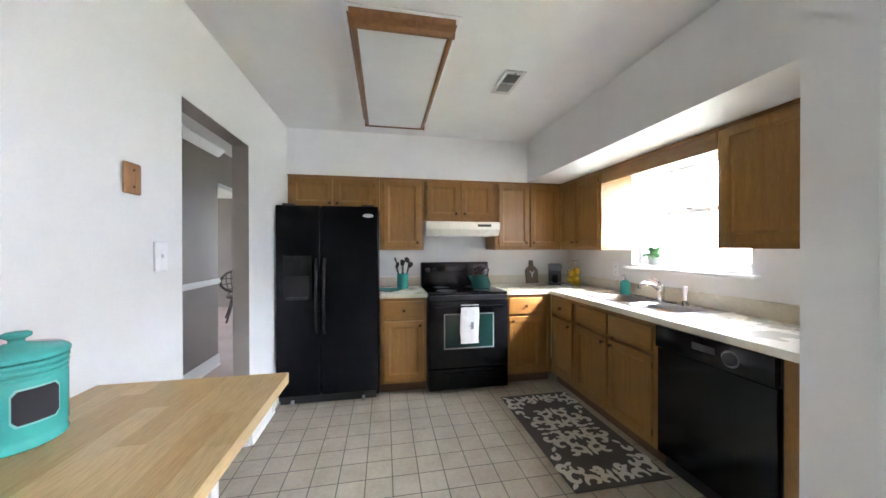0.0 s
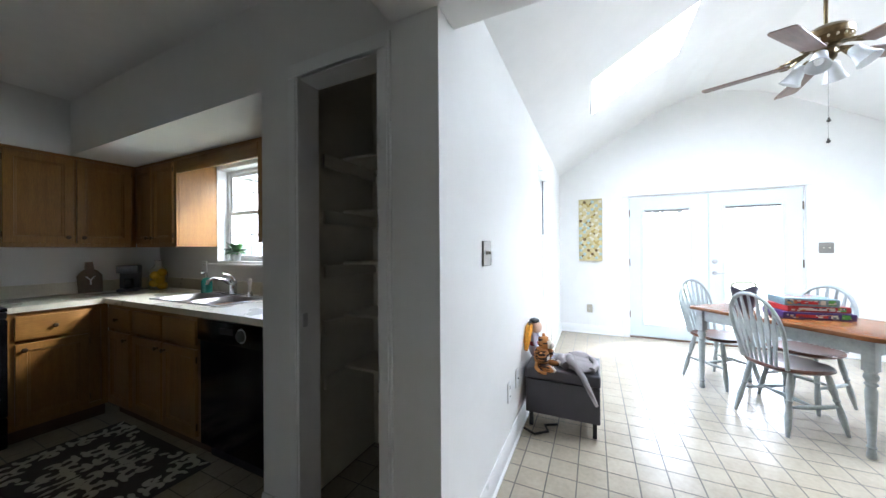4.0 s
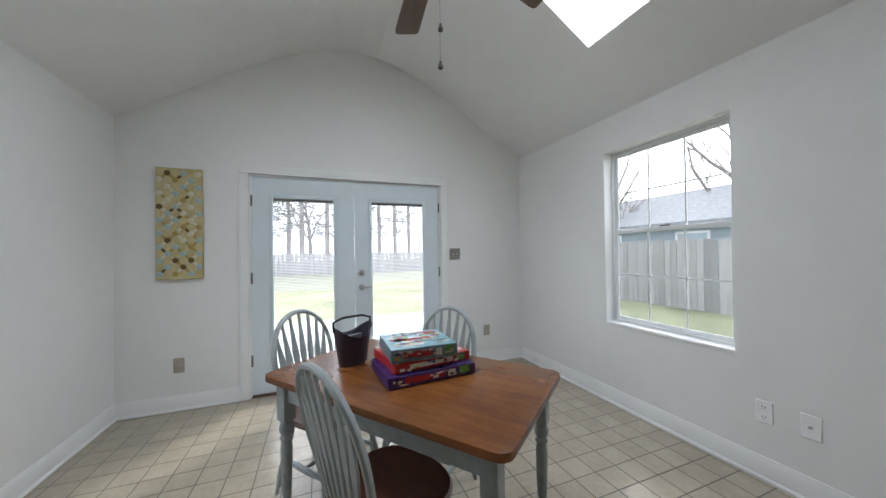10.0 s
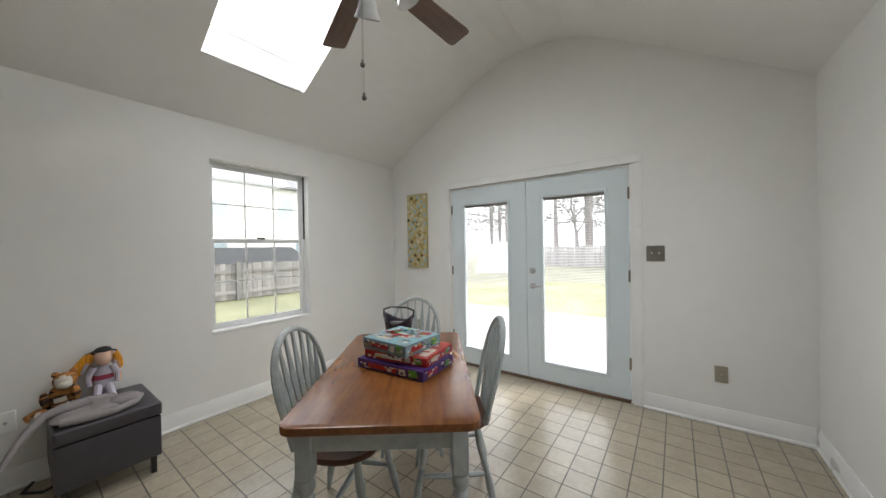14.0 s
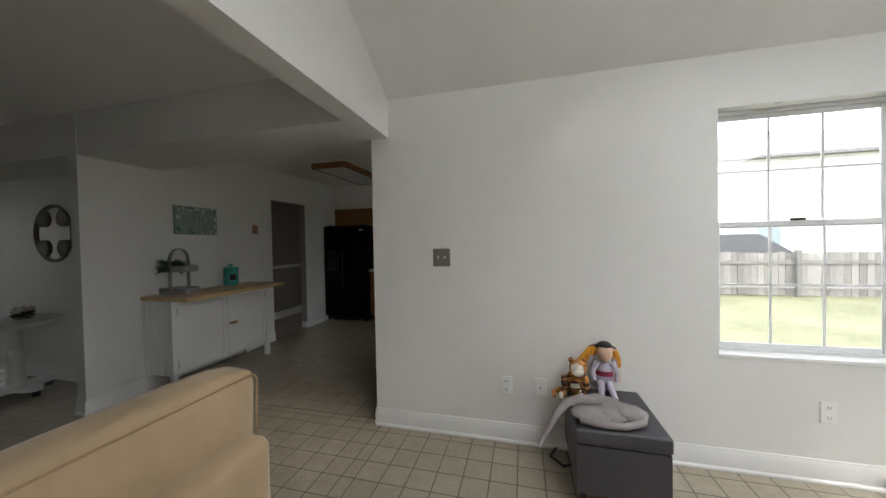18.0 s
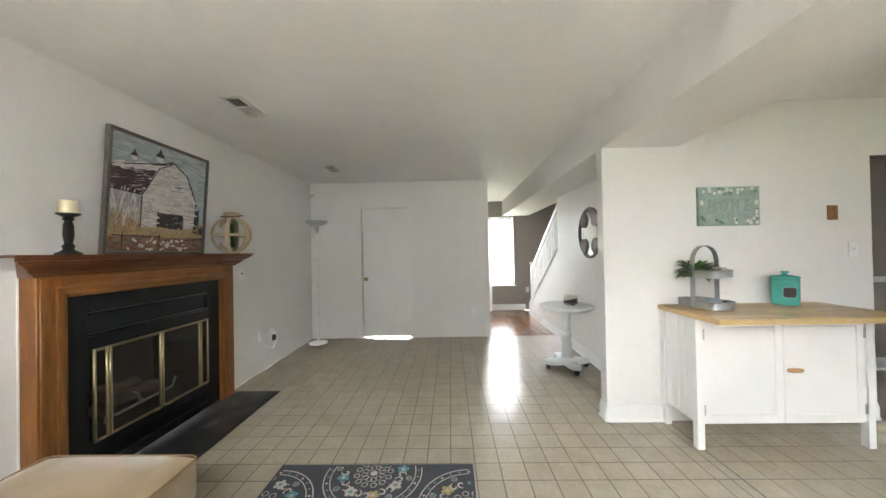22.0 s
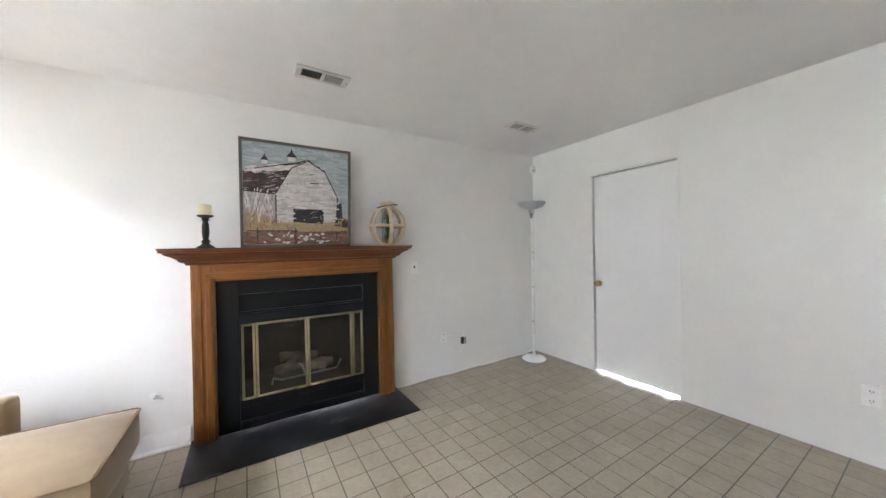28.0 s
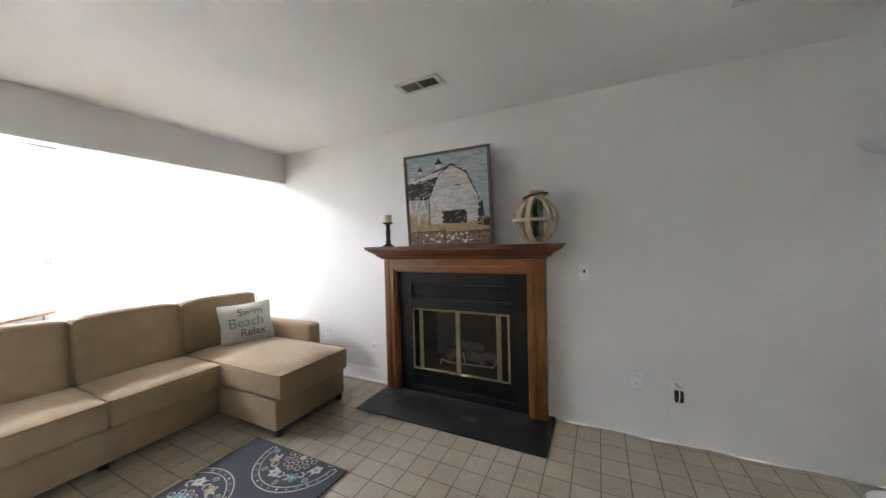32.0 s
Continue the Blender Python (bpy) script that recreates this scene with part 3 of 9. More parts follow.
def cover(name, place, face, kind, colour, label):
    """A switch or socket plate on a wall; face: degrees the plate looks to, 0 along -y."""
    w, h = (0.125, 0.125) if kind == "double" else (0.075, 0.12)
    t = thing(name, label, "switch" if "switch" in name else "outlet", Matrix.Translation(place) @ pose(0, 0, 0, 0, 0, face))
    part("plate", boxes((-w / 2, -0.009, -h / 2, w / 2, -0.0005, h / 2), bevel=0.003), colour, t)
    if kind == "socket":
        for z in (-0.028, 0.028):
            s = part("socket", boxes((-0.017, -0.010, z - 0.015, 0.017, -0.006, z + 0.015), bevel=0.006), colour, t)
            part("slots", boxes((-0.008, -0.0108, z - 0.004, -0.005, -0.0095, z + 0.007), (0.005, -0.0108, z - 0.004, 0.008, -0.0095, z + 0.007), (-0.002, -0.0108, z - 0.011, 0.002, -0.0095, z - 0.008)), BLACK_MATTE, s)
    elif kind == "double":
        for x in (-0.024, 0.024):
            part("toggle", boxes((x - 0.005, -0.020, -0.006, x + 0.005, -0.006, 0.010), bevel=0.002), IVORY, t)
    elif kind == "switch":
        part("toggle", boxes((-0.005, -0.020, -0.006, 0.005, -0.006, 0.010), bevel=0.002), colour, t)
    elif kind == "jack":
        part("jack", lathe([(0.008, 0), (0.008, 0.012), (0.003, 0.013), (0, 0.013)], 10), STEEL, t, "", Matrix.Translation((0, -0.006, 0)) @ pose(0, 0, 0, 90, 0, 0))
    return t


IVORY = plain("ivory_plastic", (0.66, 0.62, 0.5, 1), 0.4)
WHITEP = plain("white_plastic", (0.87, 0.87, 0.86, 1), 0.3)
TANP = plain("tan_metal_plate", (0.42, 0.385, 0.31, 1), 0.4, 0.4)
TAUPEP = plain("pewter_plate", (0.23, 0.215, 0.19, 1), 0.4, 0.5)
cover("light_switch", (2.055, YN, 1.25), 0, "double", TAUPEP, "pewter double switch plate on the white wall")
cover("light_switch", (XE, -3.065, 1.26), -90, "double", TAUPEP, "pewter double switch plate beside the French doors")
cover("light_switch", (KW, 1.357, 1.30), 90, "switch", WHITEP, "white switch plate in the kitchen")
cover("wall_outlet", (2.49, YN, 0.385), 0, "socket", WHITEP, "white wall socket low on the wall")
cover("wall_outlet", (2.71, YN, 0.39), 0, "jack", WHITEP, "white cable plate low on the wall")
cover("wall_outlet", (4.21, YN, 0.39), 0, "socket", WHITEP, "white wall socket under the window")
cover("wall_outlet", (XE, -3.455, 0.375), -90, "jack", TANP, "tan metal cable plate low on the wall")
cover("wall_outlet", (XE, -0.555, 0.372), -90, "jack", TANP, "tan metal cable plate under the painting")
cover("wall_outlet", (3.53, YS, 0.375), 180, "socket", WHITEP, "white wall socket under the window")
cover("wall_outlet", (3.35, YS, 0.38), 180, "jack", WHITEP, "white cable plate low on the wall")
cover("wall_outlet", (0.915, YS, 0.425), 180, "socket", WHITEP, "white wall socket beside the sofa")
fire_switch = cover("wall_outlet", (-1.675, YS, 1.145), 180, "plate", WHITEP, "white fireplace switch plate with a dark slide")
part("slide", boxes((-0.007, -0.014, -0.008, 0.007, -0.0085, 0.016), bevel=0.002), BLACK_MATTE, fire_switch, "small dark slide switch")
cover("wall_outlet", (-2.00, YS, 0.40), 180, "socket", WHITEP, "white wall socket near the corner")
cover("wall_outlet", (-2.225, YS, 0.375), 180, "socket", WHITEP, "white wall socket with a black adapter plugged in")
cover("wall_outlet", (XW, -1.367, 0.41), 90, "socket", WHITEP, "white wall socket on the living room wall")
cover("wall_outlet", (2.24, 2.62, 1.12), -90, "socket", WHITEP, "white wall socket over the kitchen counter")
cover("wall_outlet", (-5.60, 0.0, 0.45), 90, "socket", WHITEP, "white wall socket by the stairs")

# ---- kitchen ----
OAK = wood("honey_oak", (0.30, 0.145, 0.031, 1), (0.245, 0.115, 0.023, 1), "z", 0.36)
OAK_H = wood("honey_oak_level", (0.30, 0.145, 0.031, 1), (0.245, 0.115, 0.023, 1), "x", 0.36)
LAMINATE = Mat("cream_laminate", (0.70, 0.66, 0.54, 1), 0.3).vary(60, 0.06).vary(2, 0.05).gloss(4, 0.22, 0.38).m
TEAL = Mat("teal_glaze", (0.075, 0.41, 0.36, 1), 0.16).vary(5, 0.2).gloss(8, 0.1, 0.24).m
TEAL_D = Mat("dark_teal_enamel", (0.01, 0.12, 0.10, 1), 0.12).vary(5, 0.15).m
CREAM = plain("cream_enamel", (0.72, 0.69, 0.58, 1), 0.3)
DARKBRONZE = plain("antique_bronze", (0.10, 0.065, 0.035, 1), 0.4, 0.9, 0.15)
OVENGLASS = plain("oven_glass", (0.01, 0.035, 0.030, 1), 0.06, 0, 0.1)


def text_mesh(words, size, depth=0.0008, align="CENTER"):
    """Letters in the built-in font, as a bmesh in the XY plane."""
    cu = bpy.data.curves.new("letters", "FONT")
    cu.body, cu.size, cu.extrude, cu.align_x, cu.align_y = words, size, depth, align, "CENTER"
    ob = bpy.data.objects.new("letters", cu)
    scene.collection.objects.link(ob)
    me = bpy.data.meshes.new_from_object(ob.evaluated_get(bpy.context.evaluated_depsgraph_get()))
    bm = bmesh.new()
    bm.from_mesh(me)
    bpy.data.objects.remove(ob)
    bpy.data.curves.remove(cu)
    bpy.data.meshes.remove(me)
    return bm


def nested(w, h, profile):
    """A panel of rectangles one inside another; profile: (inset, y), the first at its back."""
    bm = bmesh.new()
    rings = [[bm.verts.new((x, y, z)) for x, z in ((i, i), (w - i, i), (w - i, h - i), (i, h - i))] for i, y in profile]
    for p, q in zip(rings, rings[1:]):
        for k in range(4):
            bm.faces.new((p[k], p[(k + 1) % 4], q[(k + 1) % 4], q[k]))
    bm.faces.new(rings[0][::-1])
    bm.faces.new(rings[-1])
    return bm


def frame_door(w, h, rail=0.052):
    """A framed cabinet door with a sunk panel, its face towards -y, from its lower left corner."""
    return nested(w, h, ((0, 0.0), (0, -0.016), (0.003, -0.019), (rail - 0.003, -0.019), (rail, -0.015), (rail + 0.001, -0.012), (rail + 0.009, -0.010), (rail + 0.012, -0.006)))


def cab_knob(parent, x, z, material=None):
    return part("knob", lathe([(0.008, 0), (0.006, 0.008), (0.013, 0.016), (0.015, 0.020), (0.010, 0.025), (0, 0.026)], 12), material or DARKBRONZE, parent, "", Matrix.Translation((x, -0.019, z)) @ pose(0, 0, 0, 90, 0, 0))


def cabinet(name, label, m, w, h, depth, fronts, toe=0.0, group=""):
    """A cabinet with its face frame at local y = 0, body behind it; fronts: (kind, x0, x1, z0, z1, knob x, knob z)."""
    cab = thing(name, label, "cabinet", m, group)
    part("body", boxes((0, 0.019, toe, w, depth, h), bevel=0.001), OAK, cab)
    st = 0.038
    xs = sorted({0.0, w} | {(a[1] + b[0]) / 2 for a, b in zip([(f[1], f[2]) for f in fronts], [(f[1], f[2]) for f in fronts][1:]) if abs(a[1] - b[0]) < 0.05})
    bars = [(0, 0, toe, st, 0.0185, h), (w - st, 0, toe, w, 0.0185, h), (st, 0, toe, w - st, 0.0185, toe + st), (st, 0, h - st, w - st, 0.0185, h)]
    for x in xs[1:-1]:
        bars.append((x - st / 2, 0.0005, toe + st, x + st / 2, 0.0185, h - st))
    part("face_frame", boxes(*bars, bevel=0.0015), OAK, cab)
    if toe:
        part("toe_kick", boxes((0, 0.06, 0.002, w, 0.075, toe)), plain("toe_kick_wood", (0.10, 0.05, 0.022, 1), 0.6), cab)
    for kind, x0, x1, z0, z1, kx, kz in fronts:
        if kind == "door":
            d = part("door", frame_door(x1 - x0, z1 - z0), OAK, cab, "", Matrix.Translation((x0, -0.001, z0)))
            hx = (x1 - x0) if kx < (x1 - x0) / 2 else 0.0
            for z in (0.06, z1 - z0 - 0.06):
                part("hinge", tube([(hx, -0.012, z - 0.02), (hx, -0.012, z + 0.02)], 0.005, 6), DARKBRONZE, d)
        else:
            d = part("drawer_front", boxes((0, -0.019, 0, x1 - x0, 0, z1 - z0), bevel=0.006, seg=2), OAK_H, cab, "", Matrix.Translation((x0, -0.001, z0)))
        if kz >= 0:
            cab_knob(d, kx, kz)
    return cab


UP, BASE = "oak wall cabinets", "oak base cabinets"
NF, EF = 3.09, 1.93        # faces of the wall cabinets
cabinet("wall_cabinet", "honey oak wall cabinet above the refrigerator", pose(-0.872, NF, 1.70), 0.845, 0.325, 0.328, [("door", 0.03, 0.405, 0.03, 0.30, 0.35, 0.03), ("door", 0.42, 0.79, 0.03, 0.30, 0.03, 0.03)], 0, UP)
cabinet("wall_cabinet", "tall single-door honey oak wall cabinet", pose(-0.024, NF, 1.31), 0.434, 0.715, 0.328, [("door", 0.035, 0.405, 0.03, 0.69, 0.335, 0.045)], 0, UP)
cabinet("wall_cabinet", "short honey oak wall cabinet above the range hood", pose(0.413, NF, 1.605), 0.755, 0.42, 0.328, [("door", 0.03, 0.37, 0.03, 0.395, 0.30, 0.045), ("door", 0.385, 0.725, 0.03, 0.395, 0.035, 0.045)], 0, UP)
cabinet("wall_cabinet", "honey oak wall cabinet in the corner", pose(1.171, NF, 1.31), 0.756, 0.715, 0.328, [("door", 0.035, 0.375, 0.03, 0.69, 0.305, 0.045), ("door", 0.39, 0.72, 0.03, 0.69, 0.035, 0.045)], 0, UP)
EAST = lambda y, z, x: Matrix.Translation((x, y, z)) @ pose(0, 0, 0, 0, 0, -90)
cabinet("wall_cabinet", "honey oak wall cabinet beside the sink window", EAST(3.085, 1.31, EF), 0.655, 0.715, 0.308, [("door", 0.02, 0.29, 0.03, 0.69, 0.235, 0.045), ("door", 0.305, 0.63, 0.03, 0.69, 0.035, 0.045)], 0, UP)
cabinet("wall_cabinet", "honey oak wall cabinet next to the pantry wall", EAST(1.418, 1.325, EF), 0.612, 0.70, 0.308, [("door", 0.03, 0.58, 0.03, 0.675, 0.50, 0.05)], 0, UP)
val = solid("window_valance", boxes((EF, 1.422, 1.905, EF + 0.02, 2.426, 2.026), bevel=0.002), wood("oak_valance", (0.25, 0.122, 0.033, 1), (0.18, 0.085, 0.022, 1), "y", 0.38), "honey oak valance board above the sink window", "valance")
solid("crown_strip", boxes((KW + 0.003, NF - 0.012, 2.005, EF, NF - 0.001, 2.028), (EF - 0.012, 0.803, 2.005, EF - 0.001, NF - 0.012, 2.028), bevel=0.003), OAK_H, "thin oak moulding along the cabinet tops", "moulding")

BF, CF = 2.80, 1.65
cabinet("base_cabinet", "honey oak base cabinet between refrigerator and range", pose(-0.022, BF, 0), 0.426, 0.874, 0.615, [("drawer", 0.035, 0.395, 0.69, 0.845, 0.18, 0.075), ("door", 0.035, 0.395, 0.135, 0.665, 0.325, 0.49)], 0.10, BASE)
cabinet("base_cabinet", "sunlit honey oak base cabinet beside the range", pose(1.172, BF, 0), 0.476, 0.874, 0.615, [("drawer", 0.03, 0.37, 0.69, 0.845, 0.17, 0.075), ("door", 0.03, 0.37, 0.135, 0.665, 0.035, 0.49)], 0.10, BASE)
cabinet("base_cabinet", "honey oak base cabinet in the corner by the sink", EAST(2.795, 0, CF), 0.40, 0.874, 0.585, [("drawer", 0.035, 0.375, 0.69, 0.845, 0.17, 0.075), ("door", 0.035, 0.375, 0.135, 0.665, 0.30, 0.49)], 0.10, BASE)
cabinet("sink_cabinet", "two-door honey oak sink cabinet", EAST(2.393, 0, CF), 0.848, 0.874, 0.585, [("drawer", 0.03, 0.415, 0.69, 0.845, 0.2, -1), ("drawer", 0.435, 0.82, 0.69, 0.845, 0.2, -1), ("door", 0.03, 0.415, 0.135, 0.665, 0.35, 0.49), ("door", 0.435, 0.82, 0.135, 0.665, 0.035, 0.49)], 0.10, BASE)

# worktops
wt = thing("worktop", "cream laminate worktop with a low backsplash", "worktop", pose(0, 0, 0))
for b in ((1.172, 2.775, 0.876, 2.236, 3.417, 0.914), (1.62, 2.41, 0.876, 2.236, 2.7745, 0.914), (1.62, 1.56, 0.876, 1.745, 2.4095, 0.914), (2.14, 1.56, 0.876, 2.236, 2.4095, 0.914), (1.62, 0.803, 0.876, 2.236, 1.5595, 0.914)):
    part("slab", boxes(b), LAMINATE, wt)
for b in ((1.172, 3.395, 0.9145, 2.2135, 3.417, 1.015), (2.214, 0.803, 0.9145, 2.236, 3.417, 1.015)):
    part("backsplash", boxes(b, bevel=0.006, seg=2), LAMINATE, wt)
wt = thing("worktop", "short cream laminate worktop between refrigerator and range", "worktop", pose(0, 0, 0))
part("top", boxes((-0.024, 2.775, 0.876, 0.408, 3.417, 0.914), bevel=0.006, seg=2), LAMINATE, wt)
part("backsplash", boxes((-0.024, 3.395, 0.9145, 0.408, 3.417, 1.015), bevel=0.006, seg=2), LAMINATE, wt)

# double-bowl sink
sink = thing("kitchen_sink", "double-bowl stainless steel sink set into the worktop", "sink", pose(1.742, 1.557, 0.9145))
bm = bmesh.new()
L, W = 0.855, 0.400
for b in ((0, 0, W, 0.03), (0, L - 0.03, W, L), (0, 0.03, 0.03, L - 0.03), (0.335, 0.03, W, L - 0.03), (0.03, 0.41, 0.335, 0.445)):
    box(bm, b[0], b[1], -0.003, b[2], b[3], 0.005, 0.002)
part("rim", bm, STEEL, sink)
for y0, y1 in ((0.03, 0.41), (0.445, L - 0.03)):
    bm = bmesh.new()
    rings = []
    for inset, z in ((0, 0.0), (0.012, -0.02), (0.02, -0.14), (0.05, -0.165)):
        r = 0.05
        pts = []
        for cx, cy, a0 in ((0.335 - inset - r, y1 - inset - r, 0), (0.03 + inset + r, y1 - inset - r, 90), (0.03 + inset + r, y0 + inset + r, 180), (0.335 - inset - r, y0 + inset + r, 270)):
            for k in range(4):
                a = radians(a0 + 30 * k)
                pts.append(bm.verts.new((cx + r * math.cos(a), cy + r * math.sin(a), z)))
        rings.append(pts)
    for a, b in zip(rings, rings[1:]):
        for i in range(len(a)):
            bm.faces.new((a[i], a[(i + 1) % len(a)], b[(i + 1) % len(a)], b[i]))
    bm.faces.new(rings[-1])
    part("bowl", bm, STEEL, sink)
    part("drain", lathe([(0.04, 0), (0.036, 0.004), (0.01, 0.002), (0, 0.002)], 16), CHROME, sink, "", Matrix.Translation((0.18, (y0 + y1) / 2, -0.166)))
fau = thing("faucet", "chrome single-lever kitchen faucet behind the sink", "faucet", pose(2.108, 1.985, 0.92))
part("base_plate", boxes((-0.025, -0.12, 0, 0.025, 0.12, 0.012), bevel=0.006, seg=2), CHROME, fau)
part("post", lathe([(0.026, 0.012), (0.024, 0.06), (0.028, 0.075), (0.028, 0.11), (0.02, 0.125), (0, 0.128)], 18), CHROME, fau)
part("spout", tube([(-0.01, 0, 0.085), (-0.08, 0, 0.13), (-0.15, 0, 0.145), (-0.185, 0, 0.125), (-0.19, 0, 0.10)], [0.014, 0.013, 0.012, 0.012, 0.012], 10), CHROME, fau)
part("lever", tube([(0, 0, 0.125), (-0.02, 0, 0.155), (-0.075, 0.0, 0.175)], [0.012, 0.010, 0.008], 8), CHROME, fau)
spr = thing("side_sprayer", "white and chrome side sprayer beside the faucet", "sprayer", pose(2.115, 1.79, 0.92))
part("base", lathe([(0.024, 0), (0.02, 0.02), (0.014, 0.035), (0, 0.036)], 14), CHROME, spr)
part("head", lathe([(0.010, 0.03), (0.012, 0.08), (0.016, 0.11), (0.014, 0.135), (0, 0.137)], 14), WHITEP, spr)

# refrigerator
fr = thing("refrigerator", "black side-by-side refrigerator with a water dispenser", "refrigerator", pose(-0.862, 2.70, 0))
FRIDGE = Mat("textured_black_enamel", (0.004, 0.004, 0.0055, 1), 0.26).set(Specular_IOR_Level=0.10).vary(2, 0.2).m
part("body", boxes((0.0, 0.075, 0.03, 0.83, 0.70, 1.685), bevel=0.006), FRIDGE, fr)
part("kick_plate", boxes((0.02, 0.05, 0.012, 0.81, 0.074, 0.085), bevel=0.004), BLACK_MATTE, fr)
lf = part("freezer_door", boxes((0.002, 0.0, 0.095, 0.352, 0.072, 1.69), bevel=0.012, seg=3), FRIDGE, fr)
rf = part("fresh_food_door", boxes((0.360, 0.0, 0.095, 0.828, 0.072, 1.69), bevel=0.012, seg=3), FRIDGE, fr)
for p, x in ((lf, 0.325), (rf, 0.388)):
    part("handle", tube([(x, 0.0, 0.62), (x, -0.035, 0.66), (x, -0.045, 0.92), (x, -0.035, 1.20), (x, 0.0, 1.24)], [0.016, 0.015, 0.014, 0.015, 0.016], 10), BLACK, p)
dis = part("dispenser", boxes((0.06, -0.006, 0.90, 0.285, 0.004, 1.27), bevel=0.006, seg=2), BLACK, lf, "glossy black water dispenser")
# raised near-black plate paints the shaded recess; no hollow is cut
part("dispenser_recess_shade", boxes((0.085, -0.0085, 0.925, 0.26, -0.005, 1.10), bevel=0.01, seg=2), plain("recess_shade", (0.002, 0.002, 0.002, 1), 0.5, 0, 0), lf)
part("dispenser_tray", boxes((0.09, -0.030, 0.905, 0.255, -0.006, 0.925), bevel=0.004), BLACK_MATTE, lf)
part("badge", prism([(0.045 * math.cos(a), 0.016 * math.sin(a)) for a in [2 * math.pi * k / 20 for k in range(20)]], -0.004, 0.0, "y"), STEEL, rf, "small oval chrome badge", Matrix.Translation((0.745, 0.0, 1.61)))
for x in (0.10, 0.74):
    part("top_hinge", boxes((x - 0.05, 0.015, 1.691, x + 0.05, 0.11, 1.705), bevel=0.004), BLACK_MATTE, fr)
for x in (0.12, 0.70):
    part("roller", lathe([(0.022, -0.012), (0.022, 0.012)], 14), plain("grey_roller", (0.3, 0.3, 0.3, 1), 0.5), fr, "", Matrix.Translation((x, 0.045, 0.024)) @ pose(0, 0, 0, 0, 90, 0))

# range
st = thing("range", "black freestanding electric range with a glass oven door", "range", pose(0.411, 2.74, 0))
part("body", boxes((0.003, 0.03, 0.02, 0.752, 0.66, 0.895), bevel=0.004), BLACK_MATTE, st)
part("cooktop", boxes((0.0, -0.005, 0.8955, 0.755, 0.62, 0.918), bevel=0.006, seg=2), BLACK, st, "glossy black ceramic cooktop")
for x, y, r in ((0.2, 0.16, 0.1), (0.55, 0.16, 0.08), (0.2, 0.43, 0.08), (0.55, 0.43, 0.1)):
    part("burner_ring", lathe([(r, 0), (r, 0.0008), (r - 0.004, 0.0008), (r - 0.004, 0)], 28), plain("ring_grey", (0.05, 0.05, 0.05, 1), 0.3), st, "", Matrix.Translation((x, y, 0.9182)))
ov = part("oven_door", boxes((0.004, -0.028, 0.235, 0.751, 0.028, 0.845), bevel=0.008, seg=2), BLACK, st)
part("window", boxes((0.15, -0.031, 0.42, 0.60, -0.027, 0.72), bevel=0.004), OVENGLASS, ov, "dark green-tinted oven window")
part("window_frame", boxes((0.138, -0.0295, 0.408, 0.15, -0.0275, 0.732), (0.60, -0.0295, 0.408, 0.612, -0.0275, 0.732), (0.15, -0.0295, 0.72, 0.60, -0.0275, 0.732), (0.15, -0.0295, 0.408, 0.60, -0.0275, 0.42)), plain("frame_grey", (0.22, 0.23, 0.23, 1), 0.35), ov)
part("handle", tube([(0.05, -0.03, 0.795), (0.06, -0.065, 0.80), (0.69, -0.065, 0.80), (0.70, -0.03, 0.795)], 0.013, 10), BLACK, ov)
dr = part("drawer", boxes((0.004, -0.022, 0.035, 0.751, 0.028, 0.225), bevel=0.008, seg=2), BLACK, st)
part("handle", prism([(0.12, 0.19), (0.64, 0.19), (0.60, 0.155), (0.16, 0.155)], -0.034, -0.021, "y", bevel=0.003), BLACK, dr)
part("control_strip", boxes((0.004, -0.012, 0.852, 0.751, 0.03, 0.894), bevel=0.004), BLACK_MATTE, st)
bg = part("backguard", prism([(0.54, 0.918), (0.66, 0.918), (0.66, 1.165), (0.60, 1.175), (0.575, 1.16)], 0.0, 0.755, "x", bevel=0.004), BLACK, st)
for x in (0.07, 0.15, 0.60, 0.68):
    part("dial", lathe([(0.026, 0), (0.024, 0.016), (0.018, 0.022), (0, 0.023)], 18), BLACK_MATTE, bg, "", Matrix.Translation((x, 0.562, 1.09)) @ pose(0, 0, 0, 82, 0, 0))
part("clock_panel", boxes((0.26, 0.558, 1.07, 0.50, 0.566, 1.13), bevel=0.002), plain("display_black", (0.004, 0.004, 0.004, 1), 0.1), bg)
tow = thing("dish_towel", "white dish towel with a printed bird hanging on the oven door", "towel", pose(0.411, 2.74, 0))
bm = bmesh.new()
cols = 10
for a, (side, low) in enumerate(((-1, 0.47), (1, 0.52))):
    rows_ = []
    for r in range(9):
        z = 0.8165 - (0.8165 - low) * r / 8
        row = []
        for c in range(cols + 1):
            x = 0.285 + 0.165 * c / cols + 0.004 * math.sin(r * 0.7 + a)
            y = -0.066 + side * (0.016 if r else 0.002) + 0.003 * math.sin(c * 1.3 + r * 0.25) * (r > 0)
            row.append(bm.verts.new((x, y, z)))
        rows_.append(row)
    for p, q in zip(rows_, rows_[1:]):
        for c in range(cols):
            bm.faces.new((p[c], p[c + 1], q[c + 1], q[c]))
bmesh.ops.remove_doubles(bm, verts=bm.verts, dist=0.0045)
bmesh.ops.solidify(bm, geom=bm.faces, thickness=0.002)
part("cloth", bm, Mat("white_cotton", (0.78, 0.78, 0.77, 1), 0.9).vary(20, 0.06).bump(400, 0.2).m, tow)
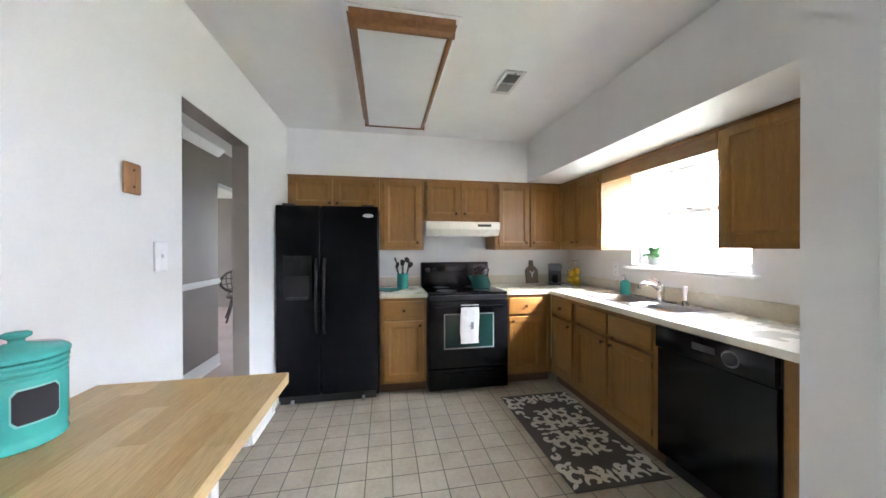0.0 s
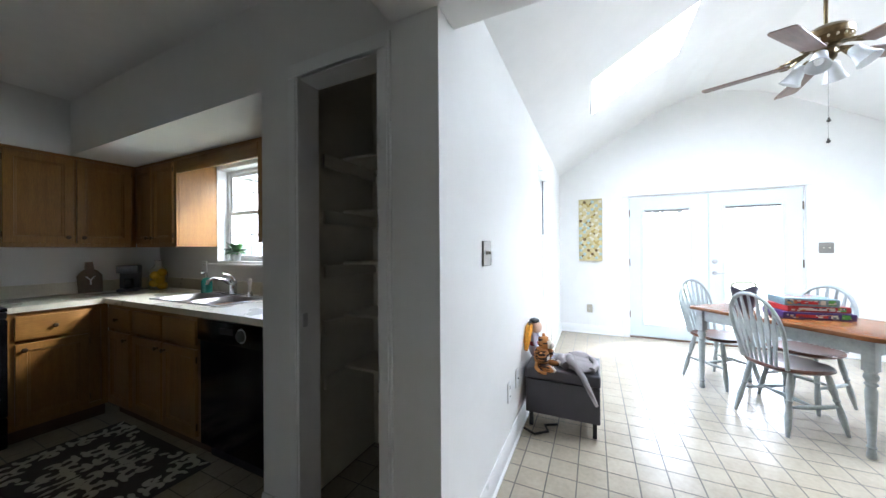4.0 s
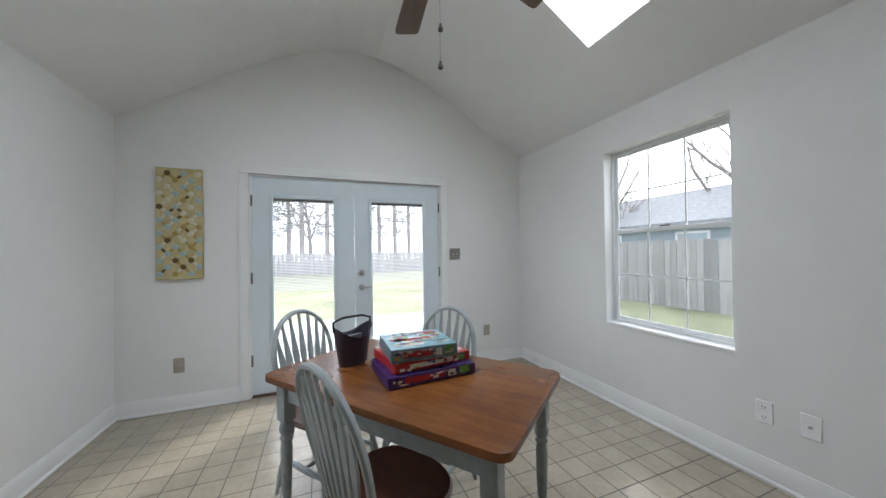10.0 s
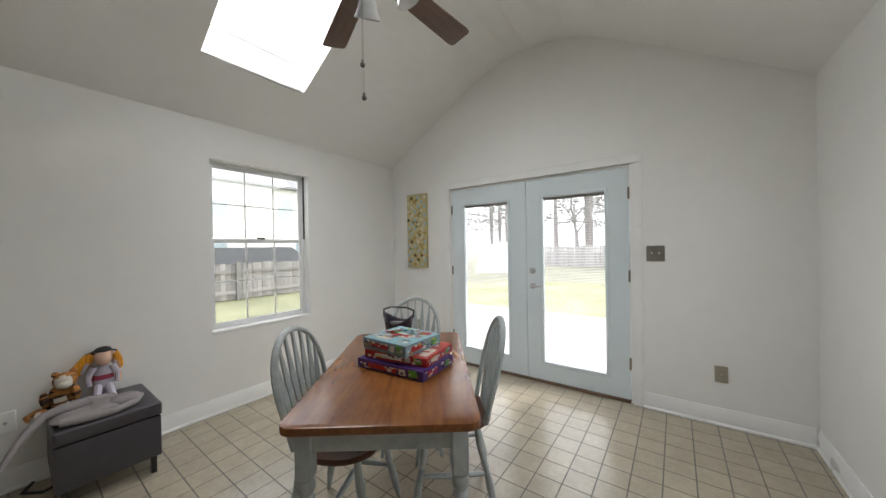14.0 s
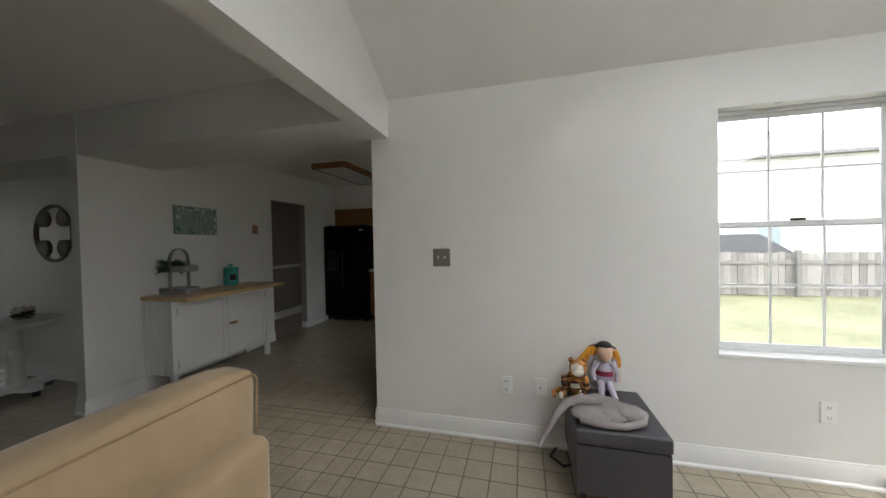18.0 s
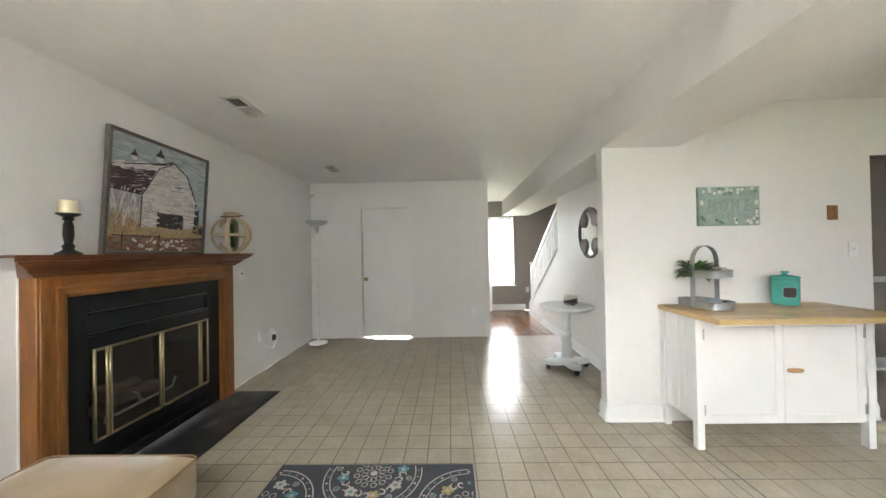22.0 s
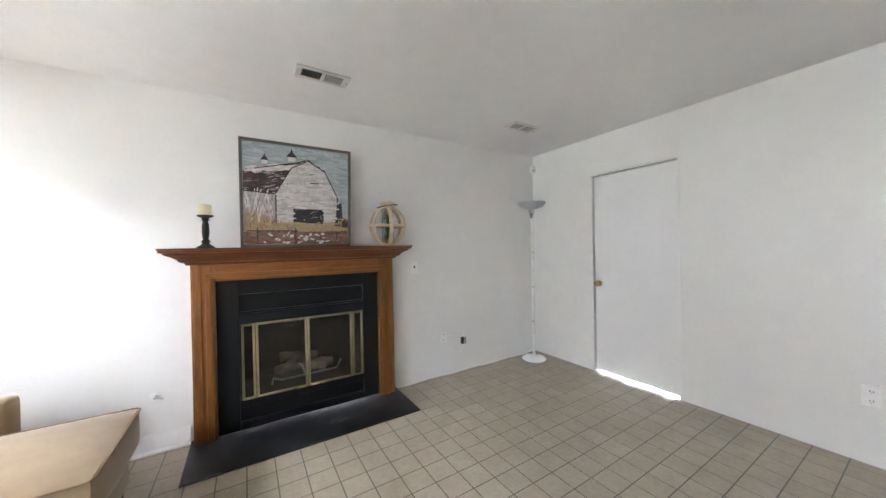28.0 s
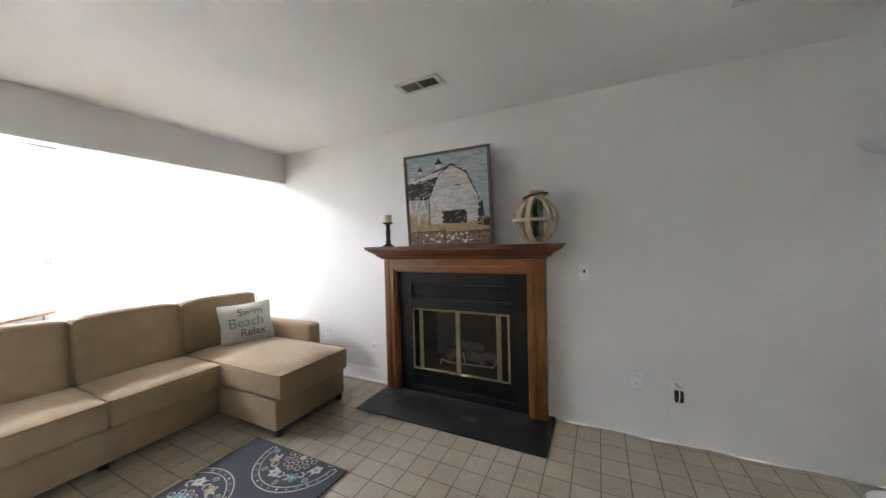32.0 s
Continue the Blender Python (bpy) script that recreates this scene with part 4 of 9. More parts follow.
part("print", boxes((0.375, -0.0876, 0.60, 0.40, -0.0866, 0.66), (0.362, -0.0876, 0.625, 0.375, -0.0866, 0.635), bevel=0.0004), plain("grey_print", (0.25, 0.25, 0.27, 1), 0.9), tow)
part("under_hem", boxes((0.30, -0.049, 0.495, 0.43, -0.047, 0.53)), plain("hem_white", (0.7, 0.7, 0.7, 1), 0.9), tow)
ket = thing("kettle", "dark teal enamel kettle with a black handle on the cooktop", "kettle", pose(0.985, 3.0, 0.9185))
part("body", lathe([(0.085, 0), (0.098, 0.012), (0.10, 0.05), (0.085, 0.10), (0.055, 0.135), (0.04, 0.145), (0, 0.147)], 24), TEAL_D, ket)
part("lid_knob", lathe([(0.008, 0.145), (0.016, 0.16), (0.012, 0.172), (0, 0.173)], 12), BLACK, ket)
part("spout", tube([(-0.075, 0, 0.075), (-0.11, 0, 0.11), (-0.13, 0, 0.135)], [0.022, 0.016, 0.012], 10), TEAL_D, ket)
part("handle", tube([(-0.06, 0, 0.12), (-0.085, 0, 0.19), (0, 0, 0.235), (0.085, 0, 0.19), (0.06, 0, 0.12)], 0.008, 8), BLACK_MATTE, ket)
hood = thing("range_hood", "cream under-cabinet range hood", "range hood", pose(0.414, 2.93, 1.455))
part("shell", prism([(0.0, 0.06), (0.0, 0.13), (0.16, 0.148), (0.485, 0.148), (0.485, 0.0), (0.04, 0.0)], 0.0, 0.752, "x", bevel=0.004), CREAM, hood)
part("switch_panel", boxes((0.52, -0.002, 0.085, 0.66, 0.001, 0.11)), BLACK_MATTE, hood)
part("filter", boxes((0.08, 0.09, -0.004, 0.67, 0.40, 0.002)), STEEL, hood)

# dishwasher
dw = thing("dishwasher", "black built-in dishwasher with a round dial", "dishwasher", EAST(1.54, 0, CF))
part("body", boxes((0.004, 0.02, 0.10, 0.606, 0.58, 0.872)), BLACK_MATTE, dw)
part("kick_plate", boxes((0.004, 0.05, 0.004, 0.606, 0.07, 0.10)), BLACK_MATTE, dw)
d = part("door_panel", boxes((0.006, -0.012, 0.11, 0.604, 0.019, 0.735), bevel=0.004), BLACK, dw)
c = part("control_panel", boxes((0.006, -0.028, 0.742, 0.604, 0.019, 0.87), bevel=0.008, seg=2), BLACK, dw)
part("dial", lathe([(0.032, 0), (0.030, 0.014), (0.022, 0.018), (0, 0.019)], 20), BLACK_MATTE, c, "", Matrix.Translation((0.43, -0.028, 0.805)) @ pose(0, 0, 0, 90, 0, 0))
part("dial_ring", lathe([(0.040, 0), (0.040, 0.002), (0.034, 0.002), (0.034, 0)], 24), plain("dial_grey", (0.25, 0.25, 0.25, 1), 0.3), c, "", Matrix.Translation((0.43, -0.0285, 0.805)) @ pose(0, 0, 0, 90, 0, 0))
part("latch", boxes((0.24, -0.034, 0.80, 0.36, -0.027, 0.835), bevel=0.004), BLACK_MATTE, c)
solid("end_panel", boxes((CF + 0.005, 0.803, 0.004, CF + 0.025, 0.925, 0.874)), OAK, "oak filler panel beside the dishwasher", "panel")

# worktop clutter
ut = thing("utensil_crock", "teal crock full of black cooking utensils", "utensil holder", pose(0.205, 3.18, 0.9145))
part("crock", lathe([(0.055, 0), (0.058, 0.008), (0.058, 0.145), (0.061, 0.15), (0.055, 0.152), (0.052, 0.148), (0.052, 0.02), (0, 0.02)], 24), TEAL, ut)
random.seed(4)
for k in range(6):
    a = 2 * math.pi * k / 6 + 0.4
    tip = (0.075 * math.cos(a), 0.05 * math.sin(a), 0.215 + 0.025 * (k % 3))
    u = part("utensil", tube([(0.02 * math.cos(a), 0.02 * math.sin(a), 0.03), (tip[0] * 0.7, tip[1] * 0.7, 0.16), tip], 0.005, 6), BLACK_MATTE, ut)
    head = lathe([(0.004, -0.005), (0.02, 0.012), (0.025, 0.035), (0.018, 0.058), (0, 0.066)], 10)
    bmesh.ops.scale(head, vec=(1, 0.3, 1), verts=head.verts)
    part("utensil_head", head, BLACK_MATTE, u, "", Matrix.Translation(tip) @ pose(0, 0, 0, -30 * math.sin(a), 30 * math.cos(a), 40 * k))
solid("plate", lathe([(0.04, 0), (0.10, 0.010), (0.125, 0.018), (0.125, 0.022), (0.09, 0.016), (0, 0.010)], 28), TEAL, "teal plate on the worktop by the range", "plate", pose(0.06, 2.98, 0.9145))
brd = thing("bottle_board", "brown bottle-shaped board with a white letter Y", "decoration", Matrix.Translation((1.72, 3.352, 0.916)) @ pose(0, 0, 0, -9, 0, 0))
part("board", prism([(-0.075, 0), (0.075, 0), (0.078, 0.15), (0.05, 0.19), (0.028, 0.205), (0.024, 0.27), (-0.024, 0.27), (-0.028, 0.205), (-0.05, 0.19), (-0.078, 0.15)], -0.01, 0.01, "y", bevel=0.003), plain("driftwood", (0.17, 0.125, 0.095, 1), 0.7, 0, 0.2), brd)
part("letter", text_mesh("Y", 0.11), WHITEP, brd, "white letter Y", Matrix.Translation((0, -0.012, 0.10)) @ pose(0, 0, 0, 90, 0, 0))
jug = thing("lemon_bottle", "tall glass bottle filled with yellow lemons", "bottle", pose(2.09, 3.10, 0.9145))
part("glass", lathe([(0.062, 0), (0.068, 0.015), (0.068, 0.16), (0.05, 0.20), (0.026, 0.225), (0.024, 0.27), (0.03, 0.275), (0, 0.276)], 20), Mat("clear_bottle_glass", (0.98, 0.97, 0.88, 1), 0.03).set(Transmission_Weight=1.0, IOR=1.12).m, jug)
LEMON = plain("lemon", (0.88, 0.58, 0.02, 1), 0.4, 0, 0.1)
for k in range(6):
    bm = bmesh.new()
    bmesh.ops.create_uvsphere(bm, u_segments=10, v_segments=7, radius=0.034)
    bmesh.ops.scale(bm, vec=(1.2, 1, 1), verts=bm.verts)
    part("lemon", bm, LEMON, jug, "", Matrix.Translation((0.027 * math.cos(k * 2.4), 0.027 * math.sin(k * 2.4), 0.035 + 0.024 * k)) @ pose(0, 0, 0, 30 * k, 20 * k, 50 * k))
cof = thing("coffee_maker", "small dark grey coffee maker in the worktop corner", "coffee maker", pose(1.93, 3.22, 0.9145, 0, 0, -30))
CM = plain("charcoal_plastic", (0.05, 0.055, 0.07, 1), 0.35)
part("base", boxes((-0.07, -0.10, 0, 0.07, 0.08, 0.025), bevel=0.006), CM, cof)
part("column", boxes((-0.07, 0.01, 0.025, 0.07, 0.08, 0.20), bevel=0.006), CM, cof)
part("head", boxes((-0.072, -0.10, 0.165, 0.072, 0.082, 0.235), bevel=0.012, seg=2), CM, cof)
part("mug", lathe([(0.03, 0), (0.034, 0.006), (0.034, 0.085), (0.031, 0.085), (0.03, 0.01), (0, 0.01)], 16), BLACK, cof, "", Matrix.Translation((0, -0.045, 0.026)))
soap = thing("soap_dispenser", "teal glass soap dispenser by the sink", "soap dispenser", pose(2.115, 2.36, 0.9145))
part("bottle", lathe([(0.036, 0), (0.04, 0.008), (0.04, 0.10), (0.03, 0.122), (0.014, 0.13), (0, 0.131)], 20), TEAL, soap)
part("pump", tube([(0, 0, 0.13), (0, 0, 0.172), (-0.012, 0, 0.178), (-0.042, 0, 0.172)], [0.009, 0.006, 0.006, 0.005], 8), CHROME, soap)


def leafy(bm, stems, length, width, seed, droop=0.4, lift=0.8):
    """Blades that arch out of one point."""
    rnd = random.Random(seed)
    for _ in range(stems):
        a, up = rnd.uniform(0, 2 * math.pi), rnd.uniform(0.3, lift)
        ln, w = length * rnd.uniform(0.6, 1.1), width * rnd.uniform(0.7, 1.2)
        d, s = Vector((math.cos(a), math.sin(a), 0)), Vector((-math.sin(a), math.cos(a), 0))
        last = None
        for k in range(5):
            f = k / 4
            c = d * ln * f * (1 - 0.3 * up) + Vector((0, 0, ln * (up * f - droop * f * f)))
            ww = w * math.sin(math.pi * min(f * 0.9 + 0.08, 1))
            now = (bm.verts.new(c - s * ww), bm.verts.new(c + Vector((0, 0, -ww * 0.3))), bm.verts.new(c + s * ww))
            if last:
                bm.faces.new((last[0], last[1], now[1], now[0]))
                bm.faces.new((last[1], last[2], now[2], now[1]))
            last = now
    return bm


LEAF = Mat("leaf_green", (0.05, 0.13, 0.035, 1), 0.5).vary(12, 0.3).island(0.4).m
pot = thing("potted_plant", "small potted plant on the kitchen window sill", "plant", pose(2.29, 2.24, 1.183))
part("pot", lathe([(0.032, 0), (0.042, 0.07), (0.045, 0.08), (0.038, 0.08), (0.036, 0.07), (0, 0.07)], 18), plain("grey_pot", (0.42, 0.42, 0.40, 1), 0.6), pot)
part("leaves", leafy(bmesh.new(), 70, 0.13, 0.020, 3, 0.5, 1.3), Mat("fresh_leaf_green", (0.10, 0.22, 0.07, 1), 0.5).vary(12, 0.3).island(0.4).m, pot, "", Matrix.Translation((0, 0, 0.07)))

# ceiling light in its oak frame
cl = thing("ceiling_light", "fluorescent ceiling light box in an oak frame, off", "ceiling light", pose(0.115, 2.075, H))
OAKL = wood("oak_light_frame", (0.30, 0.135, 0.04, 1), (0.20, 0.085, 0.025, 1), "y", 0.38)
w2, l2 = 0.236, 0.632
for nm, q, lo, hi, ax in (("side_rail", w2, -l2, l2, "y"), ("end_rail", l2, -w2 - 0.02, w2 + 0.02, "x")):
    for sg in (-1, 1):
        d = 0.0 if ax == "y" else 0.0015
        outline = [(sg * q, -0.078 - d), (sg * (q - 0.014), -0.078 - d), (sg * (q - 0.018), -0.062), (sg * (q + 0.012), -0.001 - d), (sg * (q + 0.034), -0.001 - d), (sg * (q + 0.032), -0.016), (sg * (q + 0.018), -0.030), (sg * (q + 0.012), -0.060)]
        part(nm, prism(outline, lo, hi, ax, bevel=0.0015), OAKL, cl)
part("pan", boxes((-w2 - 0.05, -l2 - 0.05, -0.010, w2 + 0.05, l2 + 0.05, -0.0005), bevel=0.002), WHITEP, cl, "white metal pan against the ceiling")
part("diffuser", boxes((-w2 + 0.016, -l2 + 0.016, -0.072, w2 - 0.016, l2 - 0.016, -0.066)), Mat("prismatic_acrylic", (0.74, 0.75, 0.74, 1), 0.3).vary(2, 0.06).bump(160, 0.3).m, cl)


def vent(m, w, h, two, label):
    """A ceiling register: a sloping frame, a near-black sheet for the duct's shade, and slats."""
    v = thing("ceiling_vent", label, "vent", m)
    bm = bmesh.new()
    f, g = 0.026, 0.038
    for b in ((-w / 2, -h / 2, w / 2, -h / 2 + f), (-w / 2, h / 2 - f, w / 2, h / 2), (-w / 2, -h / 2 + f, -w / 2 + g, h / 2 - f), (w / 2 - g, -h / 2 + f, w / 2, h / 2 - f)):
        box(bm, b[0], b[1], -0.012, b[2], b[3], -0.0005, 0.004)
    part("frame", bm, VENTW, v)
    # flat near-black sheet paints the shade of a duct that isn't modelled
    part("throat_shade", boxes((-w / 2 + g, -h / 2 + f, -0.002, w / 2 - g, h / 2 - f, -0.0008)), plain("vent_shade", (0.02, 0.02, 0.02, 1), 0.8, 0, 0), v)
    n = 12
    for half in range(2):
        x0 = -w / 2 + g if half == 0 else 0.008
        x1 = -0.008 if half == 0 else w / 2 - g
        for k in range(n):
            x = x0 + (x1 - x0) * (k + 0.5) / n
            part("slat", boxes((-0.0006, -h / 2 + f, -0.0035, 0.0006, h / 2 - f, 0.0035)), VENTS, v, "", Matrix.Translation((x, 0, -0.0072)) @ pose(0, 0, 0, 0, 32 if half == 0 else -32, 0))
    part("divider", boxes((-0.008, -h / 2 + f, -0.011, 0.008, h / 2 - f, -0.003)), VENTW, v)
    part("lever", boxes((-w / 2 + 0.012, -0.006, -0.020, -w / 2 + 0.016, 0.006, -0.0121)), VENTS, v)
    return v


VENTW = plain("vent_enamel", (0.66, 0.65, 0.61, 1), 0.45)
VENTS = plain("grey_vent_slat", (0.34, 0.33, 0.31, 1), 0.6)
vent(pose(0.85, 1.94, H, 0, 0, 90), 0.30, 0.145, True, "cream louvred register in the kitchen ceiling")
vent(pose(-0.705, -3.255, H), 0.33, 0.15, True, "cream louvred register in the living room ceiling")
vent(pose(-2.50, -3.255, H), 0.33, 0.15, True, "cream louvred register over the fireplace wall")

# rug
rugk = thing("kitchen_rug", "charcoal kitchen rug with cream scrollwork", "rug", pose(1.032, 1.437, 0.0))
RUGD = Mat("charcoal_pile", (0.075, 0.070, 0.066, 1), 0.95).vary(5, 0.12).bump(500, 0.5).m
RUGC = Mat("cream_pile", (0.58, 0.545, 0.47, 1), 0.95).vary(9, 0.1).bump(500, 0.5).m
part("mat", boxes((0, 0, 0.001, 0.615, 1.12, 0.010), bevel=0.003), RUGD, rugk)


def scroll(bm, cx, cy, r, turn, flip, w=0.011, z=0.0102):
    """A spiral stroke lying flat."""
    last, n = None, 22
    for k in range(n + 1):
        f = k / n
        a = turn + flip * f * 5.2
        rr = r * (1 - 0.78 * f)
        x, y = cx + rr * math.cos(a), cy + rr * math.sin(a)
        ww = w * (0.55 + 0.8 * math.sin(math.pi * min(f * 1.1, 1)))
        ux, uy = math.cos(a), math.sin(a)
        now = (bm.verts.new((x - ux * ww, y - uy * ww, z)), bm.verts.new((x + ux * ww, y + uy * ww, z)))
        if last:
            bm.faces.new((last[0], last[1], now[1], now[0]))
        last = now


LEAFY = ((0.02, 0.10, 80), (0.10, 0.02, 10), (0.10, 0.10, 45), (0.09, 0.19, 60), (0.18, 0.14, 30), (0.20, 0.03, 5), (0.02, 0.27, 88), (0.23, 0.20, 50), (0.17, 0.46, 120), (0.28, 0.41, 70), (0.22, 0.345, 20), (0.10, 0.43, 150), (0.28, 0.52, 40), (0.02, 0.46, 90))
bm = bmesh.new()
for sx in (1, -1):
    for sy in (1, -1):
        for dx, dy, r, t, fl in ((0.045, 0.055, 0.038, 0.6, 1), (0.055, 0.155, 0.045, 4.4, 1), (0.125, 0.065, 0.046, 5.6, -1), (0.145, 0.165, 0.050, 3.4, 1), (0.055, 0.235, 0.040, 5.2, -1), (0.205, 0.085, 0.036, 3.0, -1), (0.115, 0.245, 0.030, 0.8, 1),
                                 (0.235, 0.465, 0.055, 3.9, 1), (0.145, 0.505, 0.046, 0.4, -1), (0.265, 0.375, 0.038, 1.6, -1), (0.185, 0.395, 0.036, 5.5, 1), (0.065, 0.510, 0.042, 2.6, 1), (0.265, 0.265, 0.030, 4.0, -1), (0.08, 0.42, 0.030, 1.0, 1)):
            t, fl = (t, fl) if sx > 0 else (math.pi - t, -fl)
            t, fl = (t, fl) if sy > 0 else (-t, -fl)
            scroll(bm, 0.3075 + sx * dx, 0.56 + sy * dy, r * 1.16, t, fl, 0.0135, 0.0102 + 0.0001 * (len(bm.verts) // 46 % 12))
        for dx, dy, a in LEAFY:
            c, s_ = math.cos(math.radians(a)), math.sin(math.radians(a))
            vs = [bm.verts.new((0.3075 + sx * (dx + u * c - v * s_), 0.56 + sy * (dy + u * s_ + v * c), 0.0116)) for u, v in ((-0.033, 0), (-0.010, -0.014), (0.015, -0.011), (0.035, 0), (0.015, 0.011), (-0.010, 0.014))]
            bm.faces.new(vs if sx * sy > 0 else vs[::-1])
ob = tagged(part("scrollwork", bm, RUGC, rugk), "cream scroll pattern", kind="stuff")

# pantry shelves and basket
# cream tint puts warm bounced light into the colour of white paint
BOUNCE_WHITE = Mat("bounce_tinted_white", (0.78, 0.725, 0.61, 1), 0.5).vary(2.5, 0.06).vary(14, 0.03).m
shelves = thing("pantry_shelves", "fixed pantry shelves, white tinted for warm bounced light, nearly empty", "shelf", pose(1.60, YN + 0.115, 0))
for z in (0.605, 0.905, 1.205, 1.50, 1.805):
    part("shelf", boxes((0.35, 0.008, z - 0.015, 0.632, 0.715, z), bevel=0.003), BOUNCE_WHITE, shelves)
    part("cleat", boxes((0.20, 0.698, z - 0.085, 0.632, 0.715, z - 0.0155), bevel=0.002), BOUNCE_WHITE, shelves)
    part("cleat", boxes((0.612, 0.008, z - 0.045, 0.632, 0.697, z - 0.0155), bevel=0.002), BOUNCE_WHITE, shelves)
# thin added layers that carry the bounced-light tint over the white walls
for lining in ((2.234, -0.024, 0, 2.2395, 0.699, H), (1.6405, -0.0245, 0, 2.2335, -0.0195, H), (1.6405, 0.695, 0, 2.2335, 0.6995, H)):
    structure("wall_pantry_tint", boxes(lining), BOUNCE_WHITE, "added pantry wall layer, tinted for warm bounced light")
part("rail", tube([(0.60, 0.66, 0.36), (0.58, 0.01, 0.20)], 0.006, 8), plain("dark_rod", (0.06, 0.05, 0.045, 1), 0.5), shelves, "thin dark rod across the bottom")
bas = thing("wicker_basket", "round brown wicker basket on a pantry shelf", "basket", pose(2.065, 0.27, 1.206))
WICKER = Mat("brown_wicker", (0.23, 0.125, 0.045, 1), 0.6).vary(40, 0.4).bump(90, 0.4).m
for k in range(7):
    r = 0.095 + 0.006 * k
    part("weave", tube([(r * math.cos(2 * math.pi * i / 20), r * math.sin(2 * math.pi * i / 20), 0.008 + 0.0105 * k + 0.002 * (-1) ** (i + k)) for i in range(20)], 0.0085, 6, closed=True), WICKER, bas)
part("base", lathe([(0.10, 0.002), (0.10, 0.012), (0, 0.012)], 18), WICKER, bas)
for z in (0.22, 1.80):
    solid("door_hinge", boxes((1.532, 0.116, z, 1.54, 0.128, z + 0.085), bevel=0.002), WHITEP, "spare white hinge on the pantry jamb", "hinge")
solid("strike_plate", boxes((1.534, 0.535, 0.93, 1.56, 0.5415, 0.99), bevel=0.002), STEEL, "steel strike plate on the pantry jamb", "strike plate")

# island cabinet against the west wall
WHITEC = Mat("white_lacquer", (0.80, 0.80, 0.79, 1), 0.34).vary(2, 0.04).bump(60, 0.03).m
isl = thing("kitchen_island", "white kitchen cart with a butcher-block top, against the wall", "island", pose(-0.872, -0.10, 0))
part("carcass", boxes((0.03, 0.015, 0.16, 0.341, 1.085, 0.862)), WHITEC, isl)
for x, y in ((0.0, -0.022), (0.316, -0.022), (0.0, 1.075), (0.316, 1.075)):
    part("leg", boxes((x + 0.004, y, 0.002, x + 0.05, y + 0.046, 0.864), bevel=0.002), WHITEC, isl)
for y in (-0.012, 1.102):
    for k in range(4):
        part("side_board", boxes((0.052 + 0.066 * k, y, 0.165, 0.117 + 0.066 * k, y + 0.014, 0.86), bevel=0.003), WHITEC, isl)
for y0, y1, ky in ((0.026, 0.547, 0.483), (0.551, 1.072, 0.038)):
    bm = nested(y1 - y0, 0.68, ((0, 0.0), (0, -0.015), (0.002, -0.017), (0.048, -0.017), (0.05, -0.015), (0.052, -0.011)))
    bm.transform(Matrix.Translation((0.342, y0, 0.175)) @ pose(0, 0, 0, 0, 0, 90))
    d = part("door", bm, WHITEC, isl)
    hy = y0 if y0 < 0.1 else y1
    for z in (0.26, 0.76):
        part("hinge", boxes((0.3575, hy - 0.01, z - 0.035, 0.3635, hy + 0.012, z + 0.035), bevel=0.002), STEEL, d)
    if y0 > 0.3:
        part("pull", tube([(0.372, y0 + 0.012, 0.52), (0.376, y0 + 0.03, 0.521), (0.376, y0 + 0.085, 0.521), (0.372, y0 + 0.105, 0.52)], [0.010, 0.014, 0.014, 0.010], 10), wood("beech_pull", (0.5, 0.3, 0.12, 1), (0.4, 0.22, 0.08, 1), "y"), d, "pale wooden bar pull")
        for py in (0.032, 0.085):
            part("pull_post", tube([(0.358, y0 + py, 0.52), (0.368, y0 + py, 0.52)], 0.006, 8), STEEL, d)
BUTCHER = [wood("butcher_block_%s" % "abc"[k], a, b, "y", 0.3, 0.8, False) for k, (a, b) in enumerate((((0.60, 0.415, 0.19, 1), (0.54, 0.36, 0.155, 1)), ((0.66, 0.47, 0.235, 1), (0.60, 0.415, 0.195, 1)), ((0.54, 0.35, 0.145, 1), (0.48, 0.30, 0.115, 1))))]
top = part("worktop", boxes((0.0, -0.03, 0.866, 0.565, 1.165, 0.899)), BUTCHER[1], isl, "butcher-block top of glued beech staves")
random.seed(11)
for k in range(9):
    y = -0.032
    while y < 1.16:
        e = min(y + random.uniform(0.25, 0.55), 1.167)
        if e > 1.08:
            e = 1.167
        part("stave", boxes((0.0 + 0.0628 * k, y, 0.8992, 0.0624 + 0.0628 * k, e - 0.0004, 0.9005)), random.choice(BUTCHER), top)
        y = e
jar = thing("canister", "teal ceramic canister with a black label", "canister", pose(-0.785, 0.75, 0.9007) @ Matrix.Diagonal((0.86, 0.86, 1.12, 1)))
part("body", lathe([(0.080, 0), (0.087, 0.004), (0.089, 0.010), (0.087, 0.018), (0.087, 0.026), (0.089, 0.030), (0.089, 0.132), (0.087, 0.135), (0.0895, 0.139), (0.0895, 0.143), (0.0865, 0.146), (0.0905, 0.150), (0.0905, 0.154), (0.087, 0.157), (0.092, 0.162), (0.091, 0.166), (0.085, 0.168), (0, 0.168)], 40), TEAL, jar)
ld = part("lid", lathe([(0.087, 0.169), (0.093, 0.172), (0.094, 0.179), (0.090, 0.184), (0.078, 0.190), (0.03, 0.196), (0.015, 0.199), (0.014, 0.204), (0.018, 0.207), (0.026, 0.211), (0.026, 0.217), (0.020, 0.220), (0, 0.221)], 40), TEAL, jar)


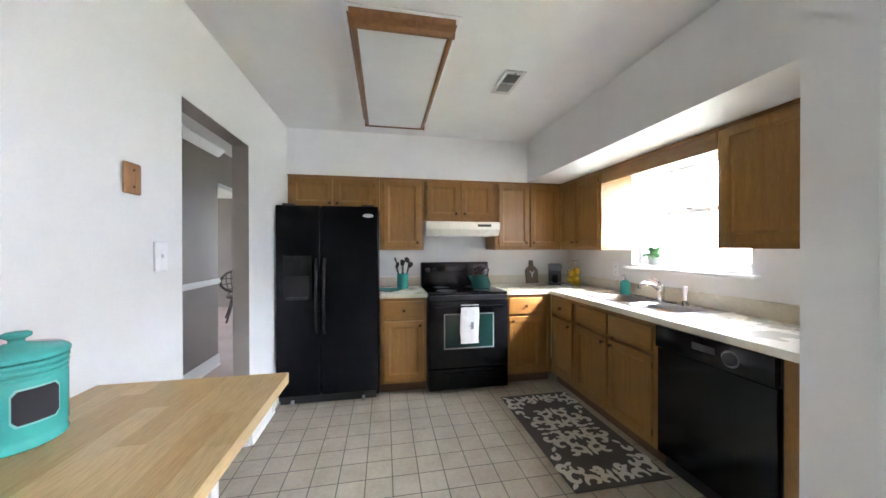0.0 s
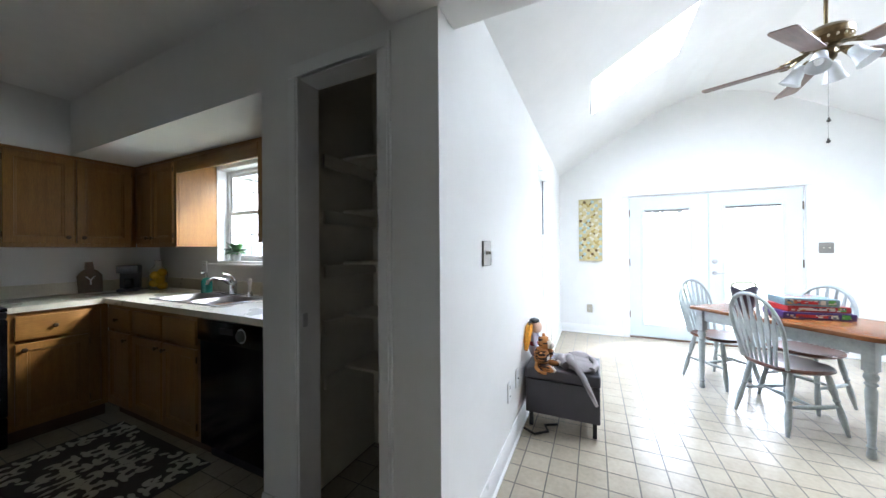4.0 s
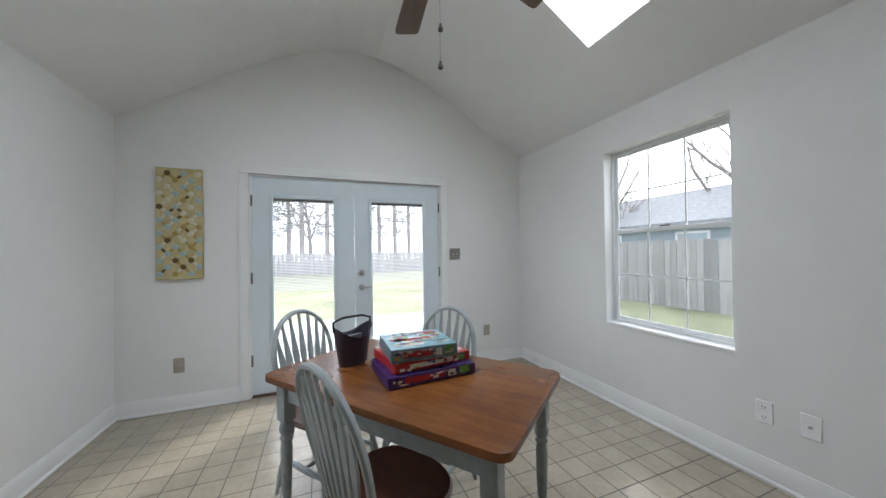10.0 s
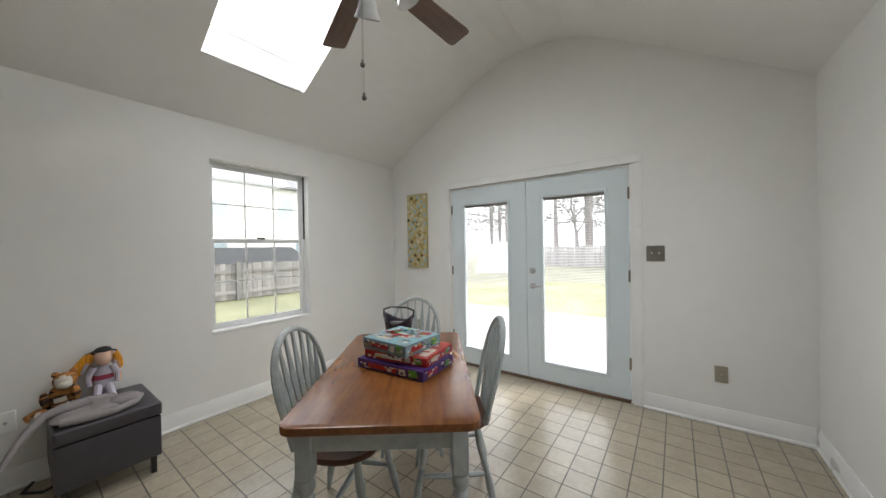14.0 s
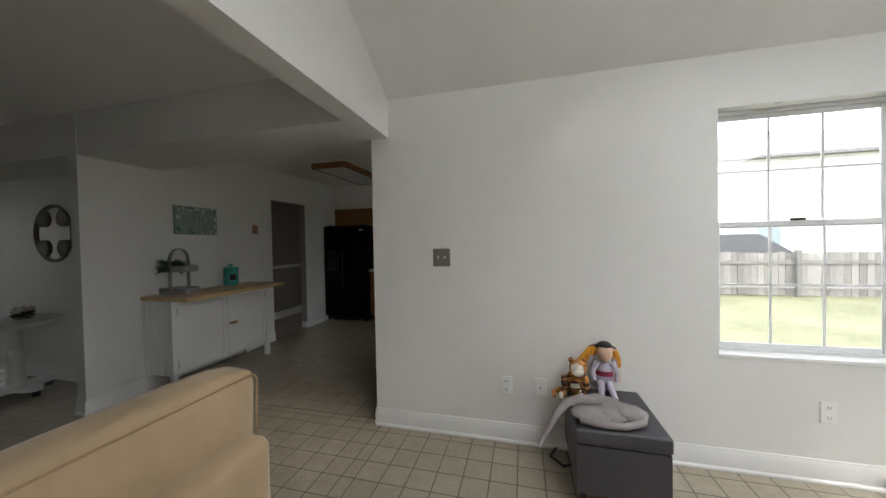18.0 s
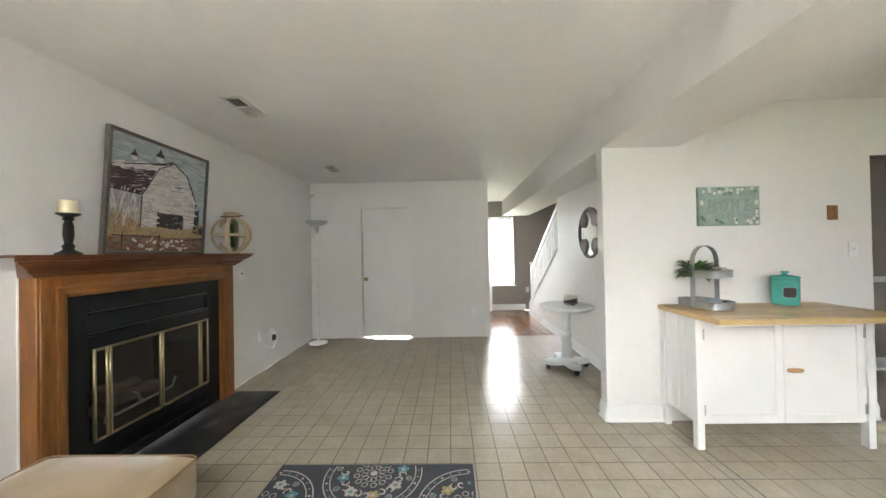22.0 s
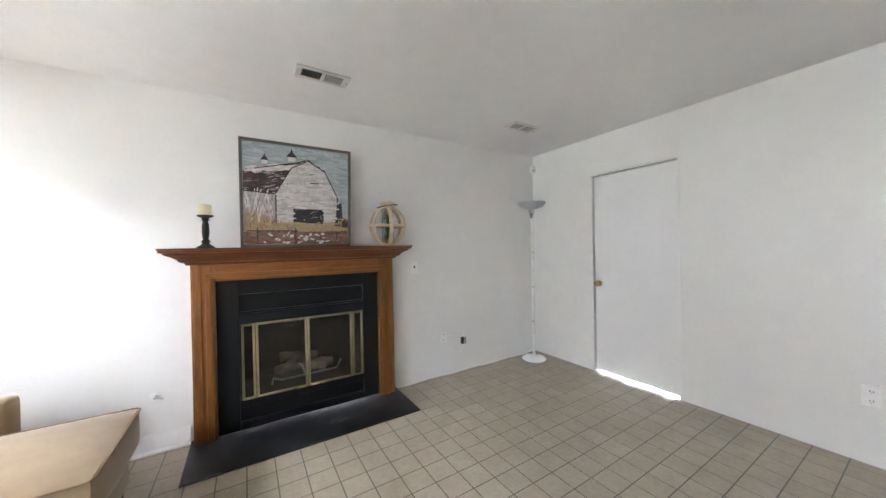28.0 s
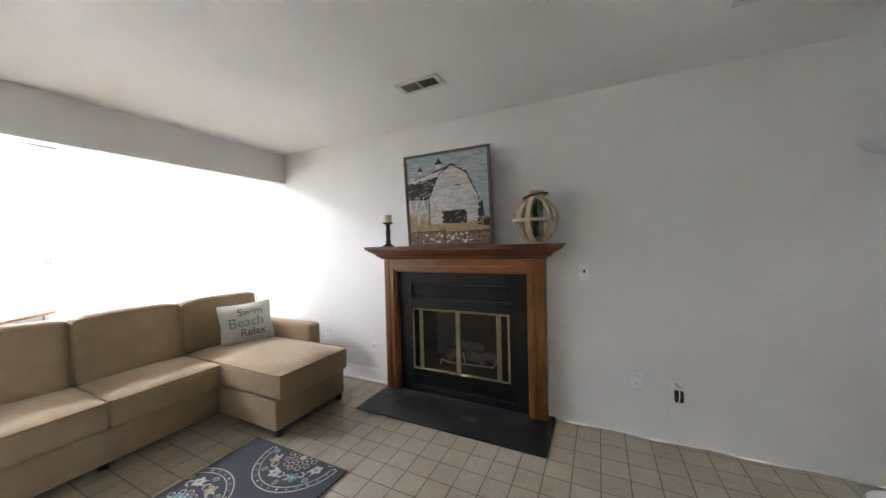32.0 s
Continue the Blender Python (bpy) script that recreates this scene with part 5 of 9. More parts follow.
def curved_plate(r0, r1, half, z0, z1, cut):
    """A plate bent round the jar, its corners cut off."""
    bm = bmesh.new()
    cols = []
    for a, c in ((-half, cut), (-half + 0.10, 0), (-half * 0.5, 0), (0, 0), (half * 0.5, 0), (half - 0.10, 0), (half, cut)):
        cols.append([bm.verts.new((r * math.cos(a), r * math.sin(a), z)) for r, z in ((r0, z0 + c), (r1, z0 + c), (r1, z1 - c), (r0, z1 - c))])
    for p, q in zip(cols, cols[1:]):
        for n in range(3):
            bm.faces.new((p[n], q[n], q[n + 1], p[n + 1]))
    bm.faces.new(cols[0])
    bm.faces.new(cols[-1][::-1])
    return bm


part("label_rim", curved_plate(0.0886, 0.0902, 0.50, 0.050, 0.122, 0.010), plain("pale_teal_glaze", (0.22, 0.52, 0.47, 1), 0.2), jar, "raised pale rim of the label", pose(0, 0, 0, 0, 0, -26))
part("label_plate", curved_plate(0.0888, 0.0908, 0.46, 0.054, 0.118, 0.009), plain("chalkboard", (0.02, 0.017, 0.021, 1), 0.7), jar, "blank black chalkboard label", pose(0, 0, 0, 0, 0, -26))

# two-tier galvanised tray
GALV = Mat("galvanised_steel", (0.42, 0.43, 0.44, 1), 0.42, 0.85).vary(14, 0.2).vary(60, 0.1).m
tray = thing("tiered_tray", "two-tier galvanised tray stand with a fern", "tray stand", pose(-0.72, 0.115, 0.9007, 0, 0, 13))
for z, w, d in ((0.0, 0.155, 0.105), (0.218, 0.148, 0.102)):
    bm = bmesh.new()
    rings = []
    for f, zz in ((0.94, z), (1.0, z + 0.006), (1.0, z + 0.05), (1.03, z + 0.055), (1.0, z + 0.058), (0.96, z + 0.05), (0.93, z + 0.01)):
        ring = []
        for i in range(28):
            a = 2 * math.pi * i / 28
            c, s = math.cos(a), math.sin(a)
            ring.append(bm.verts.new((w * f * abs(c) ** 0.5 * (1 if c > 0 else -1), d * f * abs(s) ** 0.5 * (1 if s > 0 else -1), zz)))
        rings.append(ring)
    for a, b in zip(rings, rings[1:]):
        for i in range(28):
            bm.faces.new((a[i], a[(i + 1) % 28], b[(i + 1) % 28], b[i]))
    bm.faces.new(rings[0][::-1])
    bm.faces.new(rings[-1])
    part("tray", bm, GALV, tray)
for y in (-0.109, 0.109):
    part("upright", boxes((-0.017, y - 0.002, 0.01, 0.017, y + 0.002, 0.29)), GALV, tray)
bm = bmesh.new()
last = None
for i in range(17):
    a = math.pi * i / 16
    c = Vector((0, 0.109 * math.cos(a), 0.29 + 0.155 * math.sin(a) ** 0.7 if 0 < i < 16 else 0.29))
    now = [bm.verts.new(c + Vector((dx, 0, 0)) + Vector((0, math.cos(a), math.sin(a))) * r) for dx, r in ((-0.017, 0), (0.017, 0), (0.017, 0.004), (-0.017, 0.004))]
    if last:
        for k in range(4):
            bm.faces.new((last[k], last[(k + 1) % 4], now[(k + 1) % 4], now[k]))
    last = now
part("handle", bm, GALV, tray)
fern = thing("fern", "small green fern in the upper tray", "plant", pose(-0.748, 0.085, 1.135))
part("fronds", leafy(bmesh.new(), 200, 0.185, 0.017, 8, 0.5, 1.1), Mat("fern_green", (0.085, 0.20, 0.045, 1), 0.5).vary(12, 0.3).island(0.5).m, fern)
part("pot", lathe([(0.03, 0.0), (0.038, 0.05), (0, 0.05)], 14), plain("moss_pot", (0.06, 0.05, 0.03, 1), 0.9), fern, "", Matrix.Translation((0, 0, -0.013)))
solid("wooden_block", boxes((-0.05, -0.025, 0, 0.05, 0.025, 0.06), bevel=0.004), plain("cream_wood", (0.62, 0.56, 0.46, 1), 0.6), "small cream block in the upper tray", "block", pose(-0.70, 0.19, 1.131, 0, 0, 10))
solid("glass_bottle", lathe([(0.022, 0), (0.024, 0.006), (0.024, 0.07), (0.01, 0.09), (0.01, 0.11), (0, 0.111)], 14), Mat("pale_blue_glass", (0.6, 0.8, 0.85, 1), 0.08).set(Transmission_Weight=0.5, IOR=1.2).m, "small pale blue glass bottle lying in the lower tray", "bottle", Matrix.Translation((-0.66, 0.045, 0.938)) @ pose(0, 0, 0, 0, 80, 60))
part("sprig", leafy(bmesh.new(), 22, 0.06, 0.010, 21, 0.4, 1.2), LEAF, thing("succulent", "small green succulent in the lower tray", "plant", pose(-0.68, 0.195, 0.925)))

# sign and switch plate
SAGE = Mat("sage_paint", (0.35, 0.45, 0.395, 1), 0.7).vary(14, 0.25).vary(50, 0.15).m
sg = thing("home_sign", "weathered sage-green wooden sign reading HOME", "sign", Matrix.Translation((KW + 0.002, 0.415, 1.648)) @ pose(0, 0, 0, 0, 0, 90))
part("board", boxes((-0.233, -0.022, -0.15, 0.233, 0.0, 0.15), bevel=0.003), SAGE, sg)
for k, ch in enumerate("HOME"):
    part("letter", text_mesh(ch, 0.135, 0.001), plain("sage_ink", (0.255, 0.345, 0.295, 1), 0.8), sg, "", Matrix.Translation((-0.13 + 0.088 * k, -0.0235, 0.0)) @ pose(0, 0, 0, 90, 0, 0) @ Matrix.Diagonal((0.62, 0.95, 1, 1)))
random.seed(6)
BLOOM = plain("sage_bloom", (0.72, 0.74, 0.70, 1), 0.8)
for k in range(46):
    x = random.uniform(-0.21, 0.21)
    z = random.choice((-0.115, 0.115)) + random.uniform(-0.02, 0.02)
    if k % 4 == 0:
        x, z = random.choice((-0.205, 0.205)), random.uniform(-0.1, 0.1)
    part("bloom", prism([(0.012 * math.cos(a) * (1 + 0.35 * math.cos(5 * a)), 0.012 * math.sin(a) * (1 + 0.35 * math.cos(5 * a))) for a in [2 * math.pi * i / 15 for i in range(15)]], -0.0245, -0.0222, "y"), BLOOM if k % 3 else plain("sage_leaf", (0.12, 0.22, 0.15, 1), 0.8), sg, "", Matrix.Translation((x, 0, z)))
sp = thing("light_switch", "wooden switch plate on the kitchen wall", "switch", Matrix.Translation((KW + 0.001, 1.207, 1.583)) @ pose(0, 0, 0, 0, 0, 90))
part("plate", boxes((-0.038, -0.012, -0.056, 0.038, 0, 0.056), bevel=0.004), wood("maple_plate", (0.42, 0.22, 0.10, 1), (0.34, 0.17, 0.07, 1), "z"), sp)
part("screw", lathe([(0.004, 0), (0.004, 0.002), (0, 0.002)], 8), DARKBRONZE, sp, "", Matrix.Translation((0, -0.012, 0.03)) @ pose(0, 0, 0, 90, 0, 0))
part("screw", lathe([(0.004, 0), (0.004, 0.002), (0, 0.002)], 8), DARKBRONZE, sp, "", Matrix.Translation((0, -0.012, -0.03)) @ pose(0, 0, 0, 90, 0, 0))

# ---- sunroom ----
TABLEW = Mat("cherry_tabletop", (0.245, 0.088, 0.023, 1), 0.27)
TABLEW.mix((0.135, 0.045, 0.012, 1), TABLEW.ramp(TABLEW.noise(2.2, 6, (1, 9, 9), 0.65, 0.8), [(0.38, (0,) * 3), (0.70, (1,) * 3)])).vary(4.5, 0.34).vary(24, 0.14, 3, (1, 4, 1))
TABLEWOOD = TABLEW.m
SEATWOOD = wood("dark_cherry_seat", (0.11, 0.035, 0.016, 1), (0.065, 0.02, 0.010, 1), "x", 0.3, 1.0, False)
GREYPAINT = Mat("worn_grey_blue_paint", (0.37, 0.405, 0.40, 1), 0.42).vary(18, 0.18).vary(70, 0.1).bump(80, 0.08).m

table = thing("dining_table", "farmhouse table with cherry top and grey-blue turned legs", "table", pose(3.92, -2.03, 0, 0, 0, 37.5))
out = []
a, b, r = 0.585, 0.35, 0.05
for cx, cy, a0 in ((a - r, b - r, 0), (-a + r, b - r, 90), (-a + r, -b + r, 180), (a - r, -b + r, 270)):
    out += [(cx + r * math.cos(radians(a0 + 22.5 * k)), cy + r * math.sin(radians(a0 + 22.5 * k))) for k in range(5)]
part("tabletop", prism(out, 0.710, 0.740, "z", bevel=0.007), TABLEWOOD, table)
part("apron", boxes((-0.50, -0.290, 0.615, 0.50, -0.272, 0.709), bevel=0.002), GREYPAINT, table)
part("apron", boxes((-0.50, 0.272, 0.615, 0.50, 0.290, 0.709), bevel=0.002), GREYPAINT, table)
part("apron", boxes((-0.517, -0.271, 0.615, -0.50, 0.271, 0.709), bevel=0.002), GREYPAINT, table)
part("apron", boxes((0.50, -0.271, 0.615, 0.517, 0.271, 0.709), bevel=0.002), GREYPAINT, table)
for x in (-0.505, 0.505):
    for y in (-0.277, 0.277):
        bm = lathe([(0.017, 0.001), (0.022, 0.012), (0.018, 0.045), (0.016, 0.06), (0.023, 0.07), (0.016, 0.082), (0.023, 0.28), (0.026, 0.40), (0.020, 0.432), (0.030, 0.446), (0.021, 0.462), (0.031, 0.48), (0.031, 0.50), (0.024, 0.515), (0.029, 0.525)], 16)
        box(bm, -0.029, -0.029, 0.525, 0.029, 0.029, 0.71, 0.003)
        part("leg", bm, GREYPAINT, table, "", Matrix.Translation((x, y, 0)))


def windsor(m, label):
    """A bow-back Windsor chair facing +y, seven flat spindles, dark saddle seat."""
    ch = thing("windsor_chair", label, "chair", m, "chairs round the table")
    bm = bmesh.new()
    n = 28
    rings = []
    for f, z in ((0.90, 0.412), (1.0, 0.425), (1.0, 0.436), (0.96, 0.445), (0.80, 0.440), (0.35, 0.432)):
        ring = []
        for i in range(n):
            a = 2 * math.pi * i / n
            c, s = math.cos(a), math.sin(a)
            x = 0.215 * abs(c) ** 0.72 * (1 if c > 0 else -1) * (1 - 0.10 * max(-s, 0))
            y = (0.205 if s > 0 else 0.215) * abs(s) ** 0.8 * (1 if s > 0 else -1)
            ring.append(bm.verts.new((x * f, y * f, z)))
        rings.append(ring)
    for p, q in zip(rings, rings[1:]):
        for i in range(n):
            bm.faces.new((p[i], p[(i + 1) % n], q[(i + 1) % n], q[i]))
    bm.faces.new(rings[0][::-1])
    bm.faces.new(rings[-1])
    part("seat", bm, SEATWOOD, ch, "dark cherry saddle seat")

    def bow(u):
        a = math.pi * u
        x = -0.205 * math.cos(a) * (1 + 0.10 * math.sin(a)) * (1 - 0.24 * math.exp(-math.sin(a) / 0.3))
        h = 0.50 * math.sin(a) ** 0.62 if 0 < u < 1 else 0
        return Vector((x, -0.165 - 0.22 * h * 0.9 - 0.02 * math.sin(a), 0.437 + h))

    bm = tube([bow(k / 26) for k in range(27)], 0.0165, 8, flat=0.75)
    part("bow", bm, GREYPAINT, ch)
    for k in range(7):
        f = (k + 1) / 8
        top = bow(0.155 + 0.69 * f)
        foot = Vector((-0.135 + 0.27 * f, -0.185, 0.437))
        bm = bmesh.new()
        last = None
        for i, w in enumerate((0.0065, 0.007, 0.011, 0.019, 0.012, 0.007, 0.0065)):
            c = foot.lerp(top, (0.0, 0.15, 0.35, 0.55, 0.75, 0.88, 1.0)[i])
            d = 0.0065 if w < 0.01 else 0.005
            now = [bm.verts.new(c + Vector(q)) for q in ((-w, -d, 0), (w, -d, 0), (w, d, 0), (-w, d, 0))]
            if last:
                for j in range(4):
                    bm.faces.new((last[j], last[(j + 1) % 4], now[(j + 1) % 4], now[j]))
            last = now
        part("spindle", bm, GREYPAINT, ch)
    for sx in (-1, 1):
        for sy in (-1, 1):
            a, b = Vector((sx * 0.135, sy * 0.125, 0.418)), Vector((sx * 0.19, sy * 0.205, 0.002))
            fs = (0, 0.12, 0.3, 0.42, 0.45, 0.48, 0.7, 0.85, 0.93, 1.0)
            part("leg", tube([a.lerp(b, f) for f in fs], [0.013, 0.017, 0.021, 0.014, 0.021, 0.014, 0.020, 0.016, 0.012, 0.011], 10), GREYPAINT, ch)
        part("stretcher", tube([(sx * 0.165, -0.168, 0.19), (sx * 0.168, -0.05, 0.19), (sx * 0.168, 0.05, 0.19), (sx * 0.165, 0.168, 0.19)], [0.009, 0.015, 0.015, 0.009], 8), GREYPAINT, ch)
    part("cross_stretcher", tube([(-0.166, 0, 0.19), (-0.05, 0, 0.19), (0.05, 0, 0.19), (0.166, 0, 0.19)], [0.009, 0.015, 0.015, 0.009], 8), GREYPAINT, ch)
    return ch


def facing(x, y, dx, dy):
    return pose(x, y, 0, 0, 0, math.degrees(math.atan2(-dx, dy)))


chair = windsor(facing(3.69, -1.885, 0.43, -0.90), "grey-blue bow-back Windsor chair with dark seat, pulled up to the table")
copy_thing(chair, facing(4.40, -1.70, -0.80, -0.60))["label"] = "grey-blue bow-back Windsor chair with dark seat, at the table end"
copy_thing(chair, facing(4.17, -2.18, -0.62, 0.78))["label"] = "grey-blue bow-back Windsor chair with dark seat, half under the table"

# board games and bucket on the table
def game_box(m, w, d, h, side, lid, label, bits):
    g = thing("board_game", label, "board game", m, "stack of board games")
    part("tray", boxes((0.002, 0.002, 0.0005, w - 0.002, d - 0.002, h * 0.4), bevel=0.001), side, g)
    part("lid", boxes((0, 0, h * 0.15, w, d, h), bevel=0.0015), side, g)
    part("cover_print", boxes((0.003, 0.003, h + 0.0002, w - 0.003, d - 0.003, h + 0.0010)), lid, g)
    for i, (x0, y0, x1, y1, c) in enumerate(bits):
        part("print_patch", boxes((w * x0, d * y0, h + 0.0012, w * x1, d * y1, h + 0.0016 + 0.0004 * i)), c, g)
    rnd = random.Random(len(label))
    for c in (CARD_CREAM, CARD_RED, CARD_INK, CARD_GOLD, CARD_GREEN, CARD_CREAM):
        if c is lid:
            continue
        bm = bmesh.new()
        for _ in range(9):
            x, y, a = rnd.uniform(0.10, 0.90) * w, rnd.uniform(0.12, 0.88) * d, rnd.uniform(0, math.pi)
            l1, l2 = rnd.uniform(0.010, 0.028), rnd.uniform(0.005, 0.014)
            bm.faces.new([bm.verts.new((x + p * math.cos(a) - q * math.sin(a), y + p * math.sin(a) + q * math.cos(a), h + 0.0034)) for p, q in ((-l1, 0), (-l1 * 0.5, -l2), (l1 * 0.6, -l2 * 0.8), (l1, 0.2 * l2), (l1 * 0.3, l2), (-l1 * 0.6, l2 * 0.7))])
        tagged(part("cover_art", bm, c, g, "", Matrix.Translation((0, 0, 0.0002 * rnd.randint(0, 9)))), kind="stuff")
    for face in range(2):
        ln = w if face == 0 else d
        for c, n in ((CARD_INK, 7), (CARD_CREAM, 9), (CARD_GOLD, 4)):
            bm = bmesh.new()
            for _ in range(n):
                u, v = rnd.uniform(0.06, 0.92) * ln, rnd.uniform(0.25, 0.8) * h
                du, dv = rnd.uniform(0.004, 0.014), rnd.uniform(0.002, 0.006)
                q = [(u - du, v - dv), (u + du, v - dv), (u + du, v + dv), (u - du, v + dv)]
                bm.faces.new([bm.verts.new((a, -0.0016, b) if face == 0 else (w + 0.0016, a, b)) for a, b in q])
            tagged(part("side_art", bm, c, g), kind="stuff")
    for x0, x1, z0, z1, c in ((0.18, 0.62, 0.3, 0.75, CARD_RED if side is not CARD_RED else CARD_CREAM), (0.80, 0.92, 0.25, 0.9, CARD_GREEN), (0.66, 0.75, 0.25, 0.8, CARD_CREAM)):
        part("side_print", boxes((w * x0, -0.0012, h * z0, w * x1, -0.0002, h * z1)), c, g)
    for y0, y1, z0, z1, c in ((0.15, 0.45, 0.3, 0.75, CARD_RED if side is not CARD_RED else CARD_CREAM), (0.70, 0.85, 0.25, 0.85, CARD_GREEN)):
        part("side_print", boxes((w + 0.0002, d * y0, h * z0, w + 0.0012, d * y1, h * z1)), c, g)
    return g


CARD_RED = plain("red_card", (0.42, 0.02, 0.02, 1), 0.3, 0, 0.15, 20)
CARD_INK = plain("dark_blue_card", (0.03, 0.05, 0.13, 1), 0.35, 0, 0.1, 20)
CARD_GOLD = plain("gold_card", (0.50, 0.30, 0.06, 1), 0.35, 0, 0.1, 20)
CARD_PURPLE = plain("purple_card", (0.055, 0.025, 0.16, 1), 0.3, 0, 0.2, 20)
CARD_GREEN = plain("green_card", (0.10, 0.36, 0.06, 1), 0.3, 0, 0.1, 20)
CARD_CREAM = plain("cream_card", (0.68, 0.66, 0.58, 1), 0.35, 0, 0.1, 20)
CARD_BLUE = Mat("pale_blue_card", (0.28, 0.52, 0.60, 1), 0.3).vary(35, 0.35).vary(90, 0.25).m
CARD_GREY = Mat("grey_blue_card", (0.20, 0.30, 0.34, 1), 0.35).vary(60, 0.3).m
CARD_PRED = Mat("red_printed_card", (0.48, 0.06, 0.05, 1), 0.3).vary(30, 0.3).m
GAMES = Matrix.Translation((3.765, -1.895, 0.7405)) @ pose(0, 0, 0, 0, 0, -85)
game_box(GAMES @ pose(0, 0, 0), 0.40, 0.265, 0.048, CARD_PURPLE, CARD_PURPLE, "purple board game box at the bottom of the stack", [(0.08, 0.1, 0.5, 0.4, CARD_RED), (0.6, 0.5, 0.9, 0.9, CARD_CREAM)])
game_box(GAMES @ pose(0.035, 0.015, 0.0500, 0, 0, 4), 0.36, 0.265, 0.042, CARD_RED, CARD_PRED, "red board game box in the middle of the stack", [(0.45, 0.1, 0.95, 0.5, CARD_CREAM), (0.1, 0.6, 0.4, 0.9, CARD_CREAM)])
game_box(GAMES @ pose(0.02, 0.02, 0.0940, 0, 0, -5), 0.29, 0.265, 0.055, CARD_GREY, CARD_BLUE, "pale blue board game box on top of the stack", [(0.25, 0.35, 0.75, 0.60, CARD_CREAM), (0.28, 0.40, 0.72, 0.55, CARD_RED), (0.7, 0.7, 0.9, 0.9, CARD_RED), (0.2, 0.1, 0.5, 0.2, CARD_CREAM)])
PLUM = plain("dark_plum_plastic", (0.035, 0.028, 0.045, 1), 0.4, 0, 0.1)
bk = thing("bucket", "dark plum tapered bucket on the table, handle up", "bucket", pose(4.16, -1.80, 0.7405, 0, 0, -68))
bm = bmesh.new()
rings = []
for r, z in ((0.064, 0), (0.070, 0.006), (0.096, 0.135), (0.100, 0.138), (0.092, 0.132), (0.066, 0.012)):
    rings.append([bm.verts.new((r * math.cos(2 * math.pi * i / 28), r * math.sin(2 * math.pi * i / 28) * 0.8, z + (0.055 * abs(math.cos(2 * math.pi * i / 28)) ** 2 if z > 0.1 else 0))) for i in range(28)])
for p, q in zip(rings, rings[1:]):
    for i in range(28):
        bm.faces.new((p[i], p[(i + 1) % 28], q[(i + 1) % 28], q[i]))
bm.faces.new(rings[0][::-1])
bm.faces.new(rings[-1])
part("pail", bm, PLUM, bk)
part("handle", tube([(-0.097, 0, 0.165), (-0.099, 0, 0.212), (-0.05, 0, 0.228), (0.05, 0, 0.228), (0.099, 0, 0.212), (0.097, 0, 0.165)], 0.006, 8), BLACK_MATTE, bk)
solid("paper_sheet", boxes((-0.05, -0.002, -0.05, 0.05, 0.002, 0.05)), plain("paper_white", (0.7, 0.7, 0.72, 1), 0.8), "white paper standing in the bucket", "paper", Matrix.Translation((4.165, -1.795, 0.835)) @ pose(0, 0, 0, 20, 0, -68))

# ceiling fan
FANWOOD = wood("walnut_blade", (0.155, 0.088, 0.060, 1), (0.105, 0.058, 0.040, 1), "x", 0.42)
ANTIQUE = Mat("antique_brass", (0.15, 0.108, 0.055, 1), 0.34, 0.9).vary(30, 0.5).m
FROST = Mat("frosted_glass", (0.82, 0.83, 0.84, 1), 0.25).set(Transmission_Weight=0.35, IOR=1.2).vary(20, 0.06).m
FX, FY = 3.70, -2.105
fan = thing("ceiling_fan", "five-blade brown ceiling fan with frosted lamp shades, at rest", "ceiling fan", pose(FX, FY, vault_z(FY)))
zt = vault_z(FY)
part("canopy", lathe([(0.0, -0.075), (0.03, -0.072), (0.055, -0.045), (0.068, -0.002), (0, -0.002)], 20), ANTIQUE, fan)
part("downrod", tube([(0, 0, -0.06), (0, 0, 2.808 - zt)], 0.012, 10), ANTIQUE, fan)
part("motor", lathe([(0.02, 2.828 - zt), (0.05, 2.813 - zt), (0.10, 2.788 - zt), (0.128, 2.758 - zt), (0.13, 2.713 - zt), (0.105, 2.683 - zt), (0.07, 2.668 - zt), (0.06, 2.648 - zt), (0, 2.648 - zt)], 28), ANTIQUE, fan, "antique brass motor housing")
for k in range(18):
    a = 2 * math.pi * k / 18
    part("vent_rib", boxes((0.10, -0.006, 2.690 - zt, 0.126, 0.006, 2.706 - zt), bevel=0.003), plain("rib_ivory", (0.5, 0.45, 0.33, 1), 0.4, 0.5), fan, "", pose(0, 0, 0, 0, 0, math.degrees(a)))
for k in range(5):
    a = 68 + 72 * k
    m = pose(0, 0, 2.645 - zt, 0, 0, a)
    arm = bmesh.new()
    for s in (-1, 1):
        tube([(0.08, 0.0, 0.018), (0.12, s * 0.028, 0.0), (0.17, s * 0.045, -0.022), (0.215, s * 0.02, -0.03), (0.24, 0.0, -0.032)], 0.009, 6, arm)
        tube([(0.10, s * 0.004, 0.008), (0.135, s * 0.012, -0.012), (0.16, s * 0.03, -0.026), (0.19, s * 0.055, -0.036), (0.225, s * 0.048, -0.036)], 0.007, 6, arm)
    br = part("blade_bracket", arm, ANTIQUE, fan, "", m)
    bl = prism([(0.20, -0.058), (0.64, -0.073), (0.668, -0.069), (0.679, -0.056), (0.679, 0.056), (0.668, 0.069), (0.64, 0.073), (0.20, 0.058), (0.185, 0.0)], -0.045, -0.037, "z", bevel=0.002)
    bmesh.ops.rotate(bl, cent=(0, 0, -0.04), matrix=Matrix.Rotation(radians(-11), 3, "X"), verts=bl.verts)
    part("blade", bl, FANWOOD, fan, "", m)
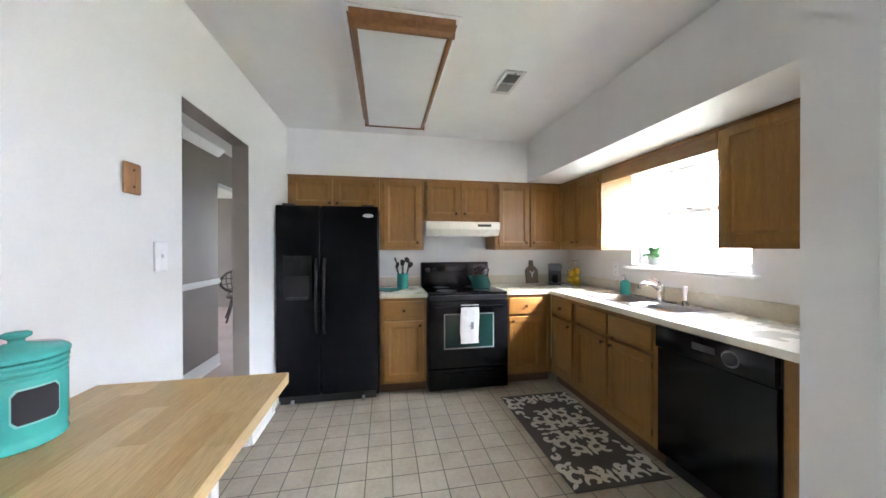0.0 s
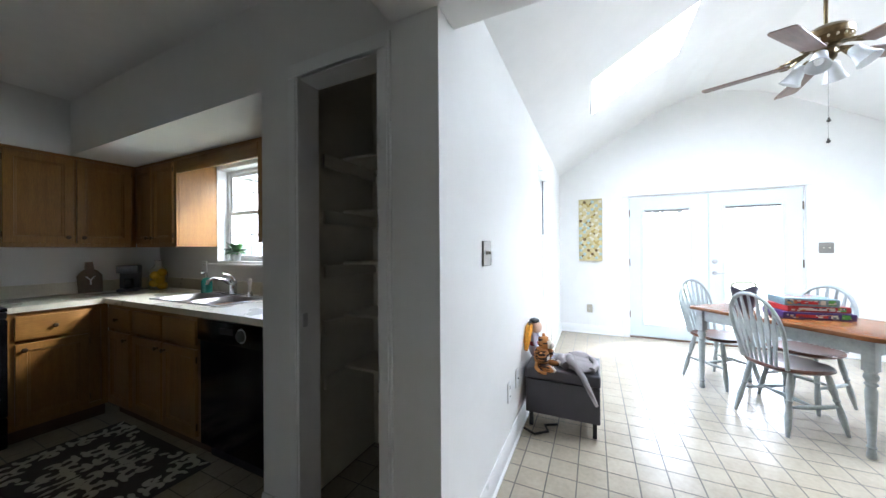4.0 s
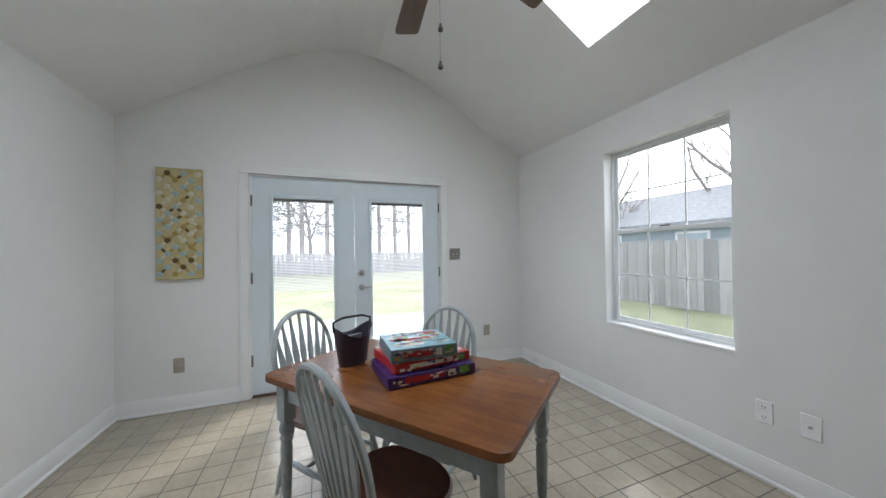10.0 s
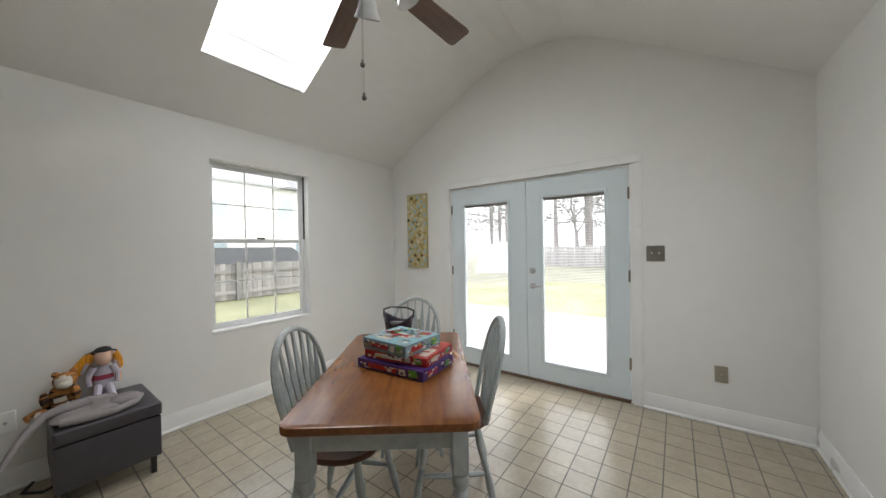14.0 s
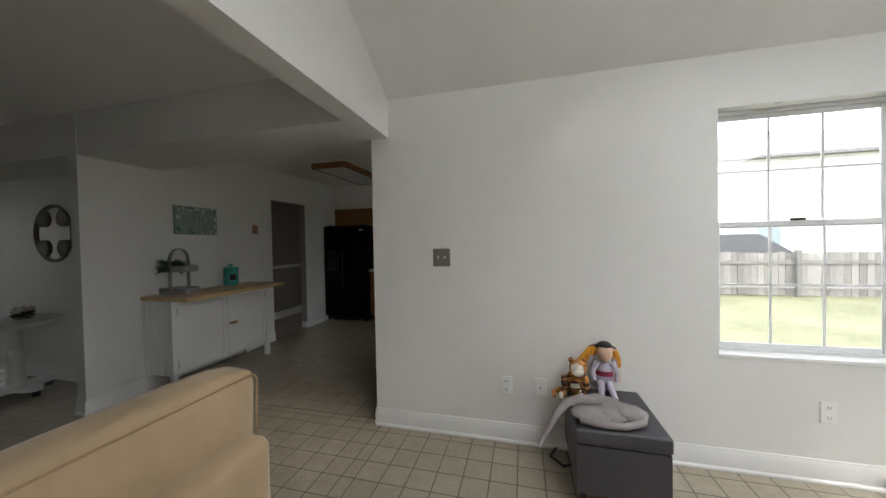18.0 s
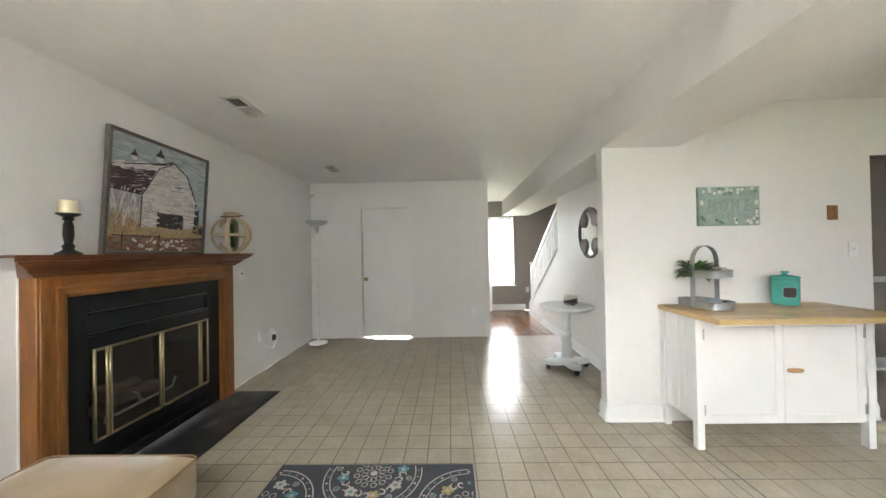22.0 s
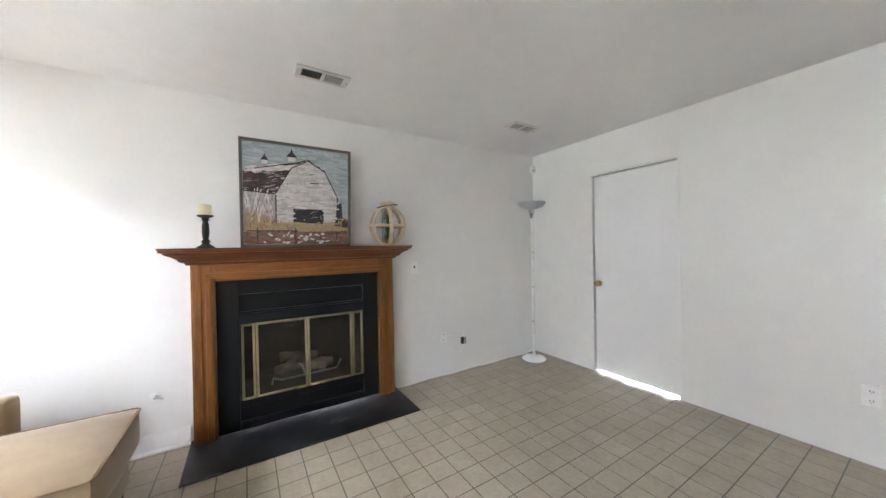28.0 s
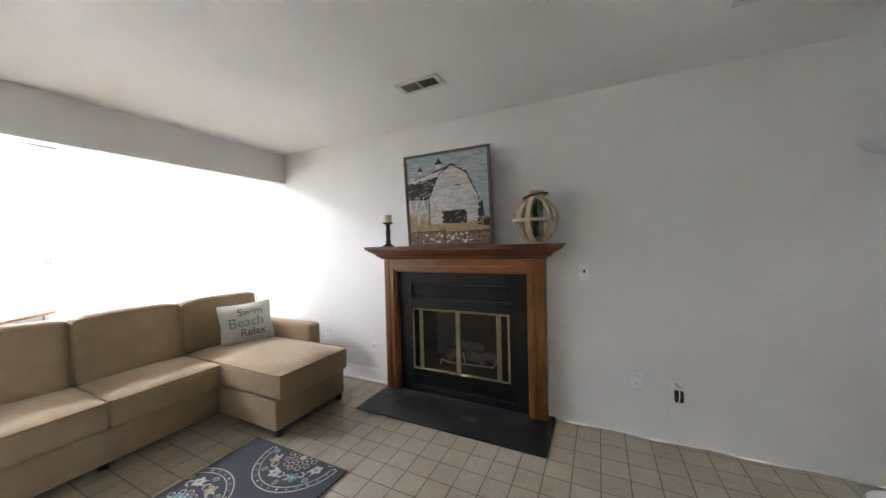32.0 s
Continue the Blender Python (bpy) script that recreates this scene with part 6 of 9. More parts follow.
part("light_hub", lathe([(0.045, 2.648 - zt), (0.052, 2.628 - zt), (0.05, 2.588 - zt), (0.03, 2.563 - zt), (0.012, 2.553 - zt), (0, 2.551 - zt)], 20), ANTIQUE, fan)
for k in range(4):
    m = pose(0, 0, 2.61 - zt, 0, 0, 143 + 90 * k)
    ar = part("lamp_arm", tube([(0.045, 0, 0), (0.09, 0, 0.006), (0.115, 0, -0.012)], 0.009, 8), ANTIQUE, fan, "", m)
    sh = lathe([(0.018, 0.0), (0.030, -0.012), (0.034, -0.045), (0.043, -0.08), (0.056, -0.105), (0.053, -0.105), (0.040, -0.08), (0.030, -0.045), (0.026, -0.014), (0.014, -0.004)], 20)
    part("lamp_shade", sh, FROST, fan, "frosted white glass tulip shade", m @ Matrix.Translation((0.112, 0, -0.010)) @ pose(0, 0, 0, 0, -32, 0) @ Matrix.Diagonal((1.18, 1.18, 1.28, 1)))
    part("bulb", lathe([(0.0, -0.088), (0.016, -0.08), (0.022, -0.06), (0.014, -0.03), (0.010, -0.01), (0, -0.01)], 12), WHITEP, fan, "", m @ Matrix.Translation((0.112, 0, -0.010)) @ pose(0, 0, 0, 0, -32, 0) @ Matrix.Diagonal((1.18, 1.18, 1.28, 1)))
for x, z0, zb in ((-0.04, 2.56, 2.155), (-0.034, 2.56, 2.012)):
    part("pull_chain", tube([(x, 0.01, z0 - zt), (x, 0.01, zb - zt)], 0.0008, 5), plain("dull_chain", (0.22, 0.21, 0.19, 1), 0.6), fan)
    part("chain_fob", lathe([(0.0, -0.026), (0.010, -0.018), (0.011, -0.010), (0.005, 0.0), (0.006, 0.008), (0, 0.012)], 12), plain("fob_dark", (0.08, 0.07, 0.06, 1), 0.3, 0.6), fan, "", Matrix.Translation((x, 0.01, zb - zt)))

# quilted-pattern painting
random.seed(31)
pt = thing("wall_painting", "tall yellow and olive leaf-pattern canvas on the wall", "painting", Matrix.Translation((XE - 0.002, -0.574, 1.548)) @ pose(0, 0, 0, 0, 0, -90))
part("canvas", boxes((-0.158, -0.034, -0.46, 0.158, 0.0, 0.46), bevel=0.003), Mat("ochre_canvas", (0.56, 0.48, 0.25, 1), 0.8).vary(16, 0.25).vary(60, 0.12).bump(300, 0.2).m, pt)
PET = [plain("petal_" + n, c, 0.8, 0, 0.25, 30) for n, c in (("cream", (0.70, 0.66, 0.50, 1)), ("mint", (0.42, 0.55, 0.55, 1)), ("ochre", (0.45, 0.33, 0.10, 1)), ("umber", (0.16, 0.10, 0.035, 1)), ("sand", (0.60, 0.52, 0.30, 1)))]
for i in range(6):
    for j in range(16):
        if (i + j) % 2:
            continue
        x, z = -0.1325 + 0.053 * i, -0.415 + 0.0553 * j
        mid = random.choice((1, 1, 0, 1, 1, 2, 3, 0))
        o = [(0.023 * math.cos(t), 0.023 * math.sin(t)) for t in [2 * math.pi * k / 8 for k in range(8)]]
        part("blossom", prism(o, -0.0376, -0.0342, "y"), PET[mid], pt, "", Matrix.Translation((x, 0, z)))
        for q in range(4):
            dx, dz = (0.0265, 0.0277) if q % 2 else (0.0265, -0.0277)
            if q > 1:
                dx, dz = -dx, -dz
            if abs(x + dx) > 0.135 or abs(z + dz) > 0.435 or random.random() < 0.12:
                continue
            c = random.choice((0, 4, 4, 2, 4, 0, 2)) if random.random() < 0.9 else 3
            o = [(0.030 * math.cos(t), 0.011 * math.sin(t)) for t in [2 * math.pi * k / 8 for k in range(8)]]
            part("petal", prism(o, -0.0364, -0.0342, "y"), PET[c], pt, "", Matrix.Translation((x + dx, -0.0002 * q, z + dz)) @ pose(0, 0, 0, 0, -45 if dx * dz > 0 else 45, 0))

# storage ottoman and what lies on it
GREYFAB = Mat("grey_faux_leather", (0.058, 0.053, 0.062, 1), 0.45).vary(6, 0.12).bump(240, 0.2).m
ott = thing("storage_ottoman", "dark grey upholstered storage ottoman on short legs", "ottoman", pose(2.85, -0.66, 0))
part("box", boxes((0.004, 0.004, 0.105, 0.421, 0.486, 0.345), bevel=0.010, seg=2), GREYFAB, ott)
part("lid", boxes((0.0, 0.0, 0.350, 0.425, 0.49, 0.425), bevel=0.014, seg=3), GREYFAB, ott)
for x in (0.025, 0.375):
    for y in (0.025, 0.44):
        part("leg", boxes((x, y, 0.001, x + 0.026, y + 0.026, 0.105), bevel=0.002), BLACK_MATTE, ott)


def blob(bm, c, r, seg=12):
    """An uneven soft ball."""
    mk = bmesh.ops.create_uvsphere(bm, u_segments=seg, v_segments=seg * 2 // 3, radius=1.0)
    for v in mk["verts"]:
        n = 1 + 0.07 * noise.noise(v.co * 2.3 + Vector(c) * 9)
        v.co = Vector((v.co.x * r[0] * n + c[0], v.co.y * r[1] * n + c[1], v.co.z * r[2] * n + c[2]))


PLUSHGREY = Mat("grey_plush", (0.30, 0.27, 0.27, 1), 0.95).vary(20, 0.15).bump(300, 0.6).m
bm = bmesh.new()
blob(bm, (0.12, 0.10, 0.026), (0.14, 0.11, 0.027), 18)
blob(bm, (0.02, 0.06, 0.024), (0.11, 0.09, 0.024), 16)
blob(bm, (0.20, 0.06, 0.034), (0.075, 0.07, 0.034), 16)
tube([(-0.06, 0.00, 0.026), (0.04, -0.035, 0.022), (0.14, -0.045, 0.020), (0.23, -0.01, 0.024), (0.27, 0.06, 0.030), (0.25, 0.13, 0.034)], [0.022, 0.021, 0.018, 0.02, 0.018, 0.012], 10, bm)
tube([(-0.02, 0.16, 0.028), (0.08, 0.20, 0.034), (0.19, 0.18, 0.030)], [0.028, 0.032, 0.02], 10, bm)
tube([(0.08, 0.13, 0.052), (-0.03, 0.13, 0.062), (-0.10, 0.10, 0.055), (-0.16, 0.06, 0.01), (-0.22, 0.02, -0.065), (-0.26, -0.01, -0.12)], [0.030, 0.026, 0.022, 0.019, 0.015, 0.010], 10, bm)
solid("plush_elephant", bm, PLUSHGREY, "flopped grey plush elephant lying on the ottoman", "plush toy", pose(2.94, -0.60, 0.426, 0, 0, 6))


def dyed(ob, mats, choose):
    """Gives each face of a toy the cloth that is sewn there."""
    for extra in mats:
        ob.data.materials.append(extra)
    for f in ob.data.polygons:
        f.material_index = choose(f.center)


TIGER = Mat("striped_plush", (0.47, 0.20, 0.055, 1), 0.95)
TIGER.mix((0.045, 0.022, 0.012, 1), TIGER.ramp(TIGER.noise(26, 1, (0.4, 0.4, 2.6)), [(0.50, (0, 0, 0)), (0.56, (1, 1, 1))])).bump(300, 0.6)
bm = bmesh.new()
blob(bm, (0, 0, 0.07), (0.058, 0.055, 0.075), 14)
blob(bm, (0.028, -0.02, 0.165), (0.050, 0.048, 0.048), 16)
blob(bm, (0.032, -0.062, 0.150), (0.030, 0.022, 0.022), 12)
for s in (-1, 1):
    blob(bm, (0.028 + s * 0.036, 0.0, 0.205), (0.017, 0.012, 0.017), 8)
    blob(bm, (s * 0.055 - 0.02, -0.07, 0.026), (0.025, 0.062, 0.026), 10)
    blob(bm, (s * 0.06, -0.03, 0.085), (0.020, 0.034, 0.045), 10)
tube([(-0.04, 0.02, 0.03), (-0.10, 0.0, 0.028), (-0.135, -0.04, 0.02), (-0.12, -0.08, 0.016)], [0.014, 0.014, 0.013, 0.011], 8, bm)
toy = solid("plush_tiger", bm, TIGER.m, "brown and orange striped plush tiger leaning on the ottoman", "plush toy", pose(2.92, -0.28, 0.426, 0, -8, -14))
dyed(toy, [plain("white_plush", (0.68, 0.62, 0.54, 1), 0.95)], lambda c: 1 if (c.y < -0.048 and c.z > 0.12) or (c.y < -0.105 and c.z < 0.06) or (c.y < -0.04 and 0.05 < c.z < 0.09 and abs(c.x) < 0.03) else 0)
HAIR = Mat("orange_yarn", (0.82, 0.36, 0.03, 1), 0.9).vary(60, 0.35, 3, (3, 1, 0.4)).bump(160, 0.8, 2, (4, 1, 0.5)).m
SKIN, LILAC, RED = plain("doll_skin", (0.74, 0.50, 0.38, 1), 0.8), plain("lilac_cloth", (0.56, 0.53, 0.62, 1), 0.9), plain("red_felt", (0.36, 0.05, 0.09, 1), 0.9)
bm = bmesh.new()
blob(bm, (0, 0.01, 0.085), (0.042, 0.032, 0.085), 16)
blob(bm, (0, -0.012, 0.205), (0.037, 0.034, 0.042), 16)
for k in range(14):
    f = k / 13
    tube([(-0.012 + 0.024 * f, 0.022, 0.238), (-0.030 - 0.028 * f, 0.026, 0.225 - 0.012 * f), (-0.062 - 0.055 * f, 0.024, 0.185 - 0.05 * f), (-0.078 - 0.075 * f, 0.02, 0.14 - 0.055 * f)], [0.014, 0.020, 0.021, 0.012], 7, bm)
for k in range(7):
    f = k / 6
    tube([(0.01, 0.020 - 0.004 * k, 0.238), (0.036 + 0.006 * f, 0.018 - 0.003 * k, 0.225), (0.050 + 0.012 * f, 0.016, 0.175), (0.055 + 0.016 * f, 0.014, 0.115 + 0.02 * f)], [0.013, 0.018, 0.018, 0.011], 7, bm)
blob(bm, (0.0, 0.004, 0.244), (0.036, 0.034, 0.020), 12)
for s in (-1, 1):
    tube([(s * 0.035, 0, 0.155), (s * 0.058, -0.012, 0.11), (s * 0.052, -0.03, 0.065)], [0.015, 0.013, 0.012], 8, bm)
    tube([(s * 0.02, -0.01, 0.05), (s * 0.025, -0.06, 0.03), (s * 0.03, -0.12, 0.016)], [0.018, 0.016, 0.014], 8, bm)


def doll_cloth(c):
    if c.z > 0.236 and abs(c.x) < 0.037:
        return 4
    if (c.x ** 2 + (c.y + 0.012) ** 2 + (c.z - 0.205) ** 2) ** 0.5 < 0.043 and c.y < 0.012:
        return 1
    if abs(c.x) < 0.045 and c.y < 0.045 and 0.085 < c.z < 0.105 and c.y < 0.03:
        return 3
    if c.z > 0.17 or c.y > 0.0125 and abs(c.x) > 0.043 or c.x < -0.075 or c.x > 0.062:
        return 0
    return 2


toy = solid("rag_doll", bm, HAIR, "rag doll with orange yarn hair and a black cap", "doll", pose(3.085, -0.205, 0.426, 0, 0, -4) @ Matrix.Diagonal((1.16, 1.16, 1.16, 1)))
dyed(toy, [SKIN, LILAC, RED, BLACK_MATTE], doll_cloth)

# small things along the walls
bag = solid("charger_cord", tube([(2.80, -0.17, 0.012), (2.76, -0.25, 0.008), (2.83, -0.33, 0.008), (2.90, -0.30, 0.010), (2.95, -0.38, 0.008)], 0.008, 8), BLACK_MATTE, "black cord on the floor behind the ottoman", "cord")
cord = thing("phone_jack", "loose phone jack and wire by the skirting board", "phone jack", pose(4.46, YN - 0.01, 0))
part("jack_box", boxes((-0.03, -0.045, 0.05, 0.03, -0.018, 0.09), bevel=0.004), IVORY, cord)
part("wire", tube([(0.0, -0.02, 0.09), (0.015, -0.012, 0.2), (0.01, -0.008, 0.34), (0.0, -0.006, 0.36)], 0.003, 6), IVORY, cord)

# ---- living room ----
MANTEL = wood("cherry_mantel", (0.17, 0.055, 0.016, 1), (0.10, 0.03, 0.009, 1), "x", 0.34)
MANTEL_V = wood("oak_surround", (0.27, 0.105, 0.022, 1), (0.17, 0.060, 0.013, 1), "z", 0.36)
MANTEL_H = wood("oak_surround_level", (0.27, 0.105, 0.022, 1), (0.17, 0.060, 0.013, 1), "x", 0.36)
SLATE = Mat("black_slate", (0.014, 0.014, 0.016, 1), 0.42).vary(3, 0.3).bump(30, 0.15).gloss(5, 0.32, 0.55).m
BLACKMETAL = Mat("black_firebox_steel", (0.007, 0.0075, 0.009, 1), 0.42).set(Specular_IOR_Level=0.3).vary(5, 0.2).gloss(6, 0.36, 0.5).m
PALEBRASS = plain("pale_antique_brass", (0.40, 0.335, 0.20, 1), 0.34, 1.0, 0.12, 8)
FX0 = -0.672                # middle of the fireplace
fp = thing("fireplace", "fireplace with a cherry mantel, black surround and brass glass doors", "fireplace", pose(FX0, YS, 0))
W2 = 0.735
for s in (-1, 1):
    lo, hi = sorted((s * 0.60, s * W2))
    part("pilaster", boxes((lo, 0.007, 0.016, hi, 0.10, 1.245), bevel=0.003), MANTEL_V, fp)
    part("filler_strip", boxes((lo - 0.004, 0.001, 0.016, hi + 0.004, 0.0065, 1.245)), TRIM, fp, "thin white filler strip against the wall")
    lo, hi = sorted((s * 0.618, s * 0.655))
    part("pilaster_bead", boxes((lo, 0.10, 0.02, hi, 0.114, 1.185), bevel=0.006, seg=2), MANTEL_V, fp)
    lo, hi = sorted((s * 0.675, s * 0.725))
    part("pilaster_fillet", boxes((lo, 0.10, 0.02, hi, 0.108, 1.24), bevel=0.004), MANTEL_V, fp)
part("lintel", boxes((-0.5995, 0.001, 1.128, 0.5995, 0.10, 1.245), bevel=0.003), MANTEL_H, fp)
part("lintel_bead", boxes((-0.655, 0.1005, 1.150, 0.655, 0.114, 1.186), bevel=0.006, seg=2), MANTEL_H, fp)
prof = [(0.0, 1.246), (0.112, 1.246), (0.118, 1.262), (0.135, 1.270), (0.140, 1.285), (0.160, 1.305), (0.180, 1.318), (0.184, 1.330), (0.196, 1.332), (0.196, 1.349), (0.0, 1.349)]
bm = bmesh.new()
ring_a = []
for k, s in enumerate((-1, 1)):
    ring_a.append([bm.verts.new((s * (W2 + max(u - 0.10, 0.0) * 1.55), 0.001 + u, v)) for u, v in prof])
for i in range(len(prof)):
    j = (i + 1) % len(prof)
    bm.faces.new((ring_a[0][i], ring_a[0][j], ring_a[1][j], ring_a[1][i]))
bm.faces.new(ring_a[0])
bm.faces.new(ring_a[1][::-1])
part("mantel_shelf", bm, MANTEL, fp, "dark cherry crown-moulded mantel shelf")
part("mantel_top", boxes((-0.89, 0.001, 1.3495, 0.89, 0.208, 1.362), bevel=0.003), MANTEL, fp)
# black steel face with louvred bands
for b in ((-0.5995, 0.004, 0.016, -0.465, 0.055, 1.127), (0.465, 0.004, 0.016, 0.5995, 0.055, 1.127), (-0.465, 0.004, 1.02, 0.465, 0.055, 1.127), (-0.465, 0.004, 0.800, 0.465, 0.055, 0.872), (-0.465, 0.004, 0.178, 0.465, 0.055, 0.232), (-0.465, 0.004, 0.016, 0.465, 0.055, 0.06)):
    part("face_panel", boxes(b, bevel=0.003), BLACKMETAL, fp)
part("upper_grille", boxes((-0.465, 0.004, 0.872, 0.465, 0.020, 1.02)), BLACKMETAL, fp)
part("grille_lip", boxes((-0.46, 0.020, 0.875, 0.46, 0.062, 0.888), (-0.46, 0.020, 1.003, 0.46, 0.062, 1.016), bevel=0.003), BLACKMETAL, fp)
part("lower_grille", boxes((-0.465, 0.004, 0.06, 0.465, 0.020, 0.178), (-0.46, 0.020, 0.062, 0.46, 0.058, 0.074), bevel=0.002), BLACKMETAL, fp)
FIREDARK = Mat("sooty_firebrick", (0.035, 0.030, 0.027, 1), 0.9).vary(5, 0.5).bump(30, 0.4).m
part("firebox", boxes((-0.465, -0.45, 0.20, 0.465, -0.44, 0.81), (-0.475, -0.45, 0.20, -0.465, 0.02, 0.81), (0.465, -0.45, 0.20, 0.475, 0.02, 0.81), (-0.465, -0.44, 0.20, 0.465, 0.02, 0.212), (-0.465, -0.44, 0.798, 0.465, 0.02, 0.81)), FIREDARK, fp)
LOG = Mat("ash_grey_log", (0.20, 0.17, 0.14, 1), 0.95).vary(14, 0.5).bump(40, 0.6).m
for x0, y0, z0, x1, y1, z1, r in ((-0.25, -0.22, 0.36, 0.22, -0.20, 0.37, 0.045), (-0.18, -0.14, 0.345, 0.10, -0.30, 0.43, 0.038), (0.20, -0.13, 0.345, 0.02, -0.30, 0.46, 0.035), (-0.12, -0.25, 0.43, 0.18, -0.24, 0.47, 0.04)):
    a, b = Vector((x0, y0, z0 - 0.05)), Vector((x1, y1, z1 - 0.05))
    part("gas_log", tube([a.lerp(b, k / 5) + Vector((0, 0, 0.008 * math.sin(k * 2.1))) for k in range(6)], [r * (0.9 + 0.15 * math.sin(k * 1.7)) for k in range(6)], 10), LOG, fp, "ash-grey ceramic gas log")
part("grate", tube([(-0.30, -0.10, 0.350), (-0.26, -0.09, 0.285), (0.18, -0.09, 0.275), (0.24, -0.09, 0.300), (0.25, -0.09, 0.250)], 0.009, 8), STEEL, fp, "bright steel log grate bar")
part("grate", tube([(0.0, -0.09, 0.275), (0.02, -0.10, 0.350), (0.04, -0.12, 0.370)], 0.009, 8), STEEL, fp)
GLASSDOOR = Mat("smoked_glass", (0.62, 0.58, 0.52, 1), 0.07).set(Transmission_Weight=1.0, IOR=1.5).m
x = -0.452
for wd in (0.088, 0.358, 0.358, 0.088):
    z0, z1, f = 0.236, 0.796, 0.017
    d = part("glass_door", boxes((x, 0.056, z0, x + f, 0.072, z1), (x + wd - f, 0.056, z0, x + wd, 0.072, z1), (x + f, 0.056, z0, x + wd - f, 0.072, z0 + f), (x + f, 0.056, z1 - f, x + wd - f, 0.072, z1), bevel=0.004), PALEBRASS, fp, "brass-framed glass fireplace door")
    g = part("pane", boxes((x + f, 0.062, z0 + f, x + wd - f, 0.065, z1 - f)), GLASSDOOR, d)
    g.visible_shadow = False
    if wd > 0.2:
        hx = x + wd - 0.07 if x < -0.1 else x + 0.07
        part("handle", boxes((hx - 0.05, 0.072, z0 + 0.004, hx + 0.05, 0.086, z0 + 0.012), bevel=0.003), BRASS, d)
    x += wd + 0.004
hearth = thing("hearth", "black slate hearth slab with a pale worn patch", "hearth", pose(FX0, YS, 0))
part("slab", prism([(-0.78, 0.004), (0.76, 0.004), (0.76, 0.51), (-0.78, 0.51)], 0.001, 0.014, "z", bevel=0.003), SLATE, hearth)
random.seed(5)
part("worn_patch", prism([(0.085 * math.cos(a) * random.uniform(0.6, 1.15) - 0.19, 0.05 * math.sin(a) * random.uniform(0.6, 1.15) + 0.30) for a in [2 * math.pi * k / 17 for k in range(17)]], 0.0142, 0.0150, "z"), plain("grey_scuff", (0.10, 0.10, 0.10, 1), 0.8, 0, 0.4, 30), hearth)

# mantel ornaments
cs = thing("candle_holder", "black turned candlestick with a cream pillar candle", "candle holder", pose(-0.032, YS + 0.155, 1.3625))
part("stick", lathe([(0.052, 0), (0.052, 0.008), (0.03, 0.02), (0.02, 0.03), (0.026, 0.045), (0.016, 0.06), (0.022, 0.10), (0.020, 0.16), (0.014, 0.18), (0.024, 0.19), (0.018, 0.20), (0.046, 0.214), (0.048, 0.222), (0, 0.222)], 20), BLACK_MATTE, cs)
part("candle", lathe([(0.036, 0.222), (0.036, 0.288), (0.032, 0.293), (0, 0.291)], 20), plain("cream_wax", (0.74, 0.66, 0.45, 1), 0.5, 0, 0.05), cs)
part("wick", tube([(0, 0, 0.29), (0.001, 0, 0.30)], 0.0012, 5), BLACK_MATTE, cs)

pic = thing("barn_picture", "framed painting of a weathered white barn, leaning on the mantel", "painting", Matrix.Translation((-0.625, YS + 0.088, 1.3630)) @ pose(0, 0, 0, 4.2, 0, 180))
FRAMEG = wood("grey_picture_frame", (0.15, 0.135, 0.115, 1), (0.10, 0.09, 0.078, 1), "x", 0.6)
S = 0.79
for b in ((-S / 2, 0, S / 2, 0.02), (-S / 2, S - 0.02, S / 2, S), (-S / 2, 0.02, -S / 2 + 0.02, S - 0.02), (S / 2 - 0.02, 0.02, S / 2, S - 0.02)):
    part("frame_side", boxes((b[0], -0.032, b[1], b[2], 0.0, b[3]), bevel=0.002), FRAMEG, pic)
SKYP = Mat("painted_sky", (0.40, 0.46, 0.485, 1), 0.7).vary(7, 0.25, 5, (1, 1, 3)).vary(30, 0.15, 4, (1, 1, 6)).m
part("canvas", boxes((-S / 2 + 0.02, -0.018, 0.02, S / 2 - 0.02, -0.008, S - 0.02)), SKYP, pic)
layer = [0]


def paint(points, colour, label=""):
    """A flat stroke of paint; points in units of the canvas, 0..1 both ways."""
    layer[0] += 1
    y = -0.0182 - 0.00022 * layer[0]
    e = S - 0.044
    part("paint_area", prism([((u - 0.5) * e, 0.022 + v * e) for u, v in points], y - 0.0003, y, "y"), colour, pic, label)


def paintmat(name, c, sc=9, am=0.35, st=(1, 1, 1)):
    return Mat(name, c, 0.75).vary(sc, am, 5, st).vary(sc * 4, am * 0.6, 4, st).m


P_FIELD, P_STRAW = paintmat("painted_field", (0.28, 0.20, 0.16, 1), 14, 0.6, (1, 1, 3)), paintmat("painted_straw", (0.46, 0.35, 0.22, 1), 16, 0.4)
P_ROOF, P_WHITE, P_SIDE = paintmat("painted_roof", (0.10, 0.055, 0.06, 1), 10, 0.6, (1, 1, 3)), paintmat("painted_boards", (0.61, 0.58, 0.56, 1), 8, 0.25, (1, 1, 5)), paintmat("painted_side", (0.47, 0.45, 0.44, 1), 9, 0.3, (3, 1, 1))
P_DARK, P_PALE = paintmat("painted_dark", (0.045, 0.04, 0.045, 1), 12, 0.4), paintmat("painted_pale", (0.62, 0.58, 0.55, 1), 12, 0.2)
paint([(0, 0), (1, 0), (1, 0.2), (0.6, 0.16), (0.3, 0.2), (0, 0.28)], P_FIELD)
paint([(0, 0.12), (0.25, 0.14), (0.6, 0.13), (1, 0.15), (1, 0.2), (0.85, 0.3), (0.7, 0.22), (0.3, 0.22), (0.1, 0.34), (0, 0.32)], P_STRAW)
